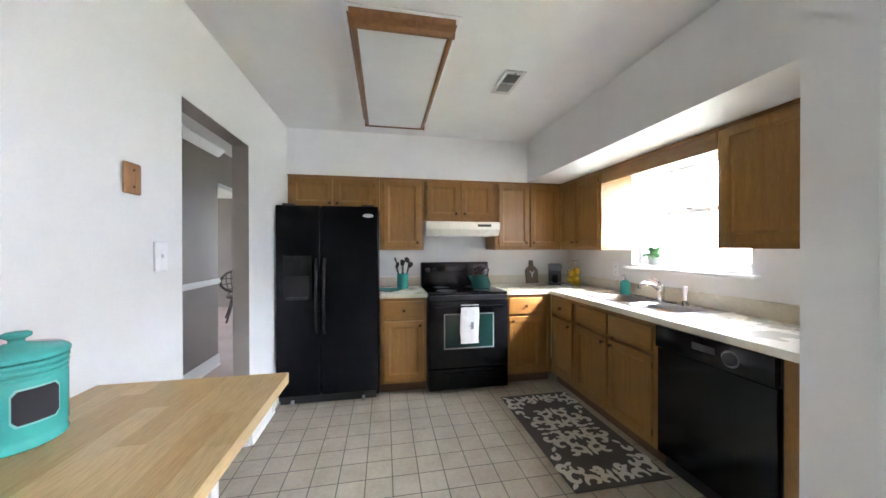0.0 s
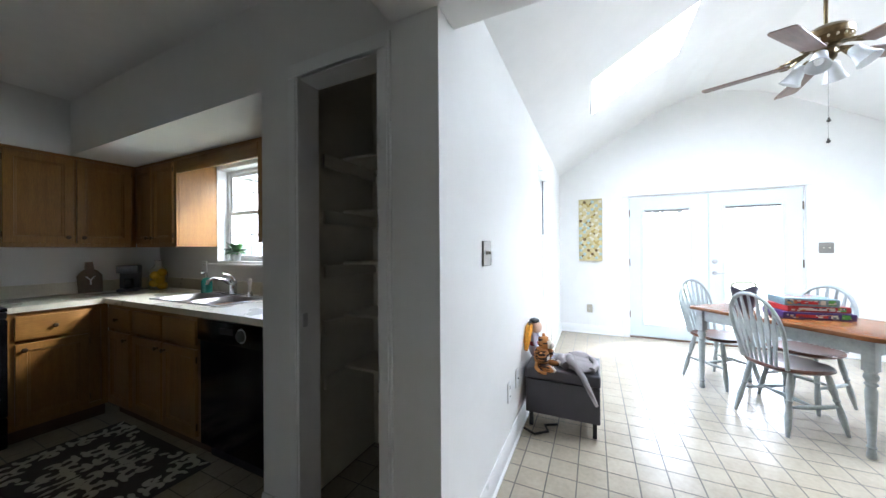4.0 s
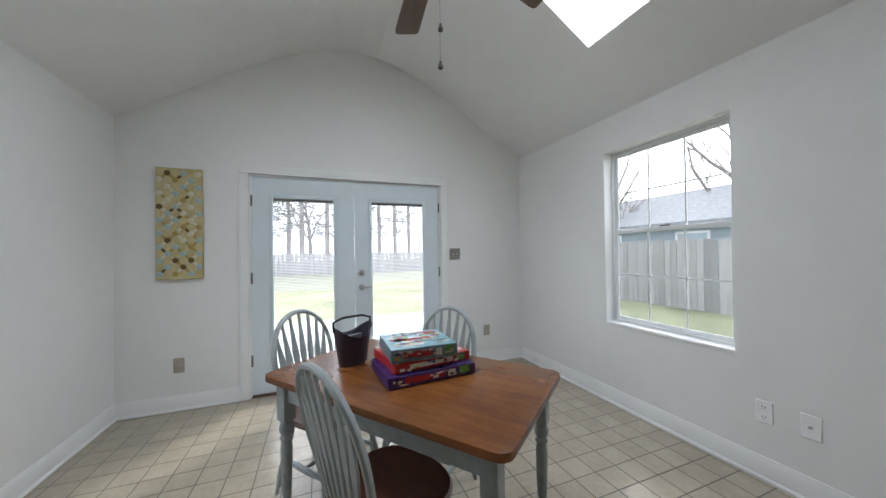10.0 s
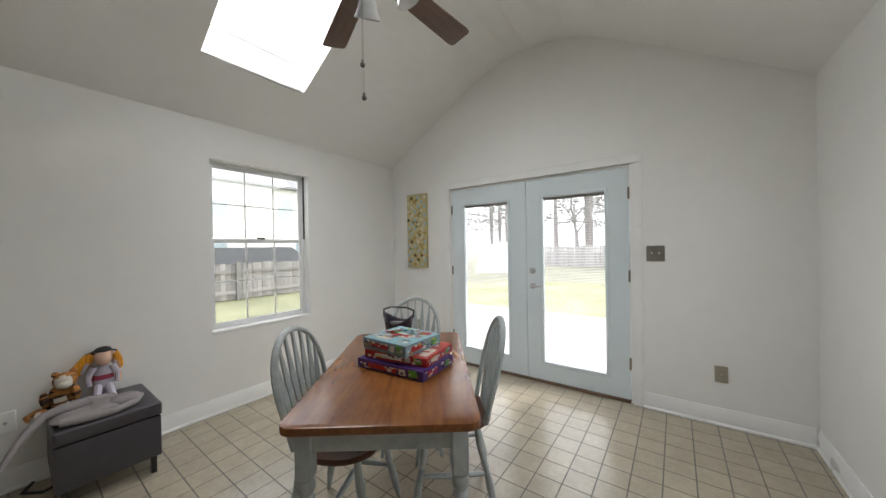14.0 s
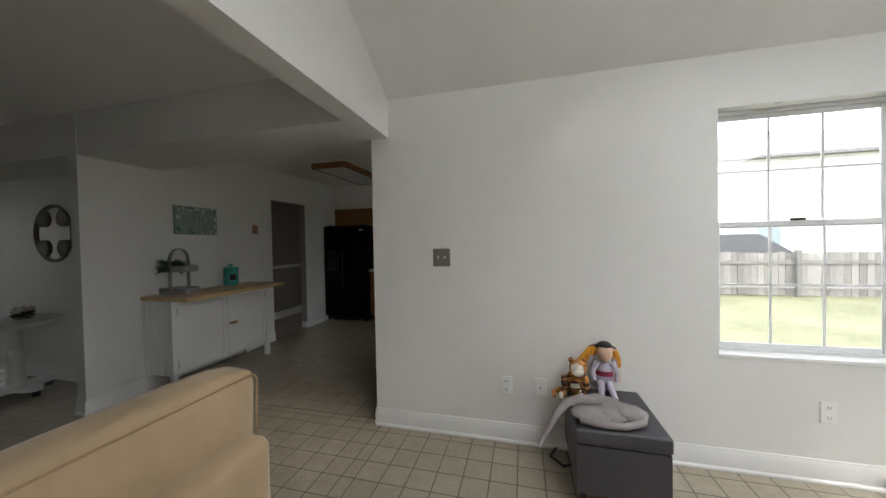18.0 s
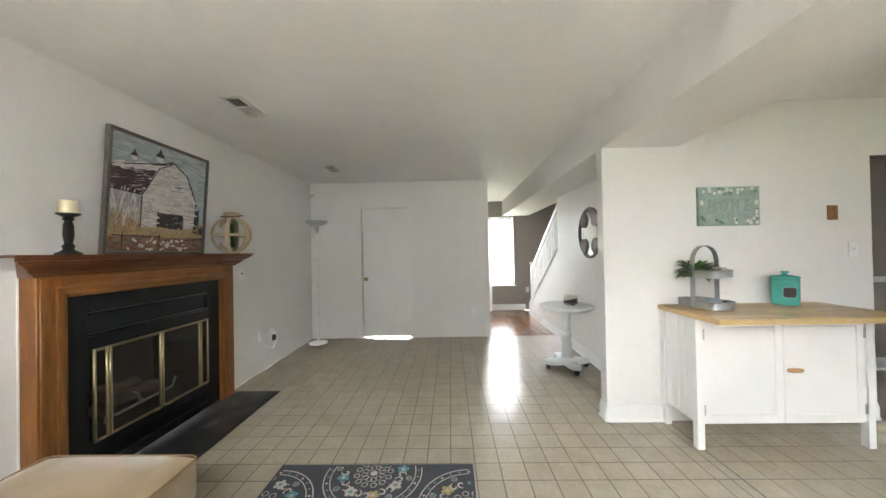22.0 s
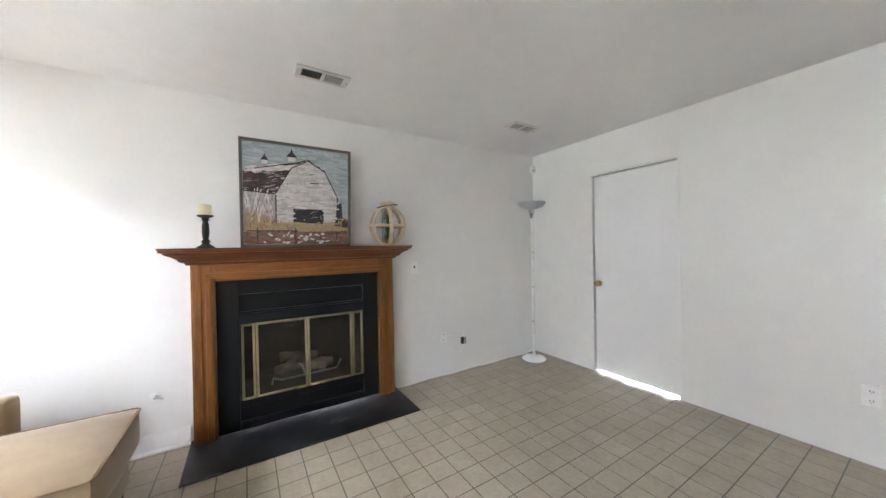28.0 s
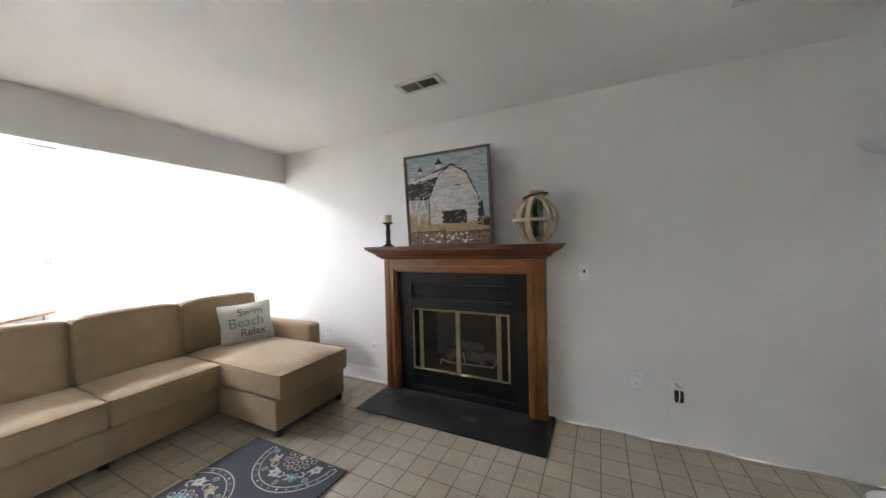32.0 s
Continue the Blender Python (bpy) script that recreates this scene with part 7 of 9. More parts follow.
paint([(0.0, 0.72), (0.2, 0.78), (0.5, 0.84), (0.58, 0.88), (0.45, 0.80), (0.30, 0.52), (0.0, 0.53)], P_ROOF)
paint([(0.02, 0.74), (0.25, 0.79), (0.42, 0.80), (0.40, 0.77), (0.1, 0.70)], P_PALE)
paint([(0.0, 0.52), (0.28, 0.51), (0.28, 0.22), (0.0, 0.30)], P_SIDE)
paint([(0.28, 0.22), (0.28, 0.52), (0.42, 0.79), (0.58, 0.88), (0.75, 0.78), (0.88, 0.51), (0.88, 0.24), (0.6, 0.21)], P_WHITE)
paint([(0.44, 0.22), (0.44, 0.37), (0.74, 0.37), (0.74, 0.22)], P_DARK)
for a, b in (((0.28, 0.515), (0.42, 0.795)), ((0.42, 0.795), (0.58, 0.885)), ((0.58, 0.885), (0.75, 0.785)), ((0.75, 0.785), (0.885, 0.51)), ((0.0, 0.525), (0.28, 0.515)), ((0.28, 0.22), (0.28, 0.52)), ((0.885, 0.51), (0.885, 0.28))):
    d = Vector((b[0] - a[0], b[1] - a[1]))
    n = Vector((-d.y, d.x)).normalized() * 0.006
    paint([(a[0] - n.x, a[1] - n.y), (b[0] - n.x, b[1] - n.y), (b[0] + n.x, b[1] + n.y), (a[0] + n.x, a[1] + n.y)], P_DARK)
for z, u0, u1 in ((0.72, 0.42, 0.72), (0.60, 0.38, 0.78), (0.475, 0.30, 0.86)):
    paint([(u0, z), (u1, z + 0.004), (u1, z + 0.010), (u0, z + 0.006)], P_SIDE)
paint([(0.0, 0.30), (0.12, 0.34), (0.2, 0.24), (0.24, 0.18), (0.0, 0.2)], P_STRAW)
paint([(0.86, 0.2), (0.88, 0.42), (0.93, 0.46), (0.94, 0.3), (1.0, 0.26), (1.0, 0.18)], P_DARK)


def brush(inside, colour, count, length, width, angle, seed, spread=12):
    """Loose strokes of one colour scattered over a part of the canvas."""
    rnd = random.Random(seed)
    bm = bmesh.new()
    e, done = S - 0.044, 0
    layer[0] += 1
    y0 = -0.0185 - 0.00022 * layer[0]
    while done < count:
        u, v = rnd.uniform(0.01, 0.99), rnd.uniform(0.01, 0.99)
        if not inside(u, v):
            continue
        done += 1
        a = radians(angle + rnd.gauss(0, spread))
        ln, w = length * rnd.uniform(0.4, 1.3), width * rnd.uniform(0.4, 1.3)
        pts = []
        for f, g in ((-0.5, 0.0), (-0.3, -0.5), (0.1, -0.42), (0.42, -0.3), (0.5, 0.1), (0.2, 0.5), (-0.3, 0.4)):
            g *= rnd.uniform(0.6, 1.2)
            pu = u + ln * f * math.cos(a) - w * g * math.sin(a)
            pv = v + ln * f * math.sin(a) + w * g * math.cos(a)
            pts.append(bm.verts.new(((min(max(pu, 0.002), 0.998) - 0.5) * e, y0 - 0.000002 * done, 0.022 + min(max(pv, 0.002), 0.998) * e)))
        bm.faces.new(pts)
    tagged(part("brushwork", bm, colour, pic), kind="stuff")


def gambrel(u):
    """Height of the barn's gable over the canvas at u."""
    pts = ((0.273, 0.503), (0.425, 0.775), (0.586, 0.865), (0.754, 0.765), (0.893, 0.487))
    for (a, za), (b, zb) in zip(pts, pts[1:]):
        if a <= u <= b:
            return za + (zb - za) * (u - a) / (b - a)
    return 0.0


in_front = lambda u, v: 0.285 < u < 0.885 and 0.235 < v < gambrel(u) - 0.012 and not (0.43 < u < 0.755 and v < 0.375)
in_roof = lambda u, v: u < 0.42 and 0.535 < v < 0.70 + 0.16 * u and v > gambrel(u) + 0.01
in_sky = lambda u, v: v > max(gambrel(u), 0.55 if u > 0.9 else 0.0, 0.78 + 0.17 * u if u < 0.55 else 0.0) + 0.015
P_MIST, P_LILAC = paintmat("painted_mist", (0.49, 0.53, 0.55, 1), 14, 0.2), paintmat("painted_lilac_grey", (0.37, 0.35, 0.36, 1), 14, 0.3)
P_RUST, P_OCHRE, P_BONE = paintmat("painted_rust", (0.26, 0.095, 0.05, 1), 20, 0.4), paintmat("painted_ochre", (0.50, 0.36, 0.17, 1), 20, 0.3), paintmat("painted_bone", (0.72, 0.69, 0.67, 1), 20, 0.15)
P_TEALG = paintmat("painted_slate_blue", (0.33, 0.40, 0.43, 1), 16, 0.3)
brush(in_sky, P_MIST, 55, 0.15, 0.030, 2, 1, 6)
brush(in_sky, P_TEALG, 22, 0.12, 0.012, 1, 2, 6)
brush(in_front, P_BONE, 150, 0.10, 0.020, 0, 3, 4)
brush(in_front, P_LILAC, 34, 0.08, 0.006, 0, 4, 3)
brush(in_front, P_DARK, 8, 0.05, 0.004, 0, 5, 3)
brush(in_front, P_LILAC, 26, 0.06, 0.006, 90, 6, 8)
brush(in_roof, P_LILAC, 26, 0.10, 0.012, 14, 7, 10)
brush(in_roof, P_DARK, 22, 0.10, 0.012, 14, 8, 12)
brush(lambda u, v: u < 0.27 and 0.24 < v < 0.51, P_BONE, 46, 0.10, 0.016, 88, 9, 8)
brush(lambda u, v: u < 0.27 and 0.24 < v < 0.51, P_LILAC, 26, 0.11, 0.008, 88, 10, 8)
brush(lambda u, v: u < 0.5 and 0.70 + 0.16 * u < v < 0.755 + 0.16 * u, P_BONE, 26, 0.12, 0.016, 10, 11, 5)
brush(lambda u, v: 0.44 < u < 0.745 and 0.225 < v < 0.365, P_LILAC, 14, 0.05, 0.010, 60, 12, 40)
brush(lambda u, v: 0.14 < v < 0.23, P_OCHRE, 60, 0.08, 0.016, 0, 13, 10)
brush(lambda u, v: v < 0.13, P_RUST, 70, 0.07, 0.018, 0, 14, 25)
brush(lambda u, v: v < 0.11 and 0.16 < u < 0.8, P_BONE, 26, 0.045, 0.030, 0, 15, 18)
brush(lambda u, v: v < 0.14, P_DARK, 12, 0.08, 0.006, 0, 16, 25)
brush(lambda u, v: u < 0.26 and 0.2 < v < 0.33, P_OCHRE, 40, 0.07, 0.008, 80, 17, 22)
brush(lambda u, v: u < 0.30 and 0.15 < v < 0.30, P_RUST, 24, 0.06, 0.007, 75, 18, 25)
brush(lambda u, v: u > 0.89 and 0.2 < v < 0.30, P_OCHRE, 16, 0.05, 0.010, 80, 19, 20)
for u, v, w, h in ((0.185, 0.80, 0.05, 0.035), (0.43, 0.845, 0.07, 0.045)):
    paint([(u - w / 2, v), (u + w / 2, v), (u + w / 2, v + h), (u - w / 2, v + h)], P_BONE)
    paint([(u - w * 0.75, v + h), (u + w * 0.75, v + h), (u + w * 0.18, v + h * 2.1), (u, v + h * 3.0), (u - w * 0.18, v + h * 2.1)], P_DARK)
for a, b in (((0.273, 0.508), (0.425, 0.78)), ((0.425, 0.78), (0.586, 0.87)), ((0.586, 0.87), (0.754, 0.77)), ((0.754, 0.77), (0.893, 0.49)), ((0.0, 0.525), (0.273, 0.508)), ((0.10, 0.745), (0.56, 0.862)), ((0.03, 0.135), (0.48, 0.14)), ((0.87, 0.13), (0.99, 0.135)), ((0.875, 0.05), (0.875, 0.14)), ((0.115, 0.03), (0.115, 0.17)), ((0.46, 0.0), (0.46, 0.17)), ((0.60, 0.64), (0.69, 0.645))):
    d = Vector((b[0] - a[0], b[1] - a[1]))
    n = Vector((-d.y, d.x)).normalized() * 0.005
    paint([(a[0] - n.x, a[1] - n.y), (b[0] - n.x, b[1] - n.y), (b[0] + n.x, b[1] + n.y), (a[0] + n.x, a[1] + n.y)], P_DARK)

lan = thing("wooden_lantern", "round whitewashed wooden hoop lantern with a glass candle cylinder", "lantern", pose(-1.355, YS + 0.13, 1.3625) @ Matrix.Diagonal((1.05, 1.05, 1.05, 1)))
HOOP = wood("whitewashed_wood", (0.66, 0.54, 0.37, 1), (0.52, 0.41, 0.26, 1), "z", 0.65)
for k in range(3):
    bm = bmesh.new()
    last = first = None
    for i in range(32):
        a = 2 * math.pi * i / 32 + 0.001
        c, s = math.cos(a), math.sin(a)
        now = [bm.verts.new(((0.150 + r) * c, y, 0.16 + (0.158 + r) * s)) for r, y in ((-0.008, -0.015), (0.008, -0.015), (0.008, 0.015), (-0.008, 0.015))]
        if last:
            for j in range(4):
                bm.faces.new((last[j], last[(j + 1) % 4], now[(j + 1) % 4], now[j]))
        last, first = now, first or now
    for j in range(4):
        bm.faces.new((last[j], last[(j + 1) % 4], first[(j + 1) % 4], first[j]))
    part("hoop", bm, HOOP, lan, "", pose(0, 0, 0.008, 0, 0, 20 + 60 * k))
part("waist_hoop", lathe([(0.148, 0.155), (0.160, 0.155), (0.160, 0.175), (0.148, 0.175), (0.148, 0.155)], 32), HOOP, lan)
part("foot", lathe([(0.06, 0.0), (0.06, 0.014), (0, 0.014)], 20), HOOP, lan)
part("cap", lathe([(0.062, 0.312), (0.062, 0.366), (0.052, 0.372), (0.0, 0.372)], 24), HOOP, lan)
part("wire_ring", lathe([(0.088, -0.004), (0.092, 0.0), (0.088, 0.004), (0.084, 0.0), (0.088, -0.004)], 28), BLACK_MATTE, lan, "", pose(0, 0, 0.338, 0, 10, 0))
p = part("glass_cylinder", lathe([(0.050, 0.02), (0.050, 0.30), (0.047, 0.30), (0.047, 0.02)], 24), Mat("clear_glass", (0.85, 0.9, 0.86, 1), 0.03).set(Transmission_Weight=1.0, IOR=1.06).m, lan)
part("greenery", leafy(bmesh.new(), 70, 0.12, 0.016, 44, 0.2, 2.4), LEAF, lan, "", Matrix.Translation((0, 0, 0.05)) @ Matrix.Diagonal((0.38, 0.38, 1.3, 1)))

# torchiere floor lamp
fl = thing("floor_lamp", "white torchiere floor lamp in the corner, off", "floor lamp", pose(-3.13, -3.735, 0))
part("base", lathe([(0.135, 0.001), (0.137, 0.010), (0.12, 0.022), (0.03, 0.034), (0.016, 0.045), (0, 0.046)], 30), WHITEP, fl)
for k in range(4):
    part("pole", tube([(0, 0, 0.045 + 0.405 * k), (0, 0, 0.447 + 0.405 * k)], 0.0155, 12), WHITEP, fl)
    part("joint", lathe([(0.0175, 0), (0.0175, 0.006)], 12), BRASS, fl, "", Matrix.Translation((0, 0, 0.444 + 0.405 * k)))
part("socket", lathe([(0.017, 1.66), (0.022, 1.68), (0.034, 1.74), (0.034, 1.76), (0, 1.76)], 16), CHROME, fl)
part("switch", tube([(0.0, 0.02, 1.70), (0.04, 0.03, 1.705)], 0.004, 6), BLACK_MATTE, fl)
bm = lathe([(0.03, 1.762), (0.08, 1.775), (0.13, 1.80), (0.165, 1.84), (0.16, 1.84), (0.125, 1.806), (0.078, 1.782), (0.03, 1.77)], 32)
part("shade", bm, Mat("opal_glass", (0.72, 0.73, 0.73, 1), 0.35).set(Transmission_Weight=0.3, IOR=1.2).m, fl, "shallow opal glass bowl")

# alarm sensor and wall odds and ends
ms = thing("alarm_sensor", "small white alarm sensor high in the corner", "sensor", Matrix.Translation((XW + 0.035, YS + 0.035, 2.29)) @ pose(0, 0, 0, 0, 0, 135))
bm = bmesh.new()
blob(bm, (0, 0, 0), (0.033, 0.028, 0.055), 16)
part("shell", bm, WHITEP, ms)
part("lens", boxes((-0.02, -0.032, -0.035, 0.02, -0.024, 0.0), bevel=0.004), plain("lens_white", (0.6, 0.6, 0.58, 1), 0.3), ms)
ad = thing("power_adapter", "black power adapter plugged in with a white cable", "adapter", pose(-2.235, YS + 0.01, 0.345))
part("adapter", boxes((-0.024, 0.001, -0.048, 0.024, 0.036, 0.022), bevel=0.006, seg=2), BLACK_MATTE, ad)
part("plug", boxes((-0.016, 0.001, 0.030, 0.016, 0.034, 0.056), bevel=0.005), WHITEP, ad, "white plug above the adapter")
part("cable", tube([(0.0, 0.034, 0.042), (0.002, 0.052, 0.0), (0.012, 0.045, -0.075), (0.055, 0.035, -0.125), (0.12, 0.02, -0.115), (0.165, 0.01, -0.06)], 0.0035, 6), WHITEP, ad)
part("cord", tube([(0.0, 0.03, 0.045), (0.08, 0.016, 0.05), (0.225, 0.010, 0.075)], 0.003, 6), WHITEP, ad)
gv = thing("gas_valve", "white gas key valve low on the wall", "valve", pose(0.275, YS, 0.375))
part("escutcheon", lathe([(0.03, 0), (0.028, 0.004), (0.012, 0.007), (0.008, 0.02), (0, 0.02)], 18), WHITEP, gv, "", pose(0, 0, 0, -90, 0, 0))
part("key", tube([(0, 0.02, 0), (0, 0.045, 0), (-0.05, 0.05, -0.008)], 0.004, 6), STEEL, gv)
solid("floor_cable", tube([(-1.45 - 0.16 * k, YS + 0.014 + 0.012 * math.sin(k * 1.9), 0.006) for k in range(12)], 0.004, 6), WHITEP, "white cable along the foot of the wall", "cable")

# sectional sofa
SUEDE = Mat("tan_microsuede", (0.37, 0.268, 0.158, 1), 0.85).vary(2.5, 0.14).vary(14, 0.08).bump(260, 0.25).set(Sheen_Weight=0.35, Sheen_Roughness=0.4).m
PIPING = plain("tan_piping", (0.30, 0.20, 0.11, 1), 0.85, 0, 0.1)


def cushion(name, parent, x0, y0, z0, x1, y1, z1, puff=0.02, r=0.035, m=None, piping=True):
    """A stuffed box cushion with rounded edges, crowned top and piping round its edge."""
    bm = bmesh.new()
    n = 8
    sx, sy, sz = (x1 - x0) / 2, (y1 - y0) / 2, (z1 - z0) / 2
    mk = bmesh.ops.create_cube(bm, size=2.0)
    bmesh.ops.subdivide_edges(bm, edges=bm.edges, cuts=n, use_grid_fill=True)
    for v in bm.verts:
        p = v.co
        q = Vector((p.x * sx, p.y * sy, p.z * sz))
        inner = Vector((max(-sx + r, min(sx - r, q.x)), max(-sy + r, min(sy - r, q.y)), max(-sz + r, min(sz - r, q.z))))
        d = q - inner
        if d.length > 1e-6:
            q = inner + d.normalized() * r
        fx, fy, fz = 1 - p.x ** 2, 1 - p.y ** 2, 1 - p.z ** 2
        q.z += math.copysign(puff * fx * fy, p.z) * (abs(p.z) > 0.99)
        q.x += math.copysign(puff * 0.6 * fy * fz, p.x) * (abs(p.x) > 0.99)
        q.y += math.copysign(puff * 0.6 * fx * fz, p.y) * (abs(p.y) > 0.99)
        q += Vector((1, 1, 1)) * 0.004 * noise.noise(q * 6 + Vector((x0 * 7, y0 * 5, 0)))
        v.co = q + Vector(((x0 + x1) / 2, (y0 + y1) / 2, (z0 + z1) / 2))
    ob = part(name, bm, SUEDE, parent, "", m)
    if piping:
        pts = []
        z = z1 - r * 0.35
        for cx, cy, a0 in ((x1 - r, y1 - r, 0), (x0 + r, y1 - r, 90), (x0 + r, y0 + r, 180), (x1 - r, y0 + r, 270)):
            for k in range(4):
                a = radians(a0 + 30 * k)
                pts.append((cx + (r + 0.001) * math.cos(a), cy + (r + 0.001) * math.sin(a), z))
        part("piping", tube(pts, 0.004, 6, closed=True), PIPING, ob)
    return ob


sofa = thing("sectional_sofa", "tan microsuede sectional sofa with a chaise", "sofa", pose(0, 0, 0))
part("base", boxes((0.99, -3.66, 0.06, 1.64, -1.40, 0.27), bevel=0.015, seg=2), SUEDE, sofa)
part("chaise_base", boxes((0.31, -3.53, 0.06, 1.015, -2.845, 0.275), bevel=0.02, seg=2), SUEDE, sofa)
part("back_frame", boxes((1.635, -3.675, 0.08, 1.765, -1.40, 0.705), bevel=0.055, seg=4), SUEDE, sofa)
for y0, y1 in ((-1.535, -1.365), (-3.675, -3.53)):
    part("arm", boxes((0.74, y0, 0.08, 1.645, y1, 0.63), bevel=0.05, seg=4), SUEDE, sofa)
cushion("seat_cushion", sofa, 0.93, -2.195, 0.280, 1.50, -1.54, 0.470)
cushion("seat_cushion", sofa, 0.93, -2.845, 0.280, 1.50, -2.20, 0.470)
cushion("chaise_cushion", sofa, 0.255, -3.527, 0.280, 1.50, -2.845, 0.480, 0.025)
for y0, y1 in ((-2.195, -1.36), (-2.845, -2.20), (-3.525, -2.85)):
    ob = cushion("back_cushion", sofa, -0.085, y0, 0.0, 0.085, y1, 0.485, 0.015, 0.045, Matrix.Translation((1.562, 0, 0.435)) @ pose(0, 0, 0, 0, 3, 0), False)
    for px in (-0.076, 0.076):
        pts = []
        for cy, cz, a0 in ((y1 - 0.04, 0.425, 0), (y0 + 0.04, 0.425, 90)):
            for k in range(5):
                a = radians(a0 + 22.5 * k)
                pts.append((px, cy + 0.038 * math.cos(a), cz + 0.038 * math.sin(a)))
        part("piping", tube([(px, y1 - 0.003, 0.05)] + pts + [(px, y0 + 0.003, 0.05)], 0.004, 6), PIPING, ob)
for x, y in ((0.36, -3.50), (0.36, -2.90), (1.08, -1.46), (1.70, -1.46), (1.70, -3.52), (1.08, -2.2)):
    part("foot", lathe([(0.028, 0.001), (0.034, 0.06), (0.034, 0.081)] if x > 1.6 else [(0.028, 0.001), (0.034, 0.06)], 12), plain("espresso_foot", (0.03, 0.018, 0.012, 1), 0.4), sofa, "", Matrix.Translation((x, y, 0)))
pil = thing("throw_pillow", "cream throw pillow printed with Swim Beach Relax in teal", "pillow", Matrix.Translation((1.30, -3.28, 0.665)) @ pose(0, 0, 0, 0, 0, -112) @ pose(0, 0, 0, -15, -3, 0))
bm = bmesh.new()
mk = bmesh.ops.create_cube(bm, size=2.0)
bmesh.ops.subdivide_edges(bm, edges=bm.edges, cuts=9, use_grid_fill=True)
for v in bm.verts:
    p = v.co.copy()
    e = max(abs(p.x), abs(p.z))
    th = 0.065 * (max(0.0, (1 - p.x ** 2) * (1 - p.z ** 2))) ** 0.38 + 0.004
    pinch = 1 - 0.07 * (1 - abs(p.x)) * abs(p.z) - 0.07 * (1 - abs(p.z)) * abs(p.x)
    v.co = Vector((p.x * 0.225 * pinch, p.y * th, p.z * 0.19 * pinch))
    v.co.y += 0.006 * noise.noise(v.co * 9)
part("cover", bm, Mat("cream_canvas", (0.66, 0.65, 0.58, 1), 0.9).vary(10, 0.08).bump(350, 0.4).m, pil)
INK = [plain("grey_ink", (0.10, 0.12, 0.13, 1), 0.9, 0, 0), plain("teal_ink", (0.12, 0.32, 0.30, 1), 0.9, 0, 0)]
for word, size, x, z, c, y in (("Swim", 0.098, 0.03, 0.092, 0, -0.0655), ("Beach", 0.122, -0.01, -0.002, 1, -0.0715), ("Relax", 0.096, 0.035, -0.098, 0, -0.0655)):
    t = text_mesh(word, size, 0.0025)
    for v in t.verts:
        u, w = (v.co.x + x) / 0.225, (v.co.y + z) / 0.19
        v.co.z += 0.065 * (max(0.0, (1 - u * u) * (1 - w * w))) ** 0.38 + 0.004
    part("lettering", t, INK[c], pil, "", Matrix.Translation((x, 0, z)) @ pose(0, 0, 0, 90, 0, 0))
for k in range(5):
    part("small_print", boxes((-0.15 + 0.03 * k, -0.062, 0.036, -0.13 + 0.03 * k, -0.060, 0.048)), INK[1], pil)

# medallion rug
RX0, RX1, RY0, RY1 = -0.375, 0.47, -2.82, -1.615
rug = thing("area_rug", "charcoal area rug with teal, gold and cream medallions", "rug", pose(RX0, RY0, 0))
RUGB = Mat("charcoal_blue_pile", (0.052, 0.056, 0.068, 1), 0.95).vary(6, 0.15).bump(500, 0.5).m
part("field", boxes((0, 0, 0.001, RX1 - RX0, RY1 - RY0, 0.009), bevel=0.003), RUGB, rug)
R_CREAM, R_TEAL, R_GOLD, R_GREY = (Mat("rug_" + n, c, 0.95).vary(20, 0.2).bump(500, 0.5).m for n, c in (("cream", (0.46, 0.43, 0.37, 1)), ("teal", (0.09, 0.25, 0.27, 1)), ("gold", (0.36, 0.27, 0.13, 1)), ("grey", (0.20, 0.20, 0.20, 1))))


def ring(bm, cx, cy, r, w, z, n=40):
    vs = []
    for i in range(n):
        a = 2 * math.pi * i / n
        vs.append((Vector((cx + r * math.cos(a), cy + r * math.sin(a), z)), Vector((cx + (r + w) * math.cos(a), cy + (r + w) * math.sin(a), z))))
    for i in range(n):
        p, q = vs[i], vs[(i + 1) % n]
        if all(0.01 < v.x < RX1 - RX0 - 0.01 and 0.01 < v.y < RY1 - RY0 - 0.01 for v in (*p, *q)):
            bm.faces.new([bm.verts.new(v) for v in (p[0], p[1], q[1], q[0])])


def flower(bm, cx, cy, r, n, z, turn=0.0):
    if not (r < cx < RX1 - RX0 - r and r < cy < RY1 - RY0 - r):
        return
    m = n * 6
    c = bm.verts.new((cx, cy, z))
    vs = []
    for i in range(m):
        a = 2 * math.pi * i / m + turn
        rr = r * (0.62 + 0.38 * abs(math.cos(n * (a - turn) / 2)))
        vs.append(bm.verts.new((cx + rr * math.cos(a), cy + rr * math.sin(a), z)))
    for i in range(m):
        bm.faces.new((c, vs[i], vs[(i + 1) % m]))


layers = {"cream": bmesh.new(), "teal": bmesh.new(), "gold": bmesh.new(), "grey": bmesh.new()}
Z0 = 0.0094


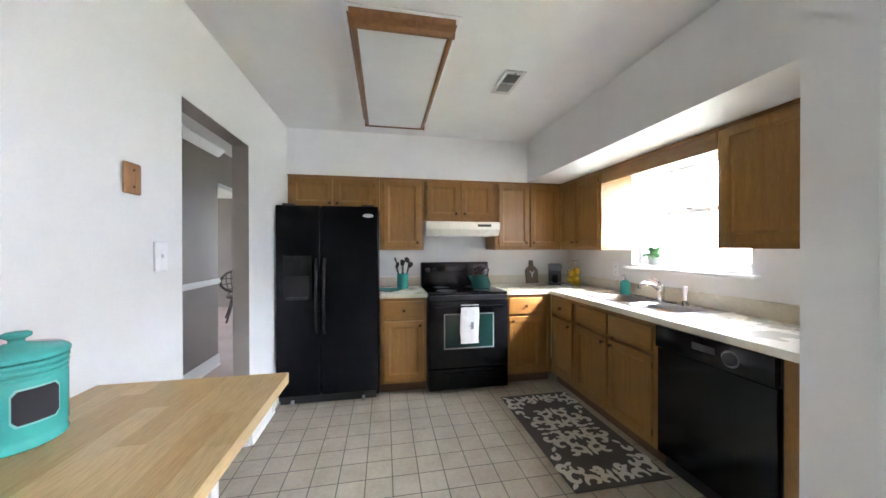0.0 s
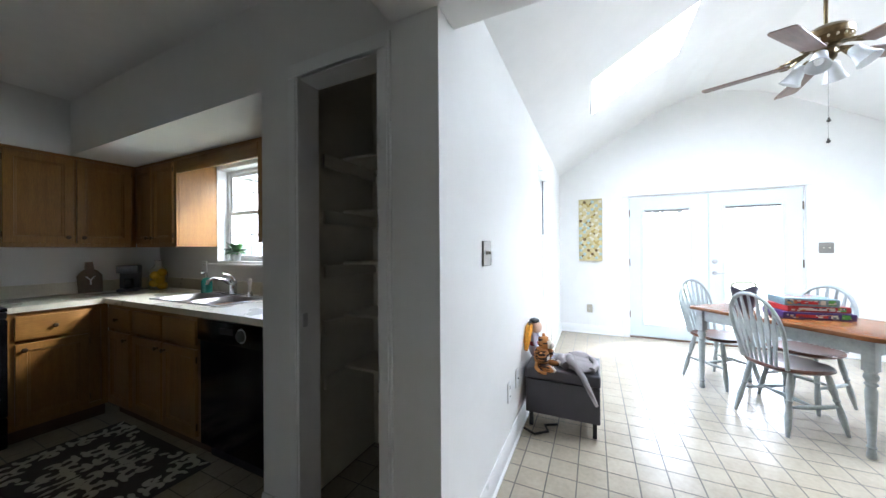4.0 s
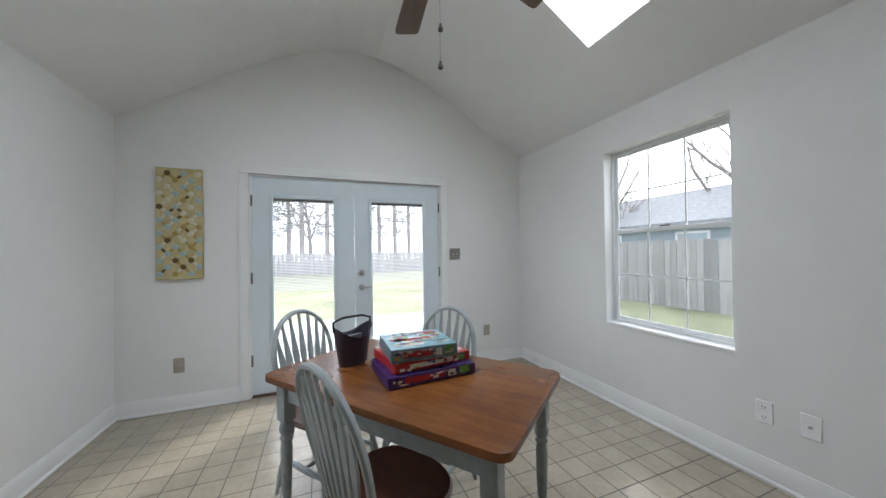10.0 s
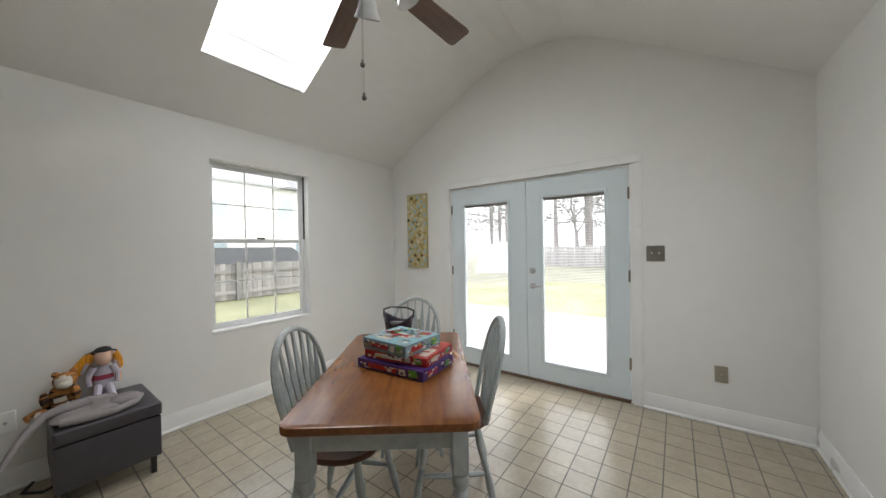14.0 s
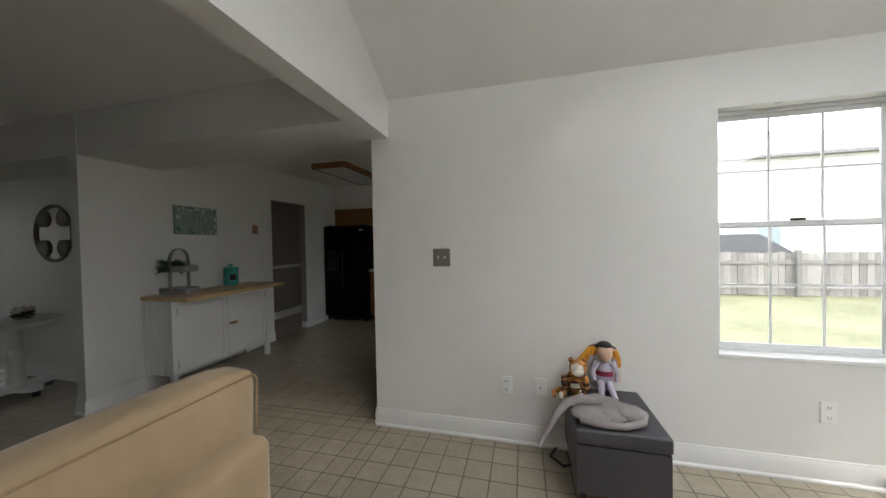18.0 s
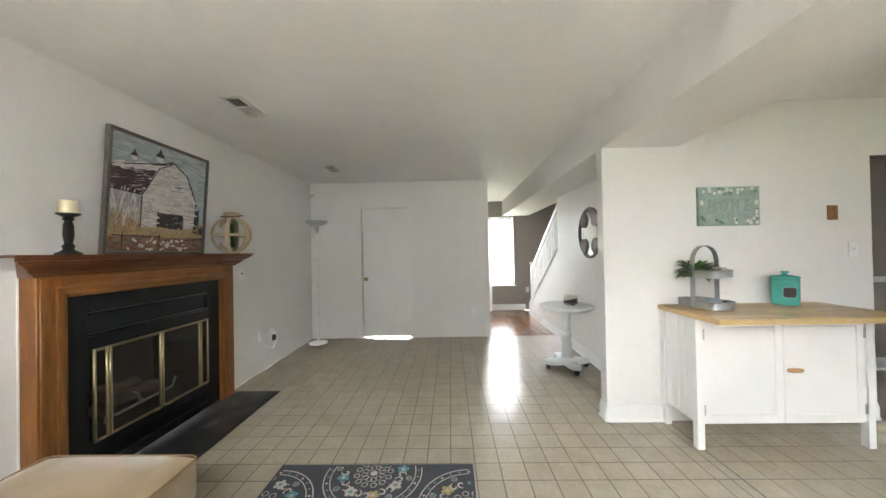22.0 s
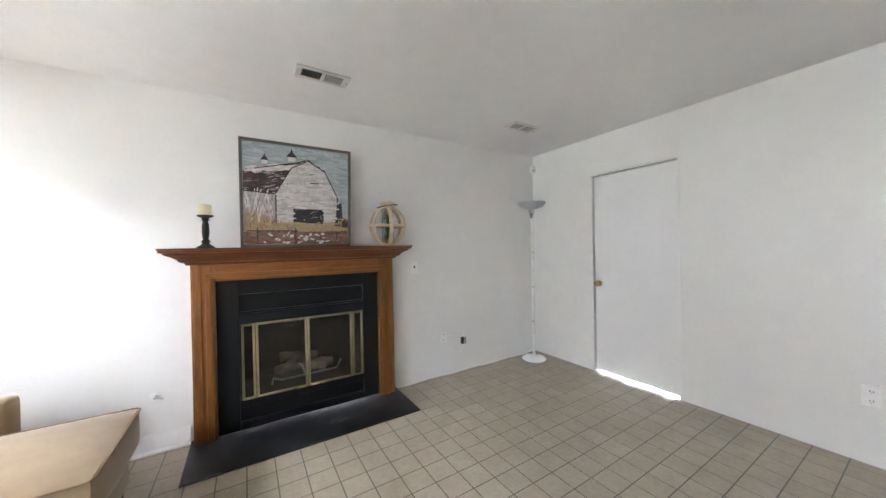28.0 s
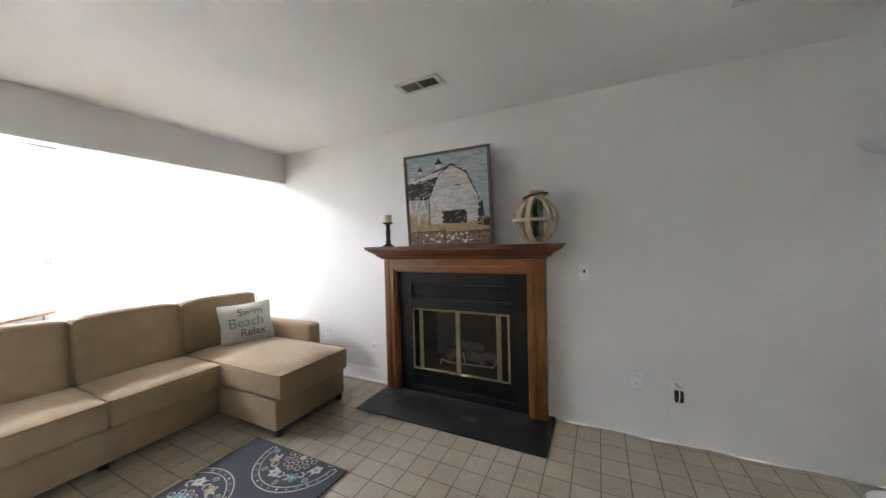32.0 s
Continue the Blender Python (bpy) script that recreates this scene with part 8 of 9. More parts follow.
def medallion(cx, cy, r, turn):
    """A ringed wheel of flowers round a rosette."""
    cr = layers["cream"]
    ring(cr, cx, cy, r, 0.007, Z0, 72)
    ring(cr, cx, cy, r * 0.875, 0.006, Z0, 72)
    for k in range(30):
        a = 2 * math.pi * k / 30
        flower(layers[("cream", "grey", "teal")[k % 3]], cx + r * 0.945 * math.cos(a), cy + r * 0.945 * math.sin(a), 0.009, 4, Z0 + 0.0001)
    flower(layers["teal"], cx, cy, r * 0.33, 16, Z0 + 0.0001)
    for k in range(12):
        a = turn + 2 * math.pi * k / 12
        ring(cr, cx + r * 0.19 * math.cos(a), cy + r * 0.19 * math.sin(a), r * 0.055, 0.0035, Z0 + 0.0004, 12)
        ring(cr, cx + r * 0.35 * math.cos(a), cy + r * 0.35 * math.sin(a), r * 0.05, 0.005, Z0 + 0.0003, 12)
    flower(cr, cx, cy, r * 0.09, 8, Z0 + 0.0004)
    for k in range(8):
        a = turn + k * math.pi / 4
        x, y = cx + r * 0.62 * math.cos(a), cy + r * 0.62 * math.sin(a)
        flower(layers[("gold", "cream", "teal", "cream")[k % 4]], x, y, r * 0.135, 5, Z0 + 0.0002, a)
        flower(layers[("cream", "grey", "cream", "teal")[k % 4]], x, y, r * 0.045, 5, Z0 + 0.0005, a)
        b = a + math.pi / 8
        for d in (-0.13, 0.13):
            x, y = cx + r * 0.60 * math.cos(b + d), cy + r * 0.60 * math.sin(b + d)
            if 0.05 < x < RX1 - RX0 - 0.05 and 0.05 < y < RY1 - RY0 - 0.05:
                scroll(cr, x, y, r * 0.095, b + (0 if d > 0 else math.pi), 1 if d > 0 else -1, 0.0042, Z0 + 0.0003)
        x, y = cx + r * 0.78 * math.cos(b), cy + r * 0.78 * math.sin(b)
        ring(cr, x, y, r * 0.05, 0.004, Z0 + 0.0003, 14)
        flower(layers["grey" if k % 2 else "teal"], x, y, r * 0.04, 5, Z0 + 0.0003, b)


for k, (x, y) in enumerate(((0.085, 0.603), (0.345, 0.03), (0.345, 1.175), (0.685, 0.603))):
    medallion(x, y, 0.285, 0.2 + 0.3 * k)
for n, mt in (("cream", R_CREAM), ("teal", R_TEAL), ("gold", R_GOLD), ("grey", R_GREY)):
    tagged(part("woven_pattern", layers[n], mt, rug), kind="stuff")

# ---- hall, stairs and front room ----
HALLWOOD = wood("red_oak_floor", (0.185, 0.112, 0.066, 1), (0.135, 0.080, 0.048, 1), "x", 0.2)
FLOOR2 = structure("floor_hall", boxes((-5.60, -1.12, -0.15, -3.402, 0.95, -0.012), (-5.60, 0.95, -0.15, KW - 0.05, 8.0, -0.012), (-3.402, 0.0, -0.15, KW - 0.1, 0.95, -0.012)), plain("subfloor", (0.08, 0.05, 0.03, 1), 0.8), "polished red oak strip floor", "floor")
ht = thing("pedestal_table", "round white pedestal table on four black feet", "table", pose(-2.02, -0.425, 0, 0, 0, 6))
WT = Mat("chalky_white_paint", (0.70, 0.72, 0.70, 1), 0.5).vary(9, 0.12).bump(60, 0.08).m
part("tabletop", lathe([(0, 0.663), (0.262, 0.663), (0.268, 0.672), (0.285, 0.680), (0.296, 0.690), (0.299, 0.700), (0.294, 0.708), (0, 0.709)], 40), WT, ht)
part("pedestal", lathe([(0.094, 0.098), (0.094, 0.108), (0.076, 0.114), (0.066, 0.122), (0.060, 0.15), (0.054, 0.22), (0.048, 0.335), (0.048, 0.345), (0.057, 0.352), (0.060, 0.372), (0.055, 0.395), (0.046, 0.405), (0.046, 0.44), (0.049, 0.448), (0.049, 0.456), (0.044, 0.464), (0.043, 0.56), (0.047, 0.62), (0.09, 0.640), (0.11, 0.662)], 24), WT, ht)
o = []
for k in range(64):
    a = 2 * math.pi * k / 64
    r = 0.108 + 0.152 * abs(math.cos(2 * a)) ** 2.2 if abs(math.cos(2 * a)) < 0.999 else 0.258
    o.append((r * math.cos(a), r * math.sin(a)))
part("foot_plate", prism(o, 0.052, 0.097, "z", bevel=0.008), WT, ht)
for k in range(4):
    a = k * math.pi / 2
    part("foot", lathe([(0, 0.001), (0.022, 0.001), (0.027, 0.010), (0.027, 0.034), (0.020, 0.044), (0.018, 0.0515)], 16), BLACK_MATTE, ht, "black turned foot", Matrix.Translation((0.222 * math.cos(a), 0.222 * math.sin(a), 0)))
shell = thing("shell_bowl", "bowl of dried brown flowers and shells on the hall table", "bowl", pose(-1.98, -0.385, 0.7095) @ Matrix.Diagonal((1.15, 1.15, 1.3, 1)))
part("bowl", lathe([(0.040, 0), (0.050, 0.008), (0.056, 0.026), (0.050, 0.026), (0.044, 0.010), (0, 0.008)], 18), plain("pale_bowl", (0.5, 0.47, 0.42, 1), 0.5), shell)
part("dried_flowers", leafy(bmesh.new(), 170, 0.085, 0.030, 15, 0.5, 0.9), Mat("dried_brown", (0.15, 0.105, 0.075, 1), 0.8).vary(20, 0.5).island(0.6).m, shell, "", Matrix.Translation((0, 0, 0.028)))
random.seed(9)
for k in range(9):
    bm = bmesh.new()
    blob(bm, (0, 0, 0), (0.028, 0.021, 0.015), 10)
    part("shell", bm, plain("shell_white", (0.6, 0.56, 0.5, 1), 0.5), shell, "", Matrix.Translation((random.uniform(-0.05, 0.05), random.uniform(-0.05, 0.05), 0.06 + 0.02 * random.random())) @ pose(0, 0, 0, 40 * k, 25 * k, 70 * k))

# quatrefoil mirror
mir = thing("wall_mirror", "round mirror in a dark worn quatrefoil frame", "mirror", Matrix.Translation((-2.13, -0.082, 1.53)))
R = 0.30
bm = lathe([(R - 0.03, 0), (R, 0.004), (R, 0.02), (R - 0.01, 0.026), (R - 0.03, 0.02), (R - 0.03, 0)], 48)
FR = Mat("worn_brown_frame", (0.11, 0.085, 0.065, 1), 0.6).vary(14, 0.4).bump(40, 0.3).m
part("outer_ring", bm, FR, mir, "", pose(0, 0, 0, 90, 0, 0))
part("glass", lathe([(R - 0.031, 0.002), (R - 0.031, 0.006), (0, 0.006)], 40), Mat("mirror_silver", (0.85, 0.86, 0.86, 1), 0.02, 1.0).m, mir, "", pose(0, 0, 0, 90, 0, 0))
for k in range(4):
    a = 45 + 90 * k
    pts = []
    for i in range(11):
        b = radians(-80 + 160 * i / 10)
        pts.append((0.215 + 0.085 * -math.cos(b), 0.085 * math.sin(b)))
    part("spandrel", prism(pts + [(0.268, 0.085), (0.270, 0.0), (0.268, -0.085)], -0.024, -0.007, "y"), FR, mir, "", pose(0, 0, 0, 0, a, 0))

# stairs going up behind the hall wall
stair = thing("staircase", "white balustrade and oak stairs rising behind the hall wall", "stairs", pose(0, 0, 0), kind="structure")
for k in range(11):
    part("riser", boxes((-5.02 + 0.245 * k, 0.035, 0.002 + 0.185 * k, -5.00 + 0.245 * k, 0.945, 0.185 * (k + 1) - 0.026)), TRIM, stair)
    part("tread", boxes((-5.045 + 0.245 * k, 0.035, 0.185 * (k + 1) - 0.025, -4.755 + 0.245 * k, 0.945, 0.185 * (k + 1)), bevel=0.006), HALLWOOD, stair)
part("stringer_cap", prism([(-5.06, 0.0), (-5.06, 0.245), (-3.27, 1.388), (-3.27, 1.345), (-5.03, 0.22), (-5.03, 0.0)], -0.10, 0.05, "y", bevel=0.003), TRIM, stair)
part("newel_post", boxes((-5.05, -0.06, 0.23, -4.97, 0.02, 1.06), bevel=0.005), TRIM, stair)
part("newel_cap", boxes((-5.065, -0.075, 1.06, -4.955, 0.035, 1.085), bevel=0.006), TRIM, stair)
part("handrail", prism([(-4.97, 0.95), (-4.97, 1.01), (-3.28, 2.10), (-3.28, 2.03)], -0.055, 0.012, "y", bevel=0.006), TRIM, stair)
for k in range(12):
    x = -4.88 + 0.14 * k
    part("baluster", boxes((x - 0.016, -0.038, 0.245 + (x + 5.06) * 0.6385, x + 0.016, -0.006, 0.965 + (x + 4.97) * 0.641), bevel=0.003), TRIM, stair)

# front door standing open
fdr = thing("front_door", "white six-panel front door standing open into the foyer", "door", pose(-4.755, -1.105, 0, 0, 0, 160), kind="structure")
leaf = part("leaf", boxes((0.0, -0.022, 0.012, 0.83, 0.022, 2.04), bevel=0.002), DOORW, fdr)
for x0, x1 in ((0.10, 0.38), (0.45, 0.73)):
    for z0, z1 in ((0.20, 0.85), (1.0, 1.62), (1.72, 1.93)):
        part("panel", boxes((x0, -0.027, z0, x1, 0.027, z1), bevel=0.010, seg=2), DOORW, leaf)
part("lever", tube([(0.77, -0.02, 0.95), (0.77, -0.06, 0.95), (0.68, -0.065, 0.95)], 0.009, 8), DARKBRONZE, leaf)
part("lever", tube([(0.77, 0.02, 0.95), (0.77, 0.06, 0.95), (0.68, 0.065, 0.95)], 0.009, 8), DARKBRONZE, leaf)
for z in (0.25, 1.0, 1.78):
    part("hinge", tube([(-0.006, -0.02, z), (-0.006, -0.02, z + 0.1)], 0.008, 8), DARKBRONZE, leaf)
sky_lamp("front_door_sky", (-5.14, -1.9, 1.1), (-5.14, 0, 1.0), 0.8, 1.9, 0.6)

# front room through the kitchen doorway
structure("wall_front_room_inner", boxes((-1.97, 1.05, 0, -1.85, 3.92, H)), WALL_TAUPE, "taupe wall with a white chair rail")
# the opening in this far wall is unseen, added to let a fill lamp in
structure("wall_front_room_far", boxes((-5.60, 7.9, 0, -1.75, 8.0, H), (-1.05, 7.9, 0, KW + 0.1, 8.0, H), (-1.75, 7.9, 0, -1.05, 8.0, 0.7), (-1.75, 7.9, 2.1, -1.05, 8.0, H), (KW - 0.1, 3.54, 0, KW, 7.9, H)), WALL_TAUPE, "taupe far wall of the front room, unseen light opening added")
structure("ceiling_front_far", boxes((-5.72, 3.54, H, KW, 8.0, H + 0.1)), CEIL, "white far ceiling", "ceiling")
# unseen opening, added for the other fill lamp
structure("wall_front_room_light_gap", wall_mesh("x", -5.72, -5.60, 3.54, 8.0, 0, H, [(5.3, 5.9, 0.9, 2.0)]), WALL_TAUPE, "taupe front wall with an unseen opening added for light")
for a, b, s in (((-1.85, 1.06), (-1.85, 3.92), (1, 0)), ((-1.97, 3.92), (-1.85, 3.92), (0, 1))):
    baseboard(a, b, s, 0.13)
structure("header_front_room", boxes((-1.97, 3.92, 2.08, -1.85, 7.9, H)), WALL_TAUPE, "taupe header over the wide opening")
structure("trim_front_room", boxes((-1.98, 3.922, 2.03, -1.84, 7.898, 2.079), bevel=0.004), TRIM, "white moulding under the header", "trim")
structure("chair_rail", boxes((-1.85, 1.06, 0.93, -1.828, 3.92, 0.99), (-1.852, 1.06, 0.945, -1.82, 3.92, 0.972), bevel=0.004), TRIM, "white chair rail moulding", "trim")
structure("crown_moulding", prism([(-1.85, 2.37), (-1.82, 2.38), (-1.77, 2.44), (-1.77, 2.458), (-1.85, 2.458)], 1.06, 3.92, "y"), TRIM, "white crown moulding", "trim")
chb = thing("wicker_chair", "dark round-backed wicker chair in the front room", "chair", pose(-2.62, 6.45, 0, 0, 0, 205))
DK = Mat("espresso_wicker", (0.028, 0.020, 0.017, 1), 0.5).vary(60, 0.3).m
part("seat", lathe([(0.0, 0.40), (0.22, 0.40), (0.25, 0.42), (0.25, 0.45), (0.22, 0.47), (0.0, 0.475)], 24), DK, chb)
for sx in (-1, 1):
    for sy in (-1, 1):
        part("leg", tube([(sx * 0.15, sy * 0.15, 0.41), (sx * 0.19, sy * 0.19, 0.2), (sx * 0.25, sy * 0.26, 0.002)], [0.022, 0.018, 0.016], 8), DK, chb)
part("stretcher", tube([(0.19 * math.cos(k * math.pi / 8), 0.19 * math.sin(k * math.pi / 8), 0.27) for k in range(17)], 0.010, 6), DK, chb)
rim = [(0.33 * math.cos(k * math.pi / 12), -0.16 - 0.16 * max(math.sin(k * math.pi / 12), 0) + 0.10 * math.cos(k * math.pi / 12) ** 2, 0.70 + 0.21 * math.sin(k * math.pi / 12)) for k in range(25)]
part("rim", tube(rim, 0.024, 8), DK, chb)
for k in range(7):
    x = -0.24 + 0.08 * k
    h = 0.21 * math.sqrt(1 - (x / 0.33) ** 2)
    part("cane", tube([(x * 0.8, -0.18, 0.46), (x, -0.22, 0.70), (x, -0.16 - 0.16 * h / 0.21 + 0.10 * (x / 0.33) ** 2, 0.70 + h)], 0.009, 6), DK, chb)
for z, w in ((0.56, 0.25), (0.66, 0.30), (0.76, 0.29)):
    part("weave_band", tube([(-w, -0.12, z), (-w * 0.5, -0.205, z), (0, -0.225, z), (w * 0.5, -0.205, z), (w, -0.12, z)], 0.010, 6), DK, chb)
# two added lamps in unseen openings brighten the front room
sky_lamp("front_room_fill", (-5.66, 5.6, 1.45), (-1.0, 5.0, 1.2), 0.58, 1.08, 0.45)
sky_lamp("front_room_end_fill", (-1.40, 7.95, 1.4), (-1.45, 3.0, 1.1), 0.68, 1.38, 0.8)

# ---- the yard ----
CONC = plain("patio_concrete", (0.55, 0.54, 0.51, 1), 0.85, 0, 0.12, 2, 0.2)
structure("patio", boxes((XE + 0.135, -4.2, -0.16, 9.4, 1.4, -0.05), bevel=0.01), CONC, "pale concrete patio slab", "patio")
FENCEW = Mat("weathered_cedar", (0.37, 0.36, 0.35, 1), 0.9).vary(3, 0.2, stretch=(6, 6, 1)).random(0.35).bump(30, 0.3, 2, (8, 8, 1)).m
bm = boxes((-0.068, -0.009, 0, 0.068, 0.009, 1.0))
for v in bm.verts:
    if v.co.z > 0.9 and abs(v.co.x) > 0.05:
        v.co.z -= 0.03
BOARD = finish("fence_board", bm, FENCEW)
POST = finish("fence_post", boxes((-0.05, -0.05, 0, 0.05, 0.05, 1.0), bevel=0.004), FENCEW)


def fence(x0, y0, x1, y1, h, label, rails_in=1):
    f = thing("wooden_fence", label, "fence", pose(x0, y0, -0.16, 0, 0, math.degrees(math.atan2(y1 - y0, x1 - x0))))
    ln = math.hypot(x1 - x0, y1 - y0)
    rnd = random.Random(int(ln * 10))
    n = int(ln / 0.145)
    for k in range(n):
        b = new("board", BOARD)
        b.parent = f
        b.matrix_basis = Matrix.Translation((0.07 + 0.145 * k, rnd.uniform(-0.003, 0.003), 0.03)) @ pose(0, 0, 0, 0, rnd.uniform(-0.6, 0.6), 0) @ Matrix.Diagonal((1, 1, h * rnd.uniform(0.975, 1.02), 1))
    for k in range(int(ln / 2.4) + 1):
        p = new("post", POST)
        p.parent = f
        p.matrix_basis = Matrix.Translation((2.4 * k + 0.05, rails_in * 0.062, 0)) @ Matrix.Diagonal((1, 1, h + 0.05, 1))
    for z in (0.25, h - 0.25):
        part("rail", boxes((0, rails_in * 0.010, z - 0.045, ln, rails_in * 0.048, z + 0.045)), FENCEW, f)
    return f


fence(-0.4, 7.6, 20, 7.6, 1.12, "weathered grey cedar fence behind the lawn", -1)
fence(22, -9.7, -2, -9.7, 1.68, "tall weathered grey cedar fence", 1)
fence(26, 7.6, 26, -9.7, 1.5, "weathered fence at the end of the yard", 1)

BARK = Mat("grey_bark", (0.24, 0.215, 0.195, 1), 0.95).vary(8, 0.3).bump(20, 0.5).m
NEEDLE = Mat("pine_needles", (0.10, 0.13, 0.085, 1), 0.8).island(0.5).m


def bare_tree(seed, h, label, m):
    t = thing("bare_tree", label, "tree", m, "bare trees beyond the fences")
    rnd = random.Random(seed)
    trunk, twigs = bmesh.new(), bmesh.new()

    def limb(p, d, ln, r, depth):
        pts = [p]
        for k in range(4):
            d = (d + Vector((rnd.uniform(-0.22, 0.22), rnd.uniform(-0.22, 0.22), rnd.uniform(-0.05, 0.14)))).normalized()
            pts.append(pts[-1] + d * ln / 4)
        tube(pts, [r * (1 - 0.16 * k) for k in range(5)], 6 if depth < 2 else 3, trunk if depth < 2 else twigs)
        if depth < 4:
            for k in range(4 if depth else 7):
                q = pts[rnd.randint(1 if depth else 2, 4)]
                s = (d + Vector((rnd.uniform(-1, 1), rnd.uniform(-1, 1), rnd.uniform(-0.1, 0.7)))).normalized()
                limb(q, s, ln * rnd.uniform(0.42, 0.68), r * 0.42, depth + 1)

    limb(Vector((0, 0, 0)), Vector((0, 0, 1)), h * 0.55, h * 0.022, 0)
    part("trunk", trunk, BARK, t)
    part("crown", twigs, BARK, t, "tangle of bare twigs")
    return t


def pine(seed, h, label, m):
    t = thing("pine_tree", label, "tree", m, "pines at the end of the yard")
    rnd = random.Random(seed)
    part("trunk", tube([(0, 0, 0), (0.05, 0, h * 0.5), (0, 0.05, h)], [h * 0.018, h * 0.013, 0.03], 8), BARK, t)
    bm, br = bmesh.new(), bmesh.new()
    for k in range(54):
        z = h * (0.28 + 0.70 * k / 54)
        a = rnd.uniform(0, 2 * math.pi)
        ln = (h * 0.22) * (1.1 - k / 60) * rnd.uniform(0.6, 1.1)
        tip = Vector((ln * math.cos(a), ln * math.sin(a), z + rnd.uniform(-0.3, 0.5)))
        tube([(0, 0, z), tip], [0.035, 0.01], 3, br)
        for j in range(34):
            c = Vector((0, 0, z)).lerp(tip, rnd.uniform(0.35, 1.05)) + Vector((rnd.gauss(0, 0.22), rnd.gauss(0, 0.22), rnd.gauss(0, 0.16)))
            d, s = Vector((rnd.uniform(-1, 1), rnd.uniform(-1, 1), rnd.uniform(-0.4, 0.6))) * 0.19, Vector((rnd.uniform(-1, 1), rnd.uniform(-1, 1), rnd.uniform(-1, 1))) * 0.06
            bm.faces.new([bm.verts.new(q) for q in (c - d, c + s, c + d)])
    part("limbs", br, BARK, t)
    part("crown", bm, NEEDLE, t, "ragged dark needle clumps")
    return t


bt = bare_tree(3, 9.0, "tall bare grey tree beyond the fence", pose(9.5, -15.5, -0.16))
copy_thing(bt, pose(4.5, -17.0, -0.16, 0, 0, 80))
copy_thing(bt, pose(14.5, -14.0, -0.16, 0, 0, 200))
copy_thing(bt, pose(17.0, 10.5, -0.16, 0, 0, 140))
copy_thing(bt, pose(29.0, -1.0, -0.16, 0, 0, 30))
copy_thing(bt, pose(29.5, 3.0, -0.16, 0, 0, 260))
bt2 = bare_tree(12, 7.0, "smaller bare tree beyond the fence", pose(6.5, -13.0, -0.16))
copy_thing(bt2, pose(11.8, -12.5, -0.16, 0, 0, 110))
copy_thing(bt2, pose(28.0, -4.5, -0.16, 0, 0, 50))
copy_thing(bt2, pose(28.5, 6.0, -0.16, 0, 0, 10))
pn = pine(5, 11.0, "tall dark pine at the end of the yard", pose(27.5, -0.5, -0.16))
for k, (x, y) in enumerate(((29, -3.2), (28, 1.8), (30, -6.5), (28.3, 4.4), (31, 8.5), (30.5, 0.6), (13.5, -12.2), (32, 12), (31.5, -9.5), (27.5, 8.2), (28.6, 10.2), (27.8, 12.6), (29.6, 14.6), (30.2, 6.6), (31.4, 10.8), (27.2, -2.2), (29.8, -5.0), (28.8, -7.6), (30.6, 2.6))):
    copy_thing(pn, pose(x, y, -0.16, 0, 0, 47 * k) @ Matrix.Diagonal((1, 1, 0.85 + 0.05 * (k % 5), 1)))


def house(m, w, d, h, wallmat, roofmat, label, windows):
    hs = thing("neighbour_house", label, "house", m)
    part("wall", boxes((0, 0, 0, w, d, h)), wallmat, hs)
    ro = part("roof", prism([(-0.4, h), (d / 2, h + d * 0.28), (d + 0.4, h), (d + 0.4, h - 0.12), (-0.4, h - 0.12)], -0.4, w + 0.4, "x"), roofmat, hs)
    for k in range(int(h / 0.2)):
        part("siding_board", boxes((0, -0.018, 0.2 * k, w, -0.001, 0.2 * k + 0.19)), wallmat, hs)
    for x, z, ww, hh in windows:
        wn_ = part("window", boxes((x, -0.05, z, x + ww, -0.019, z + hh), bevel=0.01), TRIM, hs)
        part("pane", boxes((x + 0.07, -0.056, z + 0.07, x + ww - 0.07, -0.051, z + hh - 0.07)), plain("dark_pane", (0.34, 0.42, 0.45, 1), 0.1), wn_)
    return hs


SIDW = plain("white_siding", (0.74, 0.74, 0.73, 1), 0.6, 0, 0.05, 2)
SIDB = plain("blue_grey_siding", (0.34, 0.40, 0.43, 1), 0.7, 0, 0.08, 2)
ROOFG = plain("grey_shingles", (0.22, 0.225, 0.23, 1), 0.9, 0, 0.25, 8, 0.4)
house(pose(3.5, 15.5, -0.16), 14, 7, 5.2, SIDW, ROOFG, "white two-storey house beyond the fence", ((1.5, 3.2, 1, 1.3), (5.0, 3.2, 1, 1.3), (8.5, 3.2, 1, 1.3), (1.5, 0.9, 1, 1.3), (5.0, 0.9, 1, 1.3), (9.5, 0.9, 1, 1.3), (11.5, 3.2, 1, 1.3)))
house(pose(13.5, -12.6, -0.16, 0, 0, 180), 7, 5, 2.3, SIDB, ROOFG, "blue-grey house roof beyond the fence", ((1, 0.8, 1, 1.2), (4, 0.8, 1, 1.2)))
SHEDR = plain("shed_dark_roof", (0.06, 0.065, 0.066, 1), 0.8, 0, 0.15, 4)
house(pose(6.2, 8.4, -0.16), 3.0, 2.2, 1.0, plain("shed_side", (0.34, 0.36, 0.36, 1), 0.8), SHEDR, "low shed behind the fence", ())
bm = bmesh.new()
rings = []
for k in range(9):
    a = math.pi * k / 8
    rings.append([bm.verts.new((x, 1.5 * math.cos(a), max(1.75 * math.sin(a), 0.0))) for x in (0, 2.6)])
for p, q in zip(rings, rings[1:]):
    bm.faces.new((p[0], p[1], q[1], q[0]))
bm.faces.new([r[0] for r in rings])
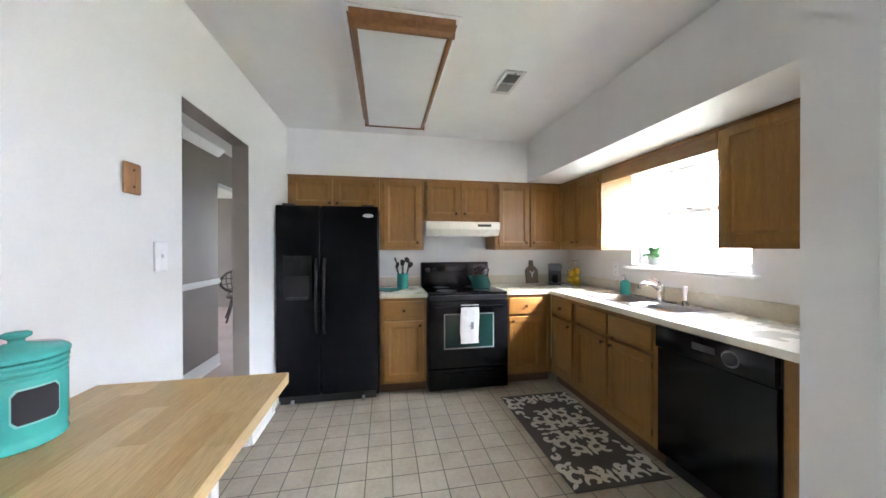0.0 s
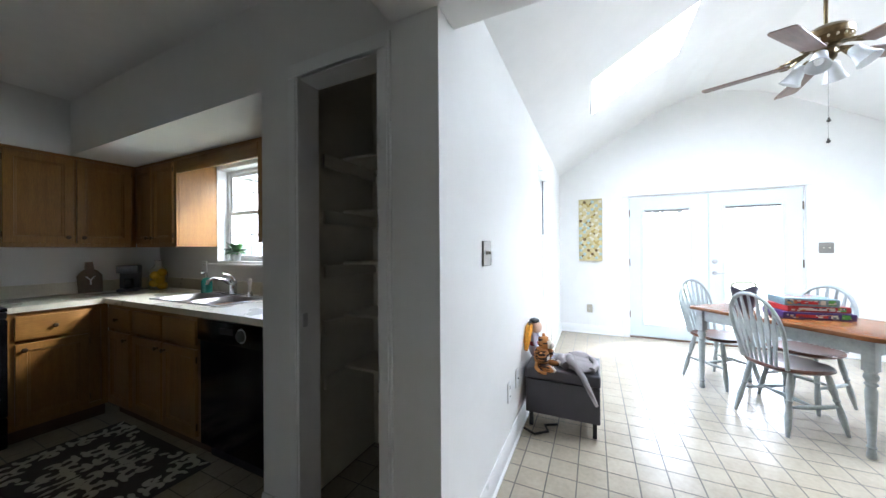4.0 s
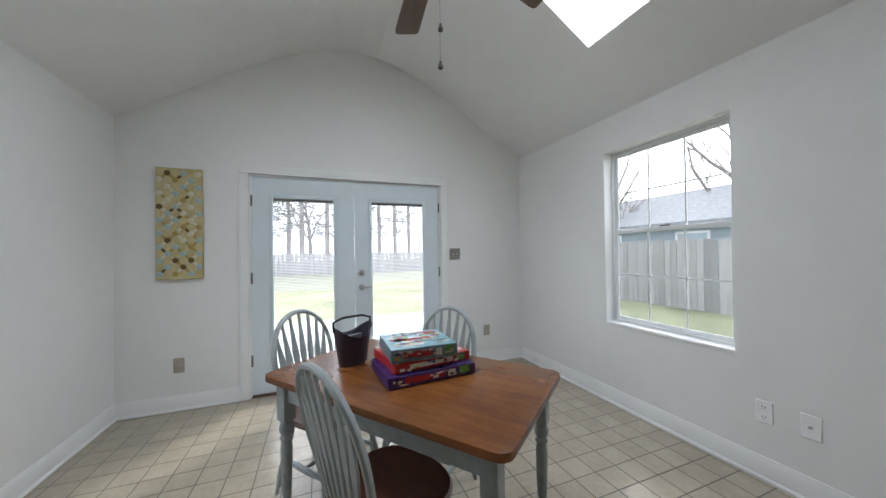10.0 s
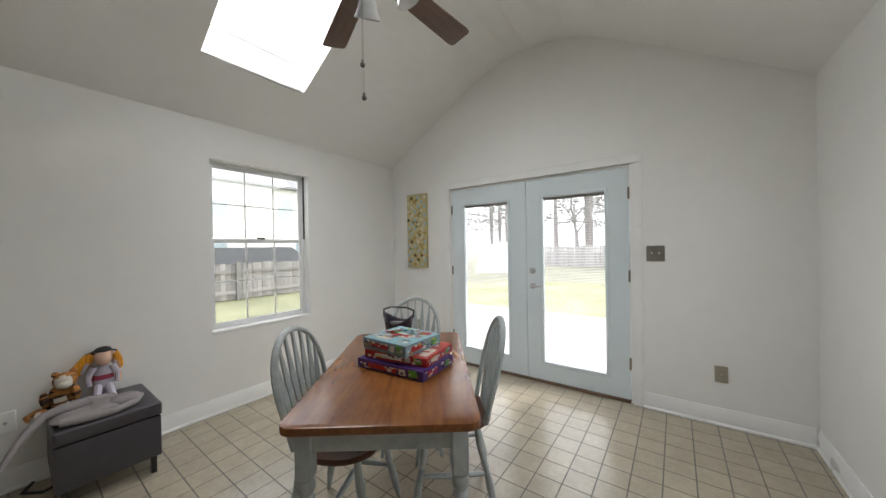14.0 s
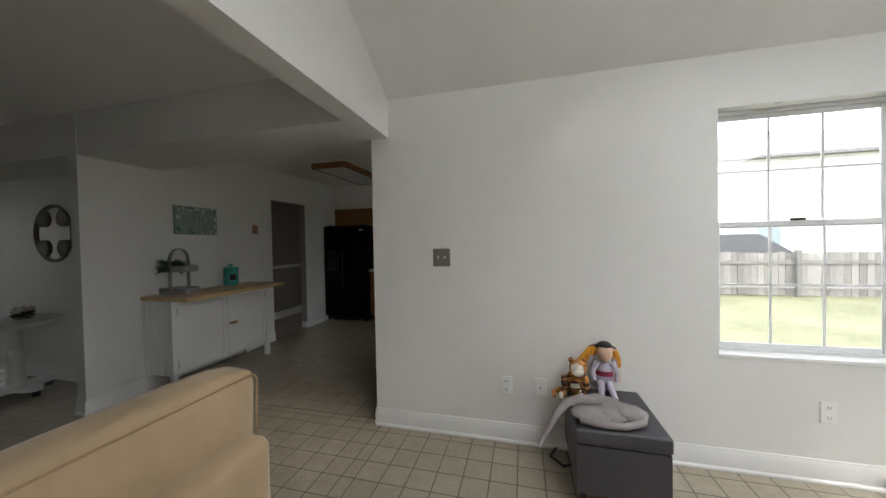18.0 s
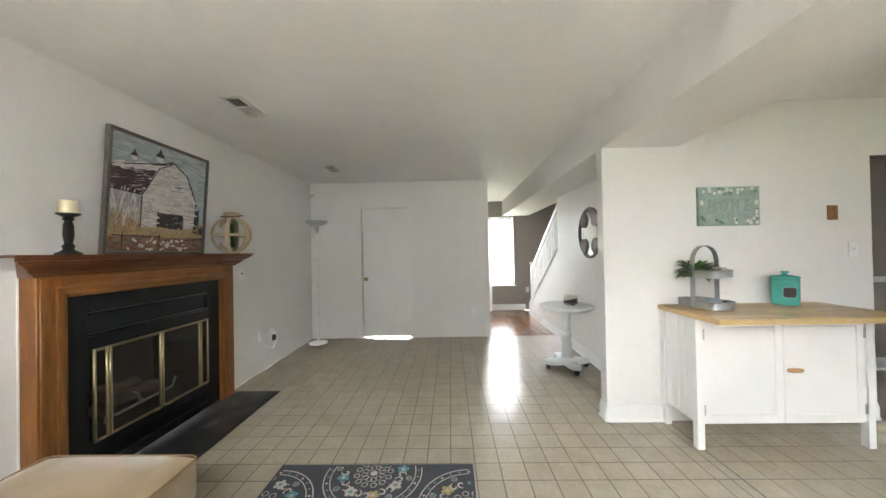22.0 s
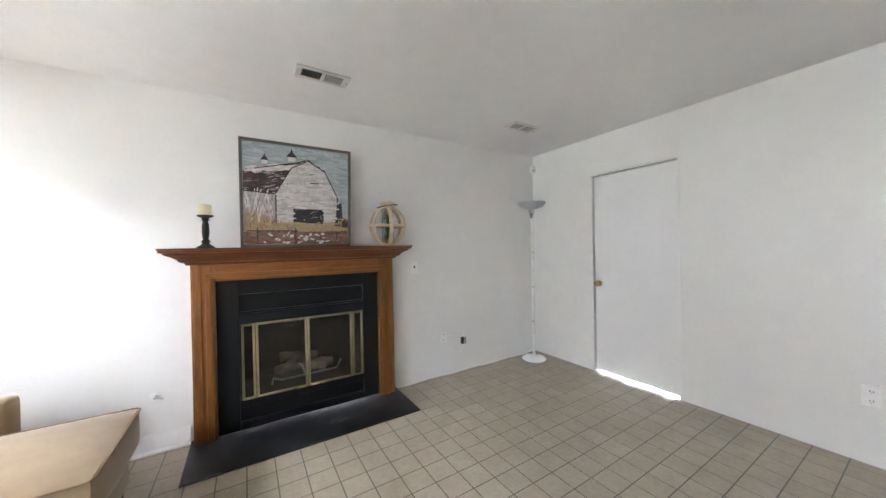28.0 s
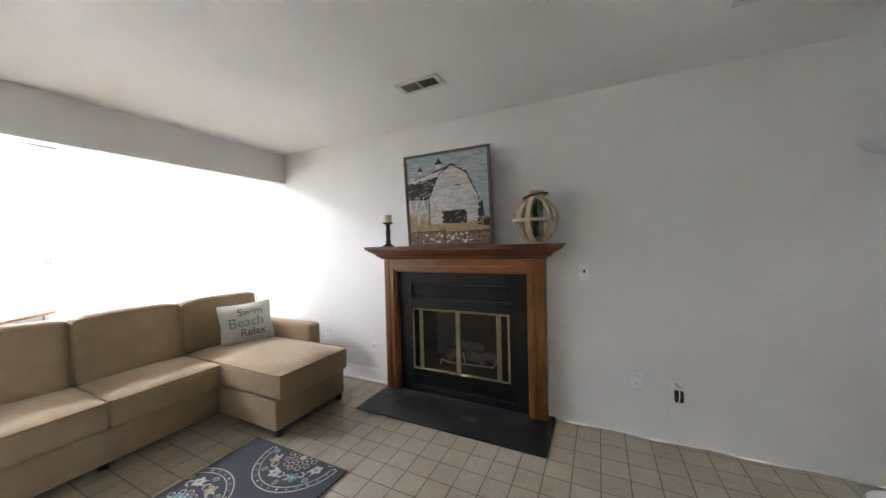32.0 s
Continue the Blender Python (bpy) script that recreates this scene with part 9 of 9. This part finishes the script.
bm.faces.new([r[1] for r in rings][::-1])
solid("garden_shelter", bm, plain("white_tarpaulin", (0.8, 0.8, 0.8, 1), 0.6, 0, 0.04), "white tarpaulin arch shelter on the lawn", "shelter", pose(19, 4.7, -0.16, 0, 0, 14))

# ---- floor pieces ----
VINYLC = (0.445, 0.388, 0.298, 1)
TILE = Mat("beige_vinyl_tile", VINYLC, 0.23).in_place().vary(0.9, 0.10).vary(7, 0.10).vary(38, 0.10).random(0.06).bump(9, 0.05, 2).gloss(3, 0.215, 0.25).m
TILE_J = Mat("beige_vinyl_tile_far", VINYLC, 0.23).in_place().vary(0.9, 0.10).vary(7, 0.10).vary(38, 0.10).island(0.06).bump(9, 0.05, 2).gloss(3, 0.215, 0.25).m
P, J = 0.1525, 0.0062


def tile_verts(x0, y0, x1, y1):
    e, z = 0.0006, 0.0
    return [(x0, y0, -0.0008), (x1, y0, -0.0008), (x1, y1, -0.0008), (x0, y1, -0.0008), (x0 + e, y0 + e, z), (x1 - e, y0 + e, z), (x1 - e, y1 - e, z), (x0 + e, y1 - e, z)]


TF = [(4, 5, 6, 7), (0, 1, 5, 4), (1, 2, 6, 5), (2, 3, 7, 6), (3, 0, 4, 7)]
me_tile = bpy.data.meshes.new("tile")
me_tile.from_pydata(tile_verts(-P / 2 + J / 2, -P / 2 + J / 2, P / 2 - J / 2, P / 2 - J / 2), [], TF)
me_tile.materials.append(TILE)
ZONES = ((-3.40, YS, 1.565, -0.14, 0.064), (-3.40, -0.14, 1.53, -0.08, 0.064), (KW - 0.05, -0.08, 2.24, 3.42, 0.064), (1.565, YS, XE, YN, 2.41))   # x0, y0, x1, y1, joint line in x
NEAR = ((-0.30, 0.70, 1.05, 2.40), (-1.50, -1.55, 0.25, -0.55), (1.75, -1.55, 3.20, -0.35))
vs, fs, singles = [], [], 0
for x0, y0, x1, y1, jx in ZONES:
    i = math.floor((x0 - jx) / P)
    while jx + i * P < x1:
        a, b = max(jx + i * P, x0), min(jx + (i + 1) * P, x1)
        j = math.floor((y0 + 1.905) / P)
        while -1.905 + j * P < y1:
            c, d = max(-1.905 + j * P, y0), min(-1.905 + (j + 1) * P, y1)
            if b - a > 0.012 and d - c > 0.012:
                mx, my = (a + b) / 2, (c + d) / 2
                whole = b - a > P - 1e-4 and d - c > P - 1e-4
                if whole and any(n[0] < mx < n[2] and n[1] < my < n[3] for n in NEAR):
                    t = new("tile", me_tile)
                    t.parent, t.location = FLOOR, (mx, my, 0)
                    singles += 1
                else:
                    n = len(vs)
                    vs += tile_verts(a + J / 2, c + J / 2, b - J / 2, d - J / 2)
                    fs += [tuple(n + k for k in f) for f in TF]
            j += 1
        i += 1
me = bpy.data.meshes.new("far_tiles")
me.from_pydata(vs, [], fs)
me.materials.append(TILE_J)
ft = new("far_tiles", me)
ft.parent = FLOOR
tagged(ft, kind="stuff")

# oak strips in the hall
random.seed(21)
HSTRIP = [wood("red_oak_strip_%s" % "abc"[k], a, b, "x", 0.18) for k, (a, b) in enumerate((((0.26, 0.125, 0.055, 1), (0.19, 0.085, 0.036, 1)), ((0.22, 0.10, 0.042, 1), (0.15, 0.065, 0.028, 1)), ((0.29, 0.145, 0.065, 1), (0.22, 0.10, 0.045, 1))))]
y = -1.118
while y < -0.085:
    x = -5.60
    while x < -3.41:
        e = min(x + random.uniform(0.5, 1.1), -3.402)
        part("plank", boxes((x + 0.0006, y + 0.0006, -0.012, e - 0.0006, min(y + 0.0565, -0.081), 0.0), bevel=0.0012), random.choice(HSTRIP), FLOOR2)
        x = e
    y += 0.057
part("carpet", boxes((-5.60, 0.95, -0.0119, KW - 0.1, 8.0, -0.002), (KW - 0.1, 1.505, -0.0119, KW - 0.051, 2.225, -0.002)), Mat("mauve_beige_carpet", (0.36, 0.285, 0.25, 1), 0.95).vary(3, 0.1).bump(300, 0.5).m, FLOOR2, "mauve-beige carpet in the front room")
